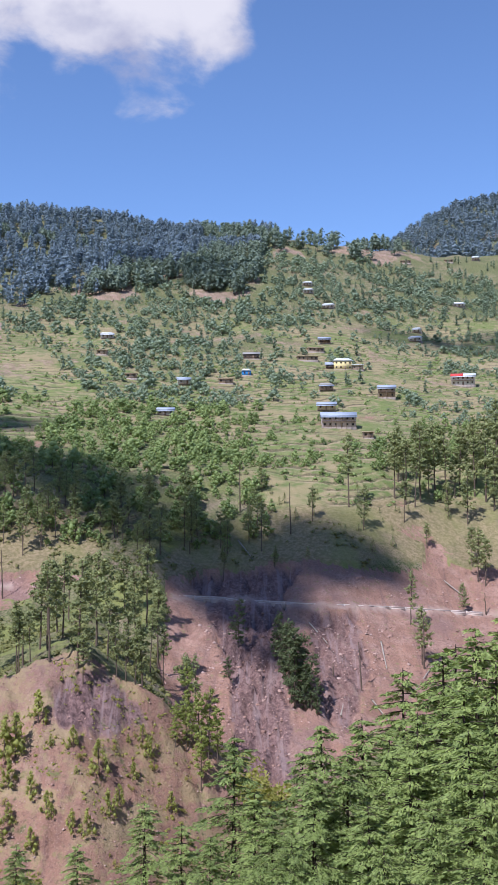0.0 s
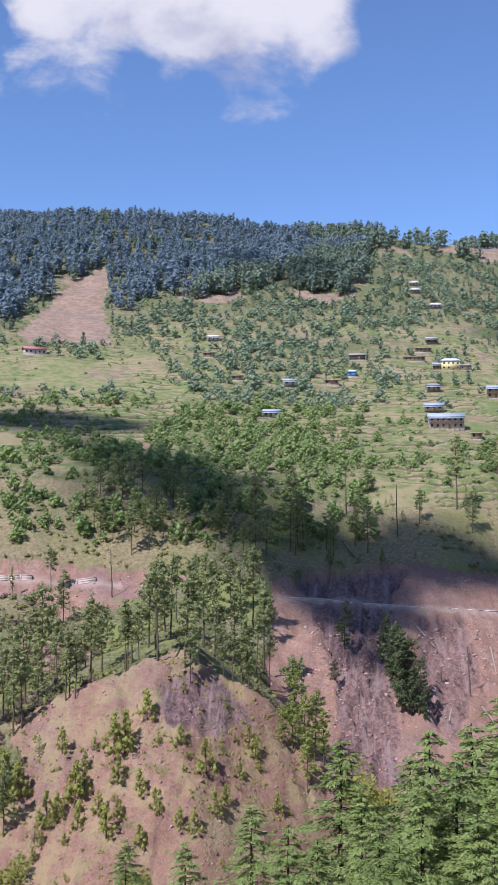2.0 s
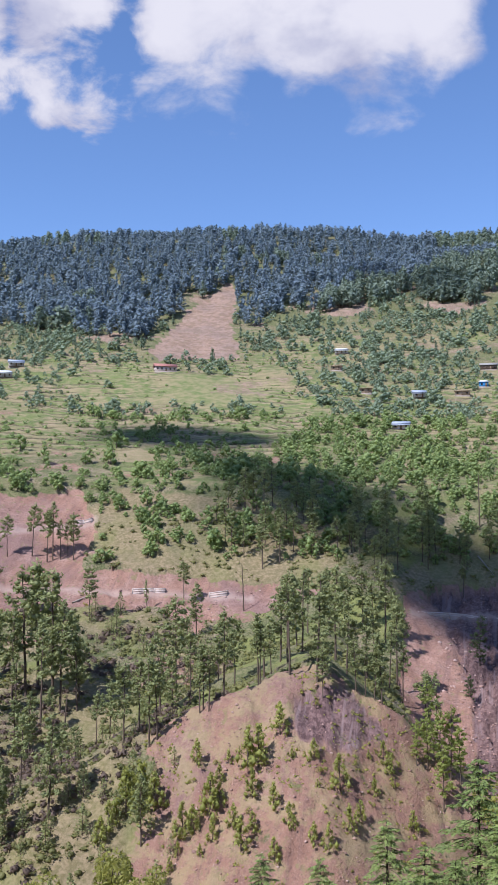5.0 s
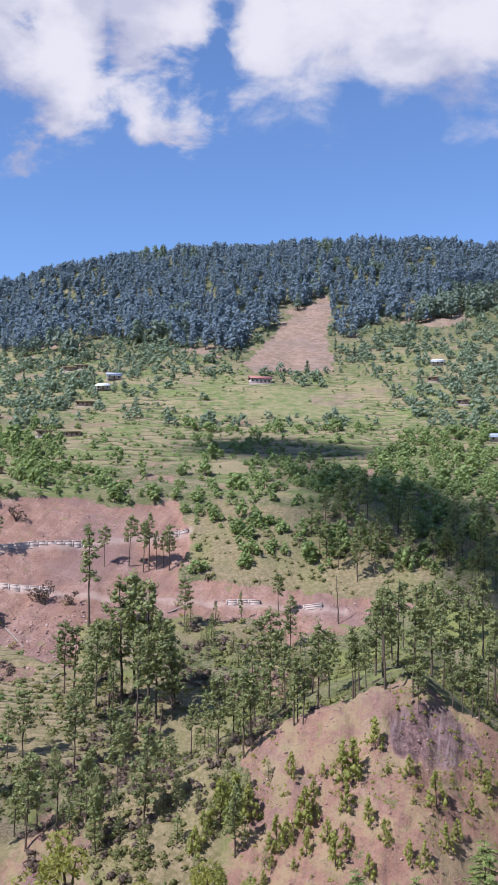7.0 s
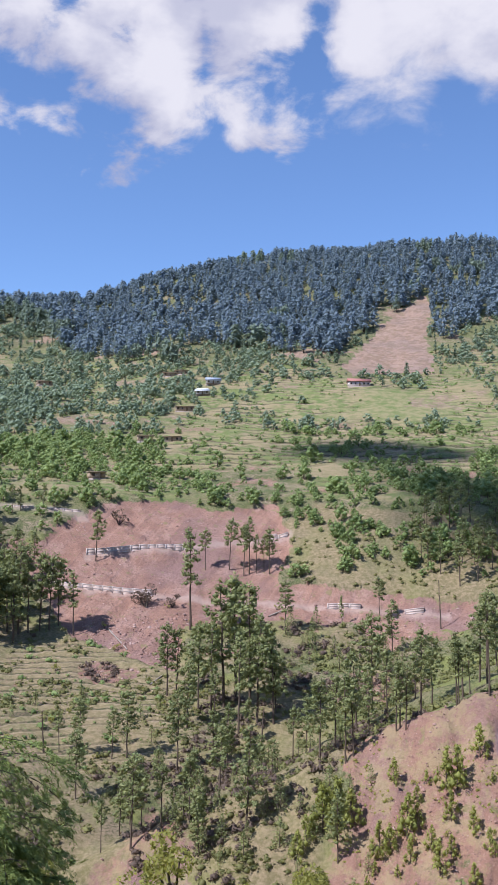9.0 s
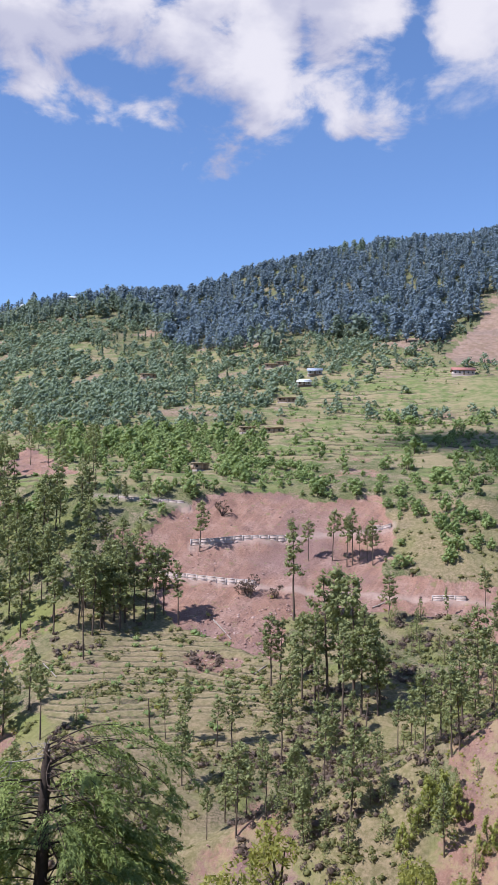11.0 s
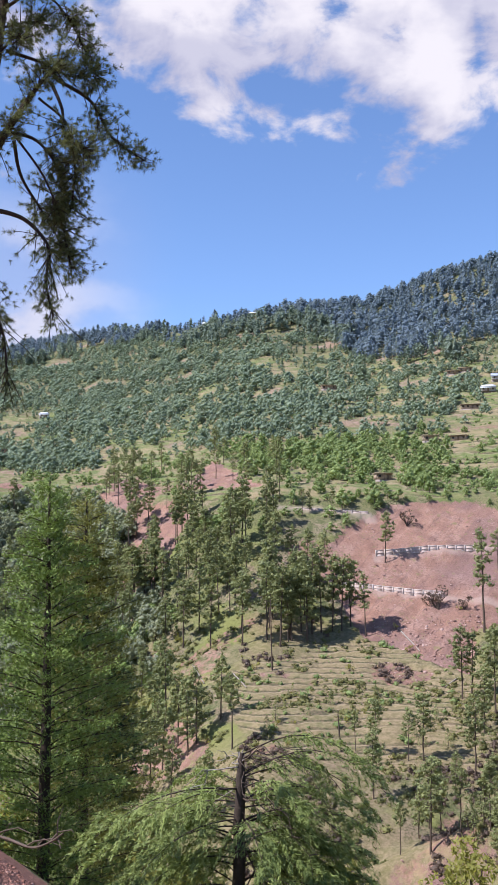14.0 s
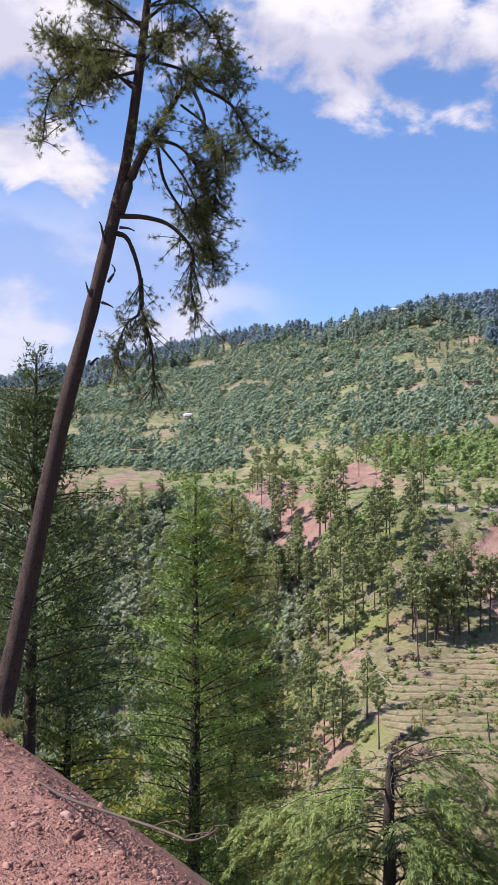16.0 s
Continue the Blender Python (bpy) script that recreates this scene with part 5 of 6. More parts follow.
def tufts(at, out, rnd, needles=11, length=0.2, width=0.012):
    """Bursts of long needles at the twig ends."""
    n = len(at)
    a = np.repeat(at, needles, 0)
    o = np.repeat(out, needles, 0)
    d = o / (np.linalg.norm(o, axis=1)[:, None] + 1e-9) + rnd.normal(0, 0.75, (n * needles, 3))
    d /= np.linalg.norm(d, axis=1)[:, None]
    d *= rnd.uniform(0.6, 1.1, (n * needles, 1)) * length
    s = np.cross(d, rnd.normal(0, 1, d.shape))
    s /= np.linalg.norm(s, axis=1)[:, None] + 1e-9
    v = np.stack([a - s * width, a + s * width, a + d], 1)
    return v.reshape(-1, 3), np.arange(3 * n * needles).reshape(-1, 3)


PINE_TRUNK = [(-61.00, -11.46), (-60.57, -8.50), (-59.78, -4.43), (-58.84, 0.68), (-57.74, 6.52), (-56.59, 11.16), (-55.41, 16.04), (-54.46, 20.20), (-53.78, 24.77), (-53.40, 27.76), (-53.11, 30.13), (-53.00, 31.65)]
PINE_LIMBS = [[(-54.80, 17.64), (-53.94, 19.77), (-52.82, 21.53), (-51.44, 23.27), (-50.42, 24.29)],
          [(-54.87, 17.48), (-53.16, 17.46), (-51.77, 17.02), (-50.62, 15.73), (-50.74, 14.05), (-50.35, 12.35)],
          [(-54.96, 16.58), (-54.28, 16.24), (-53.63, 14.47), (-53.51, 12.66), (-52.97, 10.84), (-52.70, 8.39)],
          [(-53.53, 14.23), (-53.51, 12.54), (-54.35, 11.79), (-54.95, 10.07)],
          [(-53.51, 25.52), (-55.55, 25.81), (-57.56, 25.83), (-59.32, 26.44)],
          [(-54.00, 23.96), (-55.78, 24.97), (-57.54, 24.64), (-58.76, 23.35), (-59.08, 20.99)]]
PINE_BOUGHS = [[(-53.88, 24.85), (-55.27, 24.12), (-56.76, 23.15), (-57.73, 21.75)],
          [(-53.25, 25.42), (-51.45, 25.15), (-49.65, 24.64), (-48.11, 24.99)],
          [(-50.42, 24.29), (-48.36, 23.54), (-47.08, 22.08), (-45.03, 21.15)],
          [(-53.21, 21.52), (-51.42, 21.39), (-50.14, 20.22), (-49.37, 18.36)],
          [(-52.69, 21.08), (-52.17, 19.48), (-50.63, 17.64), (-49.61, 16.23)],
          [(-53.58, 27.23), (-51.99, 27.93), (-50.19, 28.61)],
          [(-53.65, 27.02), (-55.58, 27.76), (-57.10, 28.08)],
          [(-50.68, 24.07), (-50.15, 22.51), (-50.02, 20.91), (-48.86, 20.00)],
          [(-53.42, 29.12), (-51.50, 30.22), (-50.46, 30.66)],
          [(-53.42, 29.12), (-55.36, 30.05), (-56.64, 30.16)],
          [(-53.30, 28.00), (-51.00, 28.50), (-49.50, 27.60), (-48.40, 26.30)],
          [(-51.40, 23.30), (-49.70, 22.20), (-49.20, 20.20), (-49.40, 18.00)],
          [(-52.80, 21.50), (-51.00, 19.50), (-49.90, 17.20), (-49.30, 14.80)],
          [(-53.80, 25.50), (-56.00, 26.80), (-58.00, 26.40)]]
PINE_STUBS = [[(-55.60, 16.08), (-55.78, 16.90), (-55.91, 17.13)],
         [(-54.79, 16.87), (-54.28, 16.84), (-53.91, 16.71)],
         [(-55.37, 13.94), (-55.00, 14.55), (-55.18, 14.90)],
         [(-55.73, 12.84), (-55.35, 12.73), (-55.05, 12.57)],
         [(-56.35, 13.18), (-56.53, 13.65), (-56.61, 13.94)],
         [(-56.29, 9.42), (-55.93, 9.80), (-55.76, 9.75)]]


def leaning_pine():
    rnd = np.random.default_rng(71)
    D = 18.0
    base = ray(*PINE_TRUNK[0], D)
    base[2] = min(base[2], land(base[0], base[1]))
    ob = thing("leaning_pine", "tall leaning pine with dark scaly trunk and sparse drooping needle tufts", "tree", Matrix.Translation(base))
    line = spline([base - base] + [ray(a, e, D) - base for a, e in PINE_TRUNK[1:]], 44)
    r = np.interp(np.linspace(0, 1, len(line)), [0, 0.05, 0.5, 0.8, 1], [0.24, 0.185, 0.125, 0.072, 0.03])
    r = r * (1 + 0.05 * rnd.normal(0, 1, len(r)))
    part_np("trunk", tube(line, r, 14), BARK_PINE, ob, smooth_=True)
    toward = np.array([math.sin(radians(-55)), math.cos(radians(-55)), 0])
    twigs, at, out = [], [], []
    short = []
    for i, e in enumerate(np.arange(24.2, 31.0, 0.75)):
        a = float(np.interp(e, [p[1] for p in PINE_TRUNK], [p[0] for p in PINE_TRUNK]))
        r = (1 if i % 2 else -1) * rnd.uniform(1.2, 2.6) * np.interp(e, [24, 31], [1.2, 0.7])
        short.append([(a, e), (a + 0.5 * r, e + rnd.uniform(0.1, 0.6)), (a + r, e + rnd.uniform(-0.4, 0.7))])
    for k, limb in enumerate(PINE_LIMBS + PINE_BOUGHS + short):
        off = rnd.uniform(-0.9, 0.9)
        pts = [ray(a, e, D) - base + toward * off * i / (len(limb) - 1) for i, (a, e) in enumerate(limb)]
        L = spline(pts, 20)
        thick = 0.105 if k == 0 else 0.05 if k < 3 else 0.036 if k < 16 else 0.024
        part_np("limb", tube(L, np.linspace(thick, 0.012, len(L)), 7), BARK_DARK, ob, smooth_=True)
        # side twigs with needle tufts along the outer part
        length = np.linalg.norm(np.diff(L, axis=0), axis=1).sum()
        n = int((18 + length * 25) * (0.6 if k in (1, 2, 3) else 1.0))
        for i in range(n):
            f = rnd.uniform(0.25 if k in (0, 4, 5, 6, 7, 8) else 0.45, 1.0)
            j = min(int(f * (len(L) - 1)), len(L) - 2)
            p = L[j] + (L[j + 1] - L[j]) * rnd.uniform()
            g = (L[j + 1] - L[j]) / np.linalg.norm(L[j + 1] - L[j])
            w = g * 0.5 + rnd.normal(0, 0.65, 3) + np.array([0, 0, 0.05 if k not in (1, 2, 3) else -0.75])
            w /= np.linalg.norm(w)
            q = p + w * rnd.uniform(0.12, 0.85 if k in (1, 2, 3) else 0.55)
            m = bent(p, q, rnd.uniform(-0.06, 0.04), 4)
            twigs.append(tube(m, [0.011, 0.009, 0.007, 0.004], 3))
            for s in (0.45, 0.75, 1.0):
                for _ in range(1 if s < 0.7 else 2):
                    at.append(p + (q - p) * s + rnd.normal(0, 0.05, 3))
                    out.append(w + np.array([0, 0, -0.1]))
    tagged(part_np("fine_branching", join(twigs), BARK_DARK, ob), kind="stuff")
    part_np("needles", tufts(np.array(at), np.array(out), rnd, 24, 0.12, 0.0034), LEAF_PINE_NEAR, ob)
    for stub in PINE_STUBS:
        L = spline([ray(a, e, D - 0.1) - base for a, e in stub], 6)
        part_np("dead_stub", tube(L, np.linspace(0.03, 0.008, len(L)), 5), BARK_DARK, ob)


def plate_height(t):
    co = node(t, "Mapping", {0: node(t, "NewGeometry").outputs["Position"], 3: (1.0, 1.0, 0.35)}).outputs[0]
    v = node(t, "TexVoronoi", {"Vector": co, "Scale": 44.0}, feature="DISTANCE_TO_EDGE").outputs["Distance"]
    return smooth(t, maths(t, "ADD", v, maths(t, "MULTIPLY", noise_of(t, 40.0, 4), 0.12)), 0.05, 0.22)


BARK_PINE = surface("bark_chir_plates", lambda t: blend(t, plate_height(t), (0.040, 0.030, 0.025), blend(t, noise_of(t, 6.0, 5), (0.055, 0.037, 0.030), (0.15, 0.102, 0.080))), 0.9, plate_height, 0.03)
LEAF_PINE_NEAR = leaf("needles_long", (0.060, 0.078, 0.030), (0.235, 0.255, 0.105), 0.3)
leaning_pine()


def bough_deodar(a, e, d, seed):
    """A deodar with a broken top: dead twigs about the trunk, long arched living boughs to the sides."""
    rnd = np.random.default_rng(seed)
    top = ray(a, e, d)
    z0 = land(top[0], top[1]) - 0.1
    base = np.array([top[0], top[1], z0])
    h = top[2] - z0
    ob = thing("broken_deodar", "deodar with snapped bare top and green drooping side boughs", "tree", Matrix.Translation(base) @ pose(0, 0, 0, 0, 0, -a))
    n = 12
    t = np.linspace(0, 1, n)
    line = np.stack([-0.10 * (1 - t) + 0.02 * rnd.normal(0, 1, n), 0.02 * rnd.normal(0, 1, n), h * t], -1)
    part_np("trunk", tube(line, np.interp(t, [0, 0.7, 0.95, 1], [0.15, 0.115, 0.085, 0.04]), 10), BARK_DARK, ob, smooth_=True)
    spl = [tube([(rnd.uniform(-0.06, 0.06), rnd.uniform(-0.05, 0.05), h * 0.97), (rnd.uniform(-0.07, 0.07), 0, h * 1.0 + rnd.uniform(0.0, 0.1))], [0.03, 0.004], 4) for _ in range(6)]
    part_np("snapped_top", join(spl), BARK_PALE, ob, "pale splintered wood")
    # dead branches
    for i in range(26):
        z = h * rnd.uniform(0.38, 0.97) if i > 9 else h * rnd.uniform(0.88, 0.98)
        ang = rnd.normal(-0.5, 0.9) + (0 if i % 4 else math.pi)
        L = rnd.uniform(0.5, 2.0)
        p0 = np.array([0, 0, z])
        p1 = p0 + np.array([math.cos(ang) * L, math.sin(ang) * L * 0.8, -L * (rnd.uniform(0.5, 1.5) if i > 7 else rnd.uniform(-0.05, 0.6))])
        b = bent(p0, p1, rnd.uniform(0.0, 0.34) * L, 9, rnd, 0.06)
        wood = (BARK_PALE, BARK, BARK_DARK, BARK)[i % 4]
        branch = part_np("dead_branch", tube(b, np.linspace(rnd.uniform(0.009, 0.019), 0.004, 9), 5), wood, ob)
        for j in range(4):
            f = rnd.integers(3, 8)
            q = b[f] + np.array([math.cos(ang) * 0.4, math.sin(ang) * 0.4, -0.15]) * rnd.uniform(0.4, 1.9) + rnd.normal(0, 0.22, 3)
            part_np("twig", tube(bent(b[f], q, rnd.uniform(-0.02, 0.12), 6, rnd, 0.03), [0.010, 0.009, 0.007, 0.006, 0.004, 0.002], 3), wood, branch)
    # living boughs
    at, out, face = [], [], []
    for i in range(64):
        right = i % 5 < 3
        ang = rnd.normal(0, 0.42 if i < 48 else 1.0) + (0 if right else math.pi)
        z = h * (rnd.uniform(0.40, 1.0) if right else rnd.uniform(0.30, 0.90))
        L = rnd.uniform(1.1, 3.0) * (1.0 if right else 1.05)
        dirn = np.array([math.cos(ang), math.sin(ang), 0])
        side = np.array([-dirn[1], dirn[0], 0])
        s = np.linspace(0, 1, 9)
        rise = (rnd.uniform(0.02, 0.26) if right else rnd.uniform(0.02, 0.16)) * L
        b = np.array([0, 0, z]) + dirn * (s * L)[:, None] + side * (rnd.normal(0, 0.12) * L * s ** 2)[:, None] + np.array([0, 0, 1.0]) * (rise * np.sin(s * 2.4) - rnd.uniform(0.12, 0.42) * L * s ** 2.5)[:, None]
        bough = part_np("bough", tube(b, np.linspace(0.016, 0.004, 9), 4), BARK_DARK, ob)
        # side branchlets that hang at their ends, with needles along them
        at, out = [], []
        for k in range(22):
            f = rnd.uniform(0.14, 1.0)
            c = np.array([np.interp(f, s, b[:, q]) for q in range(3)])
            lr = (0.16 + 0.34 * L * (1.15 - f)) * rnd.uniform(0.5, 1.15)
            way = dirn * rnd.uniform(0.5, 1.1) + side * (1 if k % 2 else -1) * rnd.uniform(0.25, 0.95)
            n = 54
            u = rnd.uniform(0.0, 1.0, n) ** 0.8
            drop = rnd.uniform(0.25, 1.0) * lr
            q = c + way * (u * lr)[:, None] - np.array([0, 0, 1.0]) * (drop * u ** 2.2)[:, None] + rnd.normal(0, 0.026, (n, 3))
            at.append(q)
            out.append(way + rnd.normal(0, 0.45, (n, 3)) - np.array([0, 0, 1.0]) * (1.6 * drop / lr * u)[:, None])
        at, out = np.concatenate(at), np.concatenate(out)
        fc = np.tile(dirn * 0.4 + np.array([0, 0, 1.0]), (len(at), 1))
        part_np("spray", blades(at, out, 0.092, 0.025, rnd, 0.2, fc, 0.6), LEAF_BOUGH, bough, tint=rnd.uniform(0.1, 0.9))["kind"] = "stuff"


LEAF_BOUGH = leaf("needles_deodar_near", (0.060, 0.095, 0.032), (0.370, 0.440, 0.135), 0.22)
bough_deodar(-39.9, -11.35, 20.0, 81)


def near_conifer(name, label, a, e, d, seed, spray, gap, width, per, leaves, skirt=0.02):
    """A single conifer below the ledge with its tip at bearing a and height angle e."""
    rnd = np.random.default_rng(seed)
    tip = ray(a, e, d)
    z0 = land(tip[0], tip[1])
    h = tip[2] - z0
    ob = thing(name, label, "tree", Matrix.Translation((tip[0], tip[1], z0 - 0.1)))
    tr, cr, bo = deodar(rnd, h, spray, gap, width, skirt, per, 1.0)
    part_np("trunk", tr, BARK_DARK, ob, smooth_=True)
    tagged(part_np("branching", bo, BARK_DARK, ob), kind="stuff")
    part_np("crown", cr, leaves, ob)
    heart = []
    for z in np.arange(max(skirt, 0.05) * h, h * 0.9, 0.33):
        reach = h * width * np.interp(z / h, [0, 0.2, 0.6, 0.9, 1], [0.95, 1.0, 0.70, 0.30, 0.09])
        for _ in range(5):
            b, q = rnd.uniform(0, 6.283), reach * rnd.uniform(0.15, 0.7)
            at = np.array([math.cos(b) * q, math.sin(b) * q, z])
            heart.append(clump(at, (reach * 0.24, reach * 0.24, reach * 0.14), 30, spray * 1.3, spray * 0.5, rnd, 0.5))
    # tint 0 darkens these needles: shade inside the crown put into the colour
    part_np("inner_foliage", join(heart), leaves, ob, tint=0.0)


LEAF_NEAR = leaf("needles_feathery", (0.030, 0.062, 0.020), (0.320, 0.430, 0.105), 0.12)
LEAF_NEAR_YELLOW = leaf("needles_yellowish", (0.070, 0.080, 0.025), (0.390, 0.385, 0.105), 0.18)
LEAF_NEAR_DARK = leaf("needles_dark", (0.022, 0.042, 0.018), (0.150, 0.205, 0.072), 0.15)
near_conifer("feathery_conifer", "tall feathery light green conifer with a straight trunk", -50.4, 3.65, 36, 91, 0.145, 0.34, 0.215, 10, LEAF_NEAR)
near_conifer("yellow_conifer", "yellowish green conifer standing close behind another", -48.4, 2.7, 41, 92, 0.16, 0.38, 0.19, 8, LEAF_NEAR_YELLOW)
near_conifer("dark_conifer", "dark green dense conifer beside the leaning pine", -59.2, 10.5, 29, 93, 0.14, 0.36, 0.24, 10, LEAF_NEAR_DARK, 0.15)
near_conifer("slope_conifer", "green young conifer below the ledge", -57.2, -1.0, 34, 94, 0.15, 0.30, 0.25, 7, LEAF_DEODAR)
near_conifer("slope_conifer", "green young conifer below the ledge", -62.5, 3.0, 33, 95, 0.15, 0.30, 0.23, 7, LEAF_DEODAR)
near_conifer("edge_conifer", "dark green conifer low on the slope", -46.9, -5.2, 60, 96, 0.3, 0.36, 0.20, 2.6, LEAF_NEAR_DARK)

rng5 = np.random.default_rng(97)
BUSH = Kind("bush", "yellow-green leafy bush below the ledge", "bush", "bushes below the ledge", [shrub(rng5, 3.0, 900) for _ in range(3)], BARK, LEAF_BUSH, 3.0)
for a, e, d, h in [(-54.9, -9.5, 44, 5), (-53.6, -12, 40, 4), (-44.5, -15.5, 46, 5), (-42.5, -16, 40, 4), (-36.0, -15.8, 60, 5), (-27.5, -14.9, 95, 7.5), (-20.5, -16.3, 95, 6.5), (-18.6, -17.3, 88, 5), (-24.5, -17.5, 90, 5),
                   (-30.5, -17.0, 80, 6), (-12, -18, 85, 5), (0.9, -12.8, 120, 9), (-33.8, -16.6, 70, 5), (-46.5, -13.5, 60, 6)]:
    p = ray(a, e, d)
    z0 = land(p[0], p[1])
    BUSH.put(p[0], p[1], max(z0, p[2] - h), h if p[2] - h >= z0 else max(2.0, p[2] - z0), rng5)

# fallen branch across the brink, and a tuft of dry grass by the pine's foot
TWIG = [(-58.88, -12.52), (-57.40, -13.42), (-55.31, -14.18), (-53.50, -14.78), (-51.99, -15.28), (-50.78, -15.74), (-49.81, -15.53), (-49.12, -15.13)]


def fallen_branch():
    rnd = np.random.default_rng(98)
    pts = [ray(a, e, 1.6 / math.sin(radians(a + EDGE_A)) + 0.35) for i, (a, e) in enumerate(TWIG)]
    base = pts[0]
    ob = thing("fallen_branch", "thin bare grey branch lying over the edge of the soil", "branch", Matrix.Translation(base))
    L = spline([p - base for p in pts], 30)
    part_np("stem", tube(L, np.linspace(0.015, 0.004, len(L)), 6), BARK, ob)
    for i in range(9):
        j = rnd.integers(10, len(L) - 2)
        q = L[j] + rnd.normal(0, 0.13, 3) * np.array([1, 1, 0.6]) + (L[j + 1] - L[j]) * 2.5
        part_np("side_twig", tube(bent(L[j], q, 0.03, 4, rnd, 0.01), [0.005, 0.004, 0.003, 0.002], 4), BARK, ob)


fallen_branch()


LEAF_SCRUB_DRY = leaf("grass_dry", (0.13, 0.12, 0.05), (0.30, 0.28, 0.13), 0.3)


def grass_tuft(a, e, d, h, seed):
    rnd = np.random.default_rng(seed)
    p = ray(a, e, d)
    p[2] = land(p[0], p[1])
    n = 260
    ang = rnd.uniform(0, 6.283, n)
    at = np.stack([rnd.normal(0, 0.12, n), rnd.normal(0, 0.12, n), rnd.uniform(0.05, 0.5, n) * h], -1)
    out = np.stack([np.cos(ang), np.sin(ang), rnd.uniform(0.3, 1.6, n)], -1)
    ob = new("grass_tuft", mesh_np("grass_tuft", *blades(at, out, h * 0.9, 0.012, rnd, 0.2), [LEAF_SCRUB_DRY], None, tint=np.full(3 * n, 0.9, np.float32)))
    ob.matrix_basis = Matrix.Translation(p)
    tagged(ob, "dry yellow-green grass tuft on the brink of the ledge", "grass")


grass_tuft(-60.6, -10.9, 17, 0.42, 5)
grass_tuft(-61.9, -10.6, 18, 0.34, 7)


def rubble():
    """Angular clods and broken stones on the near red soil."""
    rnd = np.random.default_rng(99)
    n = 17000
    a = rnd.uniform(-66, -44, n)
    d = 4.5 * (17 / 4.5) ** rnd.uniform(0, 1, n)
    x, y = d * np.sin(np.radians(a)), d * np.cos(np.radians(a))
    lat = d * np.sin(np.radians(a + EDGE_A)) - 1.38
    ok = (lat < 2.6) & ((fbm(x / 0.7, y / 0.7, 3, 189) > -0.25) | (rnd.uniform(0, 1, n) < 0.3))
    x, y, d = x[ok], y[ok], d[ok]
    z = ground_z(x, y)[0]
    s = np.minimum(np.exp(rnd.normal(-4.75, 0.55, len(x))), 0.035) * (0.6 + d / 18)
    s[::150] *= 2.4
    V, T = [], []
    for i in range(len(x)):
        v = ICO_V[:11] * rnd.uniform(0.3, 1.35, (11, 1)) * s[i] * np.array([rnd.uniform(0.7, 1.6), rnd.uniform(0.6, 1.3), rnd.uniform(0.5, 1.1)])
        c, q = math.cos(i), math.sin(i)
        V.append(np.stack([v[:, 0] * c - v[:, 1] * q + x[i], v[:, 0] * q + v[:, 1] * c + y[i], v[:, 2] + z[i] + s[i] * 0.15], -1))
        T.append(ICO_T[:15] + 11 * i)
    ob = new("rubble", mesh_np("rubble", np.concatenate(V), np.concatenate(T), [STONE_RED]))
    tagged(ob, "loose red clods and broken stones on the near soil bank", "rubble", kind="stuff")


def stone_colour(t):
    k = node(t, "NewGeometry").outputs["Random Per Island"]
    c = ramp(t, k, [(0.0, (0.20, 0.095, 0.07)), (0.5, (0.32, 0.155, 0.115)), (0.9, (0.40, 0.22, 0.165)), (1.0, (0.42, 0.30, 0.25))])
    return blend(t, maths(t, "MULTIPLY", noise_of(t, 25.0, 4), 0.5), c, (0.22, 0.12, 0.09))


STONE_RED = surface("stone_red", stone_colour, 0.95, lambda t: noise_of(t, 30.0, 4), 0.01)
rubble()

# ---------------------------------------------------------------- houses


def plain(name, a, b, scale=3.0, rough_=0.85, metal=0.0):
    def col(t):
        return blend(t, noise_of(t, scale, 5, 0.65), a, b)
    m = surface(name, col, rough_, lambda t: noise_of(t, scale * 4, 4), 0.02)
    if metal:
        for n in m.node_tree.nodes:
            if n.type == "BSDF_PRINCIPLED":
                n.inputs["Metallic"].default_value = metal
    return m


WALLS = {"white": plain("limewash", (0.62, 0.60, 0.56), (0.82, 0.80, 0.76)), "yellow": plain("yellow_wash", (0.62, 0.50, 0.24), (0.76, 0.64, 0.34)),
         "mud": plain("mud_plaster", (0.33, 0.24, 0.17), (0.50, 0.38, 0.28)), "pink": plain("pinkish_plaster", (0.52, 0.42, 0.39), (0.70, 0.60, 0.56)),
         "blue": plain("blue_paint", (0.05, 0.26, 0.62), (0.09, 0.34, 0.72)), "dark": plain("dark_timber", (0.06, 0.045, 0.035), (0.14, 0.10, 0.075))}
ROOFS = {"tin": plain("tin_sheet_blue_grey", (0.27, 0.31, 0.39), (0.44, 0.49, 0.58), 1.5, 0.55, 0.1), "white": plain("tin_sheet_pale", (0.50, 0.53, 0.56), (0.70, 0.72, 0.74), 1.5, 0.55),
         "red": plain("tin_sheet_red", (0.55, 0.05, 0.05), (0.68, 0.08, 0.07), 1.5, 0.5), "rust": plain("tin_sheet_dull_red", (0.30, 0.12, 0.10), (0.42, 0.20, 0.17), 1.5, 0.6),
         "slate": plain("slate_roof", (0.20, 0.19, 0.18), (0.36, 0.35, 0.33), 2.0), "earth": plain("earth_roof", (0.30, 0.23, 0.15), (0.44, 0.35, 0.24), 2.0)}
STONE = plain("rubble_stone", (0.22, 0.18, 0.15), (0.42, 0.36, 0.31), 1.5)
WOOD = plain("house_timber", (0.15, 0.105, 0.075), (0.30, 0.21, 0.145), 4.0)
GLASS = plain("dark_pane", (0.015, 0.018, 0.022), (0.04, 0.045, 0.05), 2.0, 0.15)


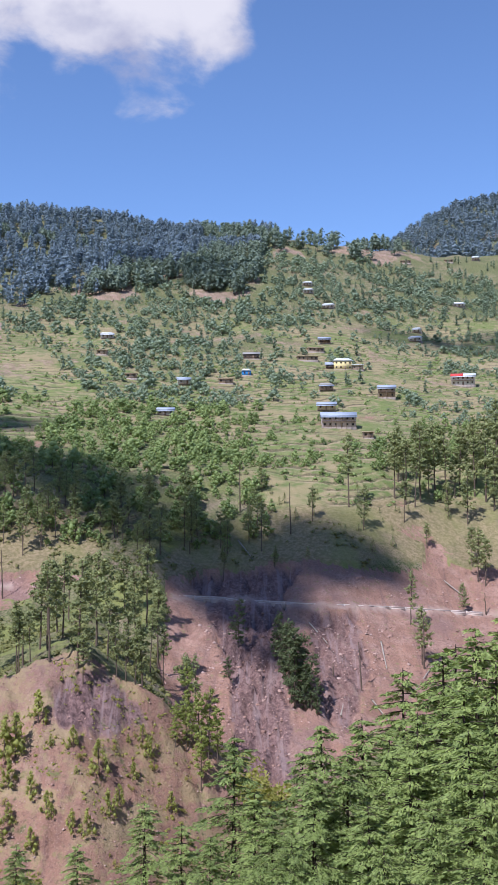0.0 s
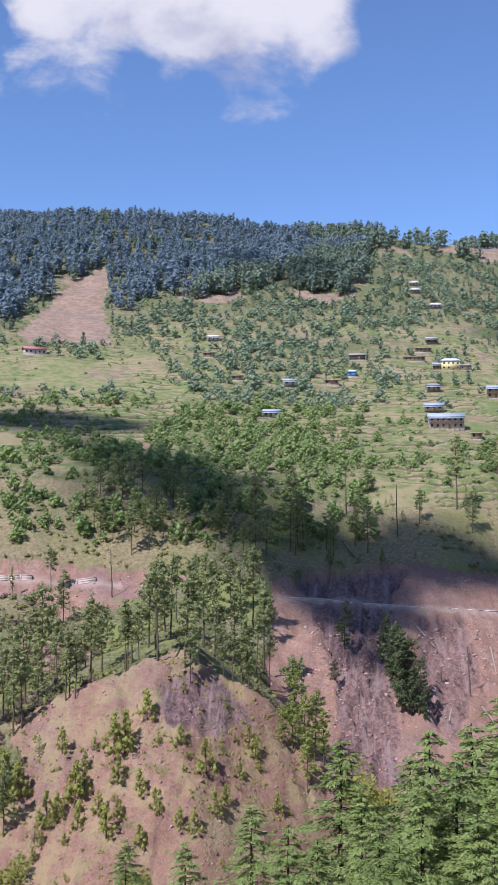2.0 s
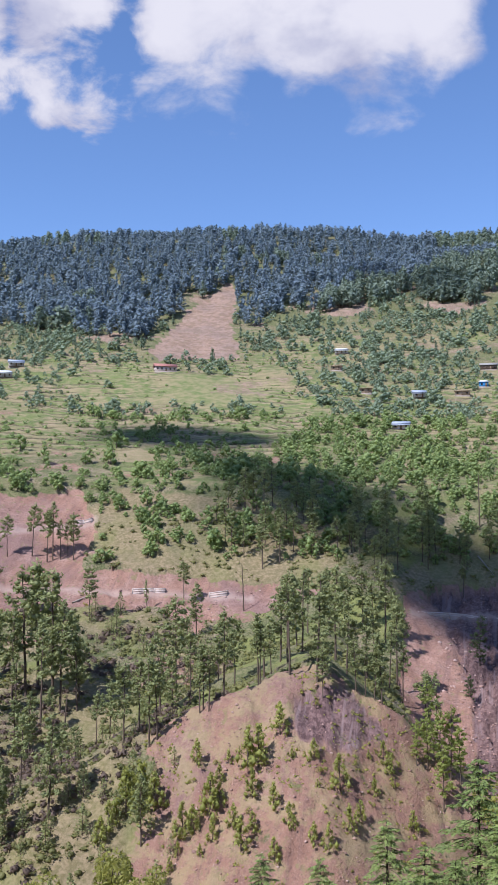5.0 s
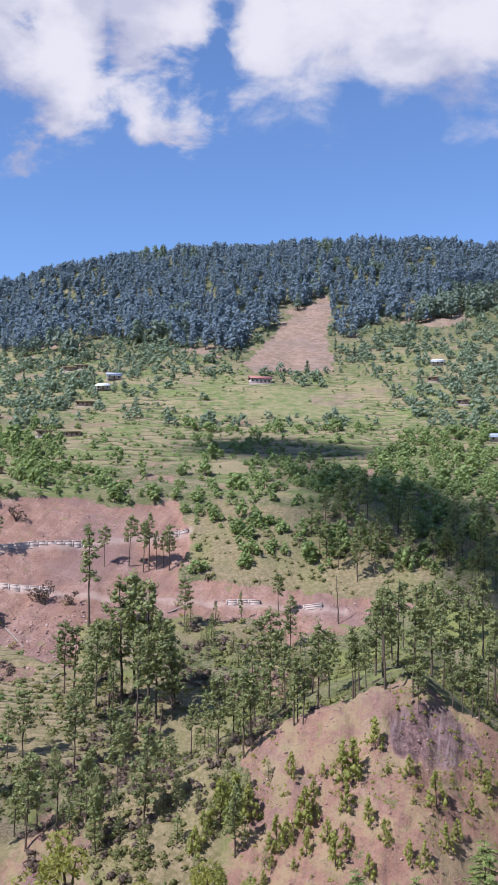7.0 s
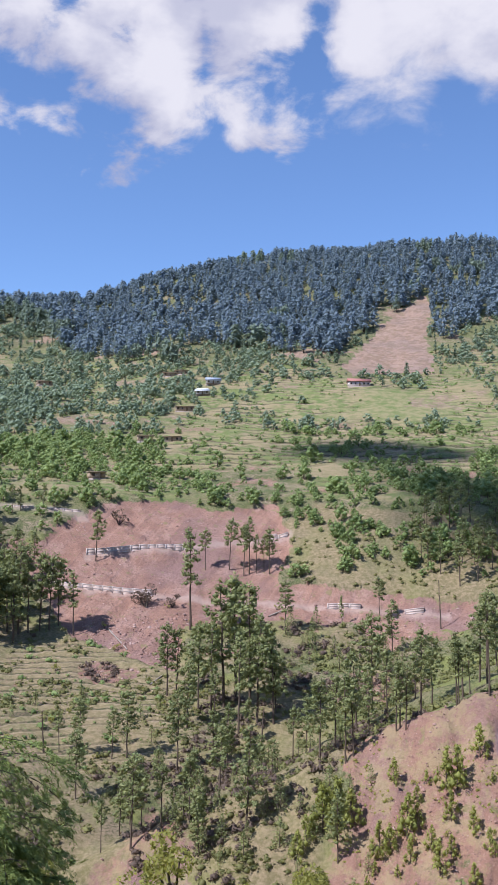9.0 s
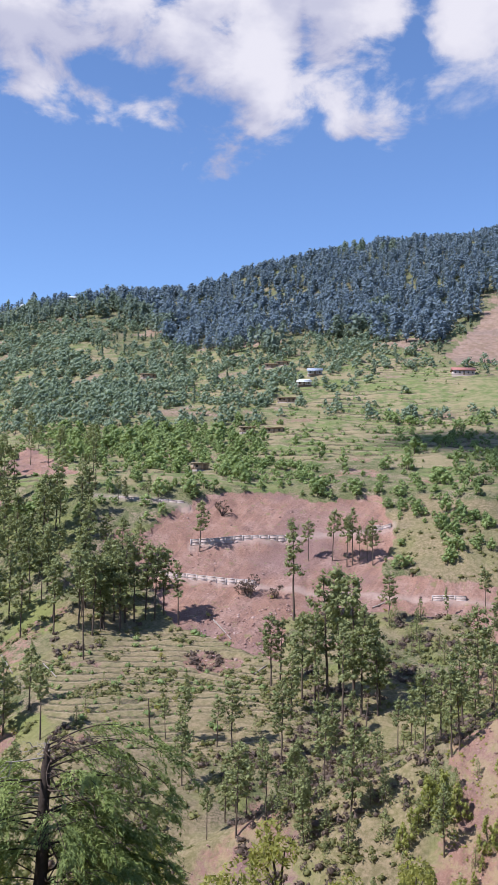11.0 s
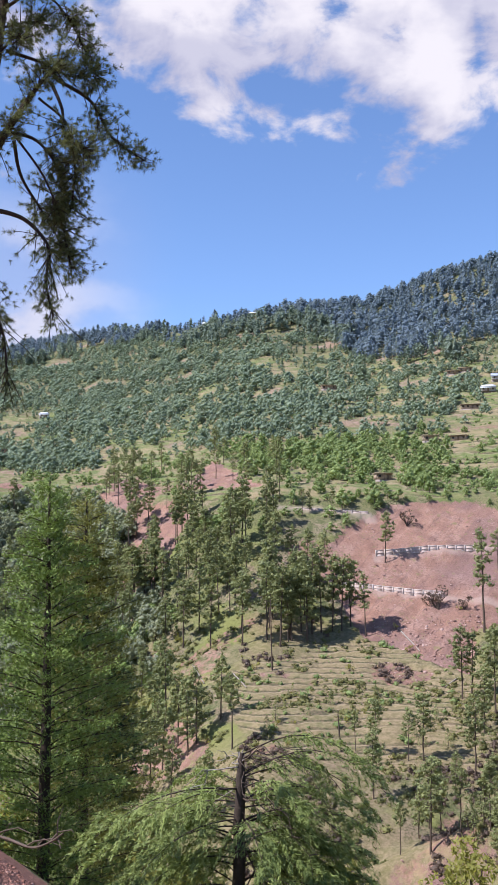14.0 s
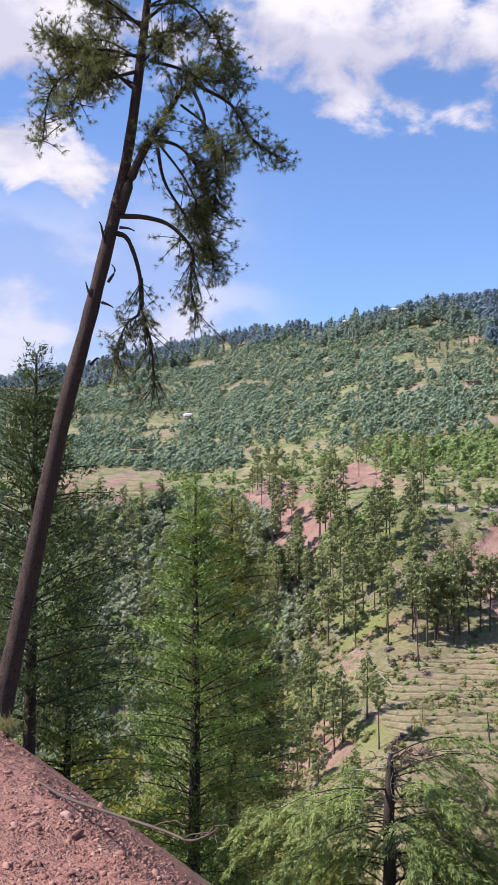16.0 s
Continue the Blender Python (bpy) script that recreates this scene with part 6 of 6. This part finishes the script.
def box(x0, x1, y0, y1, z0, z1):
    v = np.array([(x, y, z) for z in (z0, z1) for y in (y0, y1) for x in (x0, x1)], float)
    q = [(0, 2, 3, 1), (4, 5, 7, 6), (0, 1, 5, 4), (2, 6, 7, 3), (0, 4, 6, 2), (1, 3, 7, 5)]
    t = np.array([(a, b, c) for a, b, c, d in q] + [(a, c, d) for a, b, c, d in q])
    return v, t


def pitched(x0, x1, y0, y1, z, rise, hip, thick=0.14):
    """A thin pitched roof with its ridge along x; hip: how far the ridge stops short of the ends."""
    ym = (y0 + y1) / 2
    top = [(x0, y0, z), (x1, y0, z), (x1, y1, z), (x0, y1, z), (x0 + hip, ym, z + rise), (x1 - hip, ym, z + rise)]
    v = np.array(top + [(a, b, c - thick) for a, b, c in top], float)
    t = [(0, 1, 5), (0, 5, 4), (2, 3, 4), (2, 4, 5), (1, 2, 5), (3, 0, 4)]
    t += [(c + 6, b + 6, a + 6) for a, b, c in t]
    for a, b in ((0, 1), (1, 2), (2, 3), (3, 0)):
        t += [(a, a + 6, b + 6), (a, b + 6, b)]
    return v, np.array(t)


def lean_to(x0, x1, y0, y1, z0, z1, thick=0.10):
    v = np.array([(x0, y0, z0), (x1, y0, z0), (x1, y1, z1), (x0, y1, z1)], float)
    v = np.concatenate([v, v - np.array([0, 0, thick])])
    t = [(0, 1, 2), (0, 2, 3), (4, 6, 5), (4, 7, 6)]
    for a, b in ((0, 1), (1, 2), (2, 3), (3, 0)):
        t += [(a, a + 4, b + 4), (a, b + 4, b)]
    return v, np.array(t)


# kind: walls, roof, storeys, roof shape, veranda, words
STYLES = {"big": ("pink", "tin", 2, "gable", True, "two-storey farmhouse with blue-grey tin roofs and pinkish walls"),
          "cream": ("yellow", "tin", 1, "gable", True, "cream farmhouse with a double blue-grey tin roof"),
          "yellow": ("yellow", "white", 2, "hip", False, "yellow two-storey house with a pale tin roof"),
          "grey": ("dark", "tin", 1, "gable", True, "small dark house with a grey tin roof"),
          "shed": ("mud", "white", 1, "flat", False, "low shed with a pale flat roof"),
          "pavilion": ("mud", "slate", 1, "hip", True, "small mud house with a hipped grey slate roof"),
          "gable": ("mud", "tin", 2, "gable", True, "gabled timber house with a grey tin roof"),
          "redwhite": ("white", "white", 2, "split", True, "white two-storey house, roof half red and half pale"),
          "white": ("white", "white", 1, "hip", True, "whitewashed house with a pale tin roof"),
          "mud": ("mud", "earth", 1, "flat", False, "low mud-walled house with a flat earth roof"),
          "dark": ("dark", "slate", 1, "gable", False, "long low dark house with a slate roof"),
          "blue": ("blue", "white", 1, "hip", False, "small bright blue house with a white roof"),
          "tin": ("white", "tin", 1, "gable", True, "small house with a blue-grey tin roof"),
          "red": ("pink", "rust", 1, "gable", False, "long low house with a dull red roof")}


def build_house(x, y, z, width, kind, rnd):
    wall, roof, storeys, form, veranda, words = STYLES[kind]
    bearing = math.degrees(math.atan2(x, y))
    w = width
    dep = min(max(w * 0.45, 3.2), 5.2)
    sh = 2.5 if kind != "mud" else 2.2
    ob = thing("house", words, "house", pose(x, y, z + 0.4, 0, 0, -bearing + rnd.uniform(-14, 14)), "houses on the terraces")
    h = sh * storeys
    part_np("plinth", box(-w / 2 - 0.3, w / 2 + 0.3, -0.5, dep + 0.3, -2.6, 0.0), STONE, ob, "rough stone plinth")
    part_np("wall", box(-w / 2, w / 2, 0, dep, 0.004, h), WALLS[wall], ob)
    n = max(2, int(w / 2.2))
    for s in range(storeys):
        zb = s * sh
        for i in range(n):
            cx = -w / 2 + w * (i + 0.5) / n
            if s == 0 and i == n // 2:
                part_np("door", box(cx - 0.42, cx + 0.42, -0.04, 0.05, zb + 0.02, zb + 1.9), WOOD, ob, "dark wooden door")
                continue
            win = part_np("window", box(cx - 0.45, cx + 0.45, -0.05, 0.05, zb + 0.85, zb + 1.85), WOOD, ob)
            for k in (-1, 1):
                part_np("pane", box(cx + (0.04 if k > 0 else -0.38), cx + (0.38 if k > 0 else -0.04), -0.065, -0.04, zb + 0.93, zb + 1.77), GLASS, win)
    over = 0.55
    if form == "flat":
        part_np("roof", box(-w / 2 - 0.4, w / 2 + 0.4, -0.9, dep + 0.3, h + 0.004, h + 0.32), ROOFS[roof], ob)
        for k in range(3):
            cx = -w / 2 + w * k / 2
            part_np("post", box(cx - 0.07, cx + 0.07, -0.85, -0.72, 0.0, h), WOOD, ob)
    elif form == "split":
        part_np("roof", pitched(-w / 2 - over, 0, -over, dep + over, h + 0.1, dep * 0.30, 0), ROOFS["red"], ob, "bright red tin roof")
        part_np("roof", pitched(0.02, w / 2 + over, -over, dep + over, h + 0.1, dep * 0.30, 0), ROOFS["white"], ob)
    else:
        part_np("roof", pitched(-w / 2 - over, w / 2 + over, -over, dep + over, h + 0.1, dep * 0.34, dep * 0.5 if form == "hip" else 0), ROOFS[roof], ob)
        if form == "gable":
            for sx in (-1, 1):
                v = np.array([(sx * w / 2, 0.05, h - 0.02), (sx * w / 2, dep - 0.05, h - 0.02), (sx * w / 2, dep / 2, h + dep * 0.27), (sx * (w / 2 - 0.15), 0.05, h - 0.02), (sx * (w / 2 - 0.15), dep - 0.05, h - 0.02), (sx * (w / 2 - 0.15), dep / 2, h + dep * 0.27)])
                part_np("gable_wall", (v, np.array([(0, 1, 2), (3, 5, 4), (0, 2, 5), (0, 5, 3), (1, 4, 5), (1, 5, 2)])), WALLS[wall], ob)
    if veranda:
        zv = h - sh
        part_np("veranda_roof", lean_to(-w / 2 - over, w / 2 + over, -1.9, -0.03, zv + sh - 0.75, zv + sh - 0.15), ROOFS["white" if roof == "white" else "tin"], ob)
        part_np("veranda_floor", box(-w / 2, w / 2, -1.6, -0.01, zv - 0.12, zv - 0.01), WOOD, ob)
        m = max(3, int(w / 2))
        for i in range(m + 1):
            cx = -w / 2 + w * i / m
            part_np("post", box(cx - 0.06, cx + 0.06, -1.55, -1.43, -2.0, zv + sh - 0.7), WOOD, ob)
        part_np("rail", box(-w / 2, w / 2, -1.54, -1.48, zv + 0.75, zv + 0.85), WOOD, ob)


def make_houses():
    rnd = np.random.default_rng(121)
    for x, y, z, w, kind in HOUSE_AT:
        d = math.hypot(x, y)
        build_house(x, y, z, d * w / 57.3, kind, rnd)


make_houses()

# ---------------------------------------------------------------- hill road: banded retaining walls
CONCRETE = plain("pale_concrete", (0.46, 0.38, 0.34), (0.64, 0.55, 0.50), 0.8)
INFILL = plain("stone_infill", (0.38, 0.28, 0.235), (0.58, 0.47, 0.41), 1.6)


def road_line(line, a0, a1, gap):
    la, le = [p[0] for p in line], [p[1] for p in line]
    aa = np.arange(a0, a1, 0.4)
    d = np.array([math.hypot(*sight(a, float(np.interp(a, la, le)), 200.0)[:2]) for a in aa])
    d = np.convolve(np.pad(d, 4, mode="edge"), np.ones(9) / 9, "valid")
    n = int((a1 - a0) / 57.3 * d.mean() / gap)
    A = np.linspace(a0, a1, n + 1)
    D = np.interp(A, aa, d)
    E = np.interp(A, la, le)
    return np.stack([D * np.sin(np.radians(A)), D * np.cos(np.radians(A)), D * np.tan(np.radians(E))], -1)


def slab(p, q, z0, z1, thick):
    """An upright slab from p to q in plan, between two heights over them."""
    g = (q - p) * np.array([1, 1, 0])
    g /= np.linalg.norm(g)
    s = np.array([g[1], -g[0], 0]) * thick / 2
    u = np.array([0, 0, 1.0])
    v = np.array([p - s + u * z0, q - s + u * z0, q + s + u * z0, p + s + u * z0, p - s + u * z1, q - s + u * z1, q + s + u * z1, p + s + u * z1])
    t = [(0, 2, 1), (0, 3, 2), (4, 5, 6), (4, 6, 7)]
    for a, b in ((0, 1), (1, 2), (2, 3), (3, 0)):
        t += [(a, b, b + 4), (a, b + 4, a + 4)]
    return v, np.array(t)


ROAD_EARTH = plain("road_earth", (0.34, 0.215, 0.165), (0.46, 0.32, 0.26), 1.5)


def banded_wall(line, a0, a1, low, high, gap=2.6):
    """A low wall of stone cells between pale concrete bands, with the road's earth behind it."""
    P = road_line(line, a0, a1, gap)
    z = ground_z(P[:, 0], P[:, 1])[0]
    k = min(7, len(z) // 2 * 2 - 1)
    P[:, 2] = np.convolve(np.pad(z, k // 2, mode="edge"), np.ones(k) / k, "valid")
    back = P[len(P) // 2] * np.array([1, 1, 0])
    back = back / np.linalg.norm(back)
    base = P[0].copy()
    ob = thing("retaining_wall", "pale concrete-banded stone retaining wall below the hill road", "wall", Matrix.Translation(base))
    P = P - base
    for i in range(len(P) - 1):
        p, q = P[i], P[i + 1]
        for z in ((low, high) if high - low < 1.2 else (low, (low + high) / 2, high)):
            part_np("band", slab(p, q, z - 0.13, z + 0.13, 0.52), CONCRETE, ob)
        part_np("infill", slab(p, q, low - 1.6, high - 0.05, 0.45), INFILL, ob)
        part_np("road_bed", slab(p + back * 1.42, q + back * 1.42, low - 1.6, high + 0.03, 2.3), ROAD_EARTH, ob)
        g = (q - p) / np.linalg.norm(q - p)
        part_np("rib", slab(p - g * 0.14, p + g * 0.14, low - 0.5, high + 0.162, 0.66), CONCRETE, ob)


banded_wall(ROADS[1], -32.6, -26.9, -0.3, 1.35)
banded_wall(ROADS[1], -22.6, -21.6, -0.3, 1.35)
banded_wall(ROADS[2], -34.4, -29.0, -0.3, 1.35)
banded_wall(ROADS[2], -19.4, -17.6, -0.2, 1.0)
banded_wall(ROADS[2], -15.2, -14.2, -0.2, 1.0)
banded_wall(ROADS[0], -37.0, -33.0, -0.3, 0.35)
banded_wall(ROADS[3], -3.8, 12.6, -0.15, 0.30, 4.0)

# ---------------------------------------------------------------- dead trunks, logs, stones, bushes


def dead_trunk(a, e, span, near, label="bare dead standing tree trunk on the slide", lean=3.0):
    rnd = np.random.default_rng(int(abs(a) * 100) + 7)
    x, y, z = sight(a, e, near)
    h = math.hypot(x, y) * math.radians(span) * 1.02
    ob = thing("dead_trunk", label, "dead tree", pose(x, y, z - 0.2, rnd.uniform(-lean, lean), rnd.uniform(-lean, lean), 0), "dead trunks")
    t = np.linspace(0, 1, 8)
    part_np("stem", tube(np.stack([0.04 * rnd.normal(0, 1, 8), 0.04 * rnd.normal(0, 1, 8), h * t], -1), 0.22 - 0.13 * t, 7), BARK, ob, smooth_=True)
    for i in range(7):
        z1, b = h * rnd.uniform(0.35, 0.98), rnd.uniform(0, 6.28)
        L = rnd.uniform(0.3, 1.3)
        part_np("snag", tube([(0, 0, z1), (math.cos(b) * L, math.sin(b) * L, z1 + rnd.uniform(-0.2, 0.4))], [0.05, 0.015], 4), BARK, ob)


for a, e, s in [(6.15, -9.2, 3.0), (4.6, -8.4, 0.7), (12.8, -5.3, 1.2), (9.5, -8.2, 2.6)]:
    dead_trunk(a, e, s, 200)
for a, e, s in [(-0.5, -0.1, 2.8), (2.3, -1.3, 2.8), (-23.0, -12.0, 3.1), (-34.6, -11.2, 2.2), (-12.2, -8.2, 2.0), (-38.3, -7.0, 3.8), (-13.3, -4.4, 2.6)]:
    dead_trunk(a, e, s, 180)


def log(a0, e0, a1, e1, near, r=0.22):
    p, q = np.array(sight(a0, e0, near)), np.array(sight(a1, e1, near))
    if np.linalg.norm(q - p) > 22:
        q = p + (q - p) * 22 / np.linalg.norm(q - p)
    u = np.array([0, 0, r * 0.8])
    ob = thing("fallen_log", "pale fallen log lying on the red slide", "log", Matrix.Translation(p), "fallen logs")
    part_np("stem", tube(bent(u, q - p + u, 0.05, 6), np.linspace(r, r * 0.6, 6), 7), BARK_PALE, ob, smooth_=True)
    part_np("root_end", tube([u * 0.8, u * 1.5 + (p - q) * 0.02], [r * 1.5, r * 0.9], 7), BARK, ob)


for row in [(-31.3, -4.7, -30.3, -5.8), (6.7, -9.9, 7.5, -10.9), (5.0, -10.4, 5.2, -9.7), (9.0, -9.3, 9.9, -8.2), (3.3, -5.7, 4.3, -6.6), (7.2, -6.8, 7.5, -8.2), (10.6, -3.6, 11.6, -4.3), (-42.6, -6.7, -42.0, -7.7),
            (-40.4, -7.3, -39.7, -8.0), (-0.6, -1.7, 0.2, -2.7), (-29.0, -7.8, -28.3, -7.3), (-22.6, -4.0, -21.6, -3.6)]:
    log(*row, 195)


def stones():
    rnd = np.random.default_rng(131)
    a, e, d, x, y, z, red, ter, mea, road = spots(75000, -48, 16, 140, 345, rnd)
    patch = step(fbm(x / 15, y / 15, 3, 141), -0.1, 0.5) + 2.6 * inside(a, e, [(-33, -4.5), (-27, -4.0), (-26.5, -7.8), (-32, -7.5)]) + 1.0 * inside(a, e, [(-3, -5), (8, -6), (6, -13), (-1, -15)]) + 1.3 * ((d < 182) & (a > -19) & (a < -2))
    ok = (red > 0.4) & (rnd.uniform(0, 1, len(a)) < 0.40 * patch)
    x, y, z = [c[:11500] for c in keep(ok, x, y, z)]
    s = np.minimum(np.exp(rnd.normal(-1.75, 0.5, len(x))), 0.6) * np.where(np.hypot(x, y) < 182, 0.62, 1.0)
    V, T = [], []
    for i in range(len(x)):
        v = ICO_V[:11] * rnd.uniform(0.5, 1.2, (11, 1)) * s[i] * np.array([1.2, 1.0, 0.75])
        V.append(v + np.array([x[i], y[i], z[i] + s[i] * 0.1]))
        T.append(ICO_T[:15] + 11 * i)
    ob = new("slide_stones", mesh_np("slide_stones", np.concatenate(V), np.concatenate(T), [STONE_SLIDE]))
    tagged(ob, "broken reddish stones strewn over the landslide", "stones", kind="stuff")


def slide_stone_colour(t):
    k = node(t, "NewGeometry").outputs["Random Per Island"]
    return ramp(t, k, [(0.0, (0.20, 0.12, 0.10)), (0.6, (0.34, 0.21, 0.17)), (1.0, (0.43, 0.31, 0.27))])


STONE_SLIDE = surface("stone_slide", slide_stone_colour, 0.95)
stones()


def low_bush(rnd):
    """A knee-high bush one metre across."""
    parts = [(ICO_V[:11] * rnd.uniform(0.5, 1.0, (11, 1)) * np.array([0.42, 0.42, 0.4]) + np.array([0, 0, 0.3]), ICO_T[:15])]
    parts.append(clump((0, 0, 0.35), (0.5, 0.5, 0.45), 16, 0.32, 0.24, rnd, 0.6))
    return join(parts), tube([(0, 0, 0), (0, 0, 0.3)], [0.03, 0.02], 3)


def make_low_bushes():
    rnd = np.random.default_rng(141)
    tem = [low_bush(rnd) for _ in range(8)]
    # hedges along the terrace risers
    a = np.radians(rnd.uniform(-60, 16, 170000))
    d = np.sqrt(rnd.uniform(190.0 ** 2, 640.0 ** 2, len(a)))
    x, y = d * np.sin(a), d * np.cos(a)
    z, red, ter, mea, road, riser = ground_z(x, y)
    e = np.degrees(np.arctan2(z, d))
    ok = (riser > 0.3) & (red < 0.2) & (rnd.uniform(0, 1, len(d)) < 0.6) & (fbm(x / 9, y / 9, 2, 151) > -0.2) & clear_of_houses(x, y)
    x, y, z = [c[:11000] for c in keep(ok, x, y, z)]
    scatter("terrace_bushes", "small dark green bushes along the terrace edges", "bushes", tem, [LEAF_BROAD, BARK], x, y, z, 0.4 + 1.5 * rnd.uniform(0, 1, len(x)) ** 2, rnd.uniform(1.0, 1.7, len(x)), rnd.uniform(0, 0.6, len(x)), rnd)
    # undergrowth on the lower slopes
    a, e, d, x, y, z, red, ter, mea, road = spots(42000, -46, 14, 140, 320, rnd)
    n = fbm(x / 12, y / 12, 3, 161)
    ok = (red < 0.5) & (n > -0.12) & (rnd.uniform(0, 1, len(d)) < np.where(e < -6, 1.0, 0.45)) & (e > -20)
    x, y, z = [c[:7500] for c in keep(ok, x, y, z)]
    scatter("undergrowth", "low scrub and brambles on the lower slopes", "scrub", tem, [LEAF_SCRUB, BARK], x, y, z, 0.3 + 1.4 * rnd.uniform(0, 1, len(x)) ** 2, rnd.uniform(1.0, 1.8, len(x)), rnd.uniform(0, 1, len(x)), rnd)

    # low bushes dotted over the open terraces further up
    a, e, d, x, y, z, red, ter, mea, road = spots(16000, -58, 16, 330, 860, rnd)
    ok = (red < 0.3) & (e > 1.5) & (e < 11.5) & clear_of_houses(x, y) & (rnd.uniform(0, 1, len(d)) < np.where(mea > 0.5, 0.12, 0.5)) & (fbm(x / 11, y / 11, 3, 167) > -0.15)
    x, y, z = [c[:5200] for c in keep(ok, x, y, z)]
    scatter("slope_bushes", "low green bushes dotted over the open terraces", "bushes", tem, [LEAF_BROAD, BARK], x, y, z, 0.6 + 1.5 * rnd.uniform(0, 1, len(x)) ** 2, rnd.uniform(1.0, 1.7, len(x)), rnd.uniform(0, 0.7, len(x)), rnd)
    a, e, d, x, y, z, red, ter, mea, road = spots(9000, -19, -2, 135, 180, rnd)
    x, y, z = [c[:1500] for c in keep((fbm(x / 6, y / 6, 3, 165) > 0.16) & (red > 0.3), x, y, z)]
    scatter("spur_tussocks", "small yellow-green tussocks on the bare spur", "tussocks", tem, [LEAF_BUSH, BARK], x, y, z, 0.15 + 0.55 * rnd.uniform(0, 1, len(x)) ** 2, rnd.uniform(0.9, 1.5, len(x)), rnd.uniform(0, 0.8, len(x)), rnd)
    a, e, d, x, y, z, red, ter, mea, road = spots(9000, -40, -14, 140, 300, rnd)
    n = fbm(x / 9, y / 9, 3, 163)
    x, y, z = [c[:1300] for c in keep((red < 0.6) & (n > 0.12) & (e < -4.5) & (ter < 0.5), x, y, z)]
    scatter("dry_scrub", "brown leafless scrub in the hollows between the pines", "scrub", tem, [LEAF_BROWN, BARK], x, y, z, rnd.uniform(0.6, 1.9, len(x)), rnd.uniform(0.9, 1.5, len(x)), rnd.uniform(0, 0.7, len(x)), rnd)


LEAF_SCRUB = leaf("leaves_scrub", (0.075, 0.085, 0.035), (0.27, 0.265, 0.10), 0.3)
make_low_bushes()

# ---------------------------------------------------------------- a cumulus high behind the viewer, whose shade lies on the slope
CLOUD_LOBES = [(-20, 428, 17), (-17.5, 438, 18), (-15, 434, 18), (-12.5, 424, 16), (-16, 414, 16), (-18.5, 420, 15), (-14.5, 386, 20), (-12.5, 354, 25), (-10, 334, 26), (-7, 320, 26), (-4, 304, 25), (-1, 294, 22), (1.0, 278, 16), (0.8, 260, 9), (1.8, 252, 7), (-2.5, 285, 16), (3.2, 303, 17), (5.6, 304, 13), (1.5, 314, 17), (4.6, 315, 15), (7.4, 309, 10)]
CLOUD_WISPS = [(-3, 760, 30), (-6, 790, 24), (9, 690, 26), (12, 680, 22), (15, 700, 30)]


def vapour():
    """Thin white cloud stuff that lets part of the light through."""
    m = bpy.data.materials.new("cloud_vapour")
    t = node_tree(m)
    d = node(t, "BsdfDiffuse", {"Color": (0.9, 0.9, 0.9, 1)})
    mix = node(t, "MixShader", {0: 0.115, 1: node(t, "BsdfTransparent").outputs[0], 2: d.outputs[0]})
    node(t, "OutputMaterial", {0: mix.outputs[0]})
    return m


CLOUD = vapour()


def cloud(lobes, seed):
    rnd = np.random.default_rng(seed)
    parts = []
    for a, d, r in lobes:
        x, y = d * math.sin(radians(a)), d * math.cos(radians(a))
        c = np.array([x, y, land(x, y)]) + np.array(sun_way) * 900
        for k in range(4):
            o = rnd.normal(0, 0.28, 3) * r
            bm = bmesh.new()
            bmesh.ops.create_icosphere(bm, subdivisions=3, radius=1.0)
            v = np.array([q.co[:] for q in bm.verts])
            t = np.array([[q.index for q in f.verts] for f in bm.faces])
            bm.free()
            n = np.array([noise.noise(Vector(q * 2.3) + Vector((k * 7.1, a, d))) for q in v])
            parts.append((v * (1 + 0.35 * n)[:, None] * r * rnd.uniform(0.75, 1.05) * np.array([1, 1, 0.45]) + c + o * np.array([1, 1, 0.3]), t))
    ob = new("cloud", shade_smooth(mesh_np("cloud", *join(parts), [CLOUD])))
    tagged(ob, "white cumulus cloud drifting high behind the viewer", "cloud", kind="stuff")


cloud(CLOUD_LOBES, 171)
cloud(CLOUD_WISPS, 172)
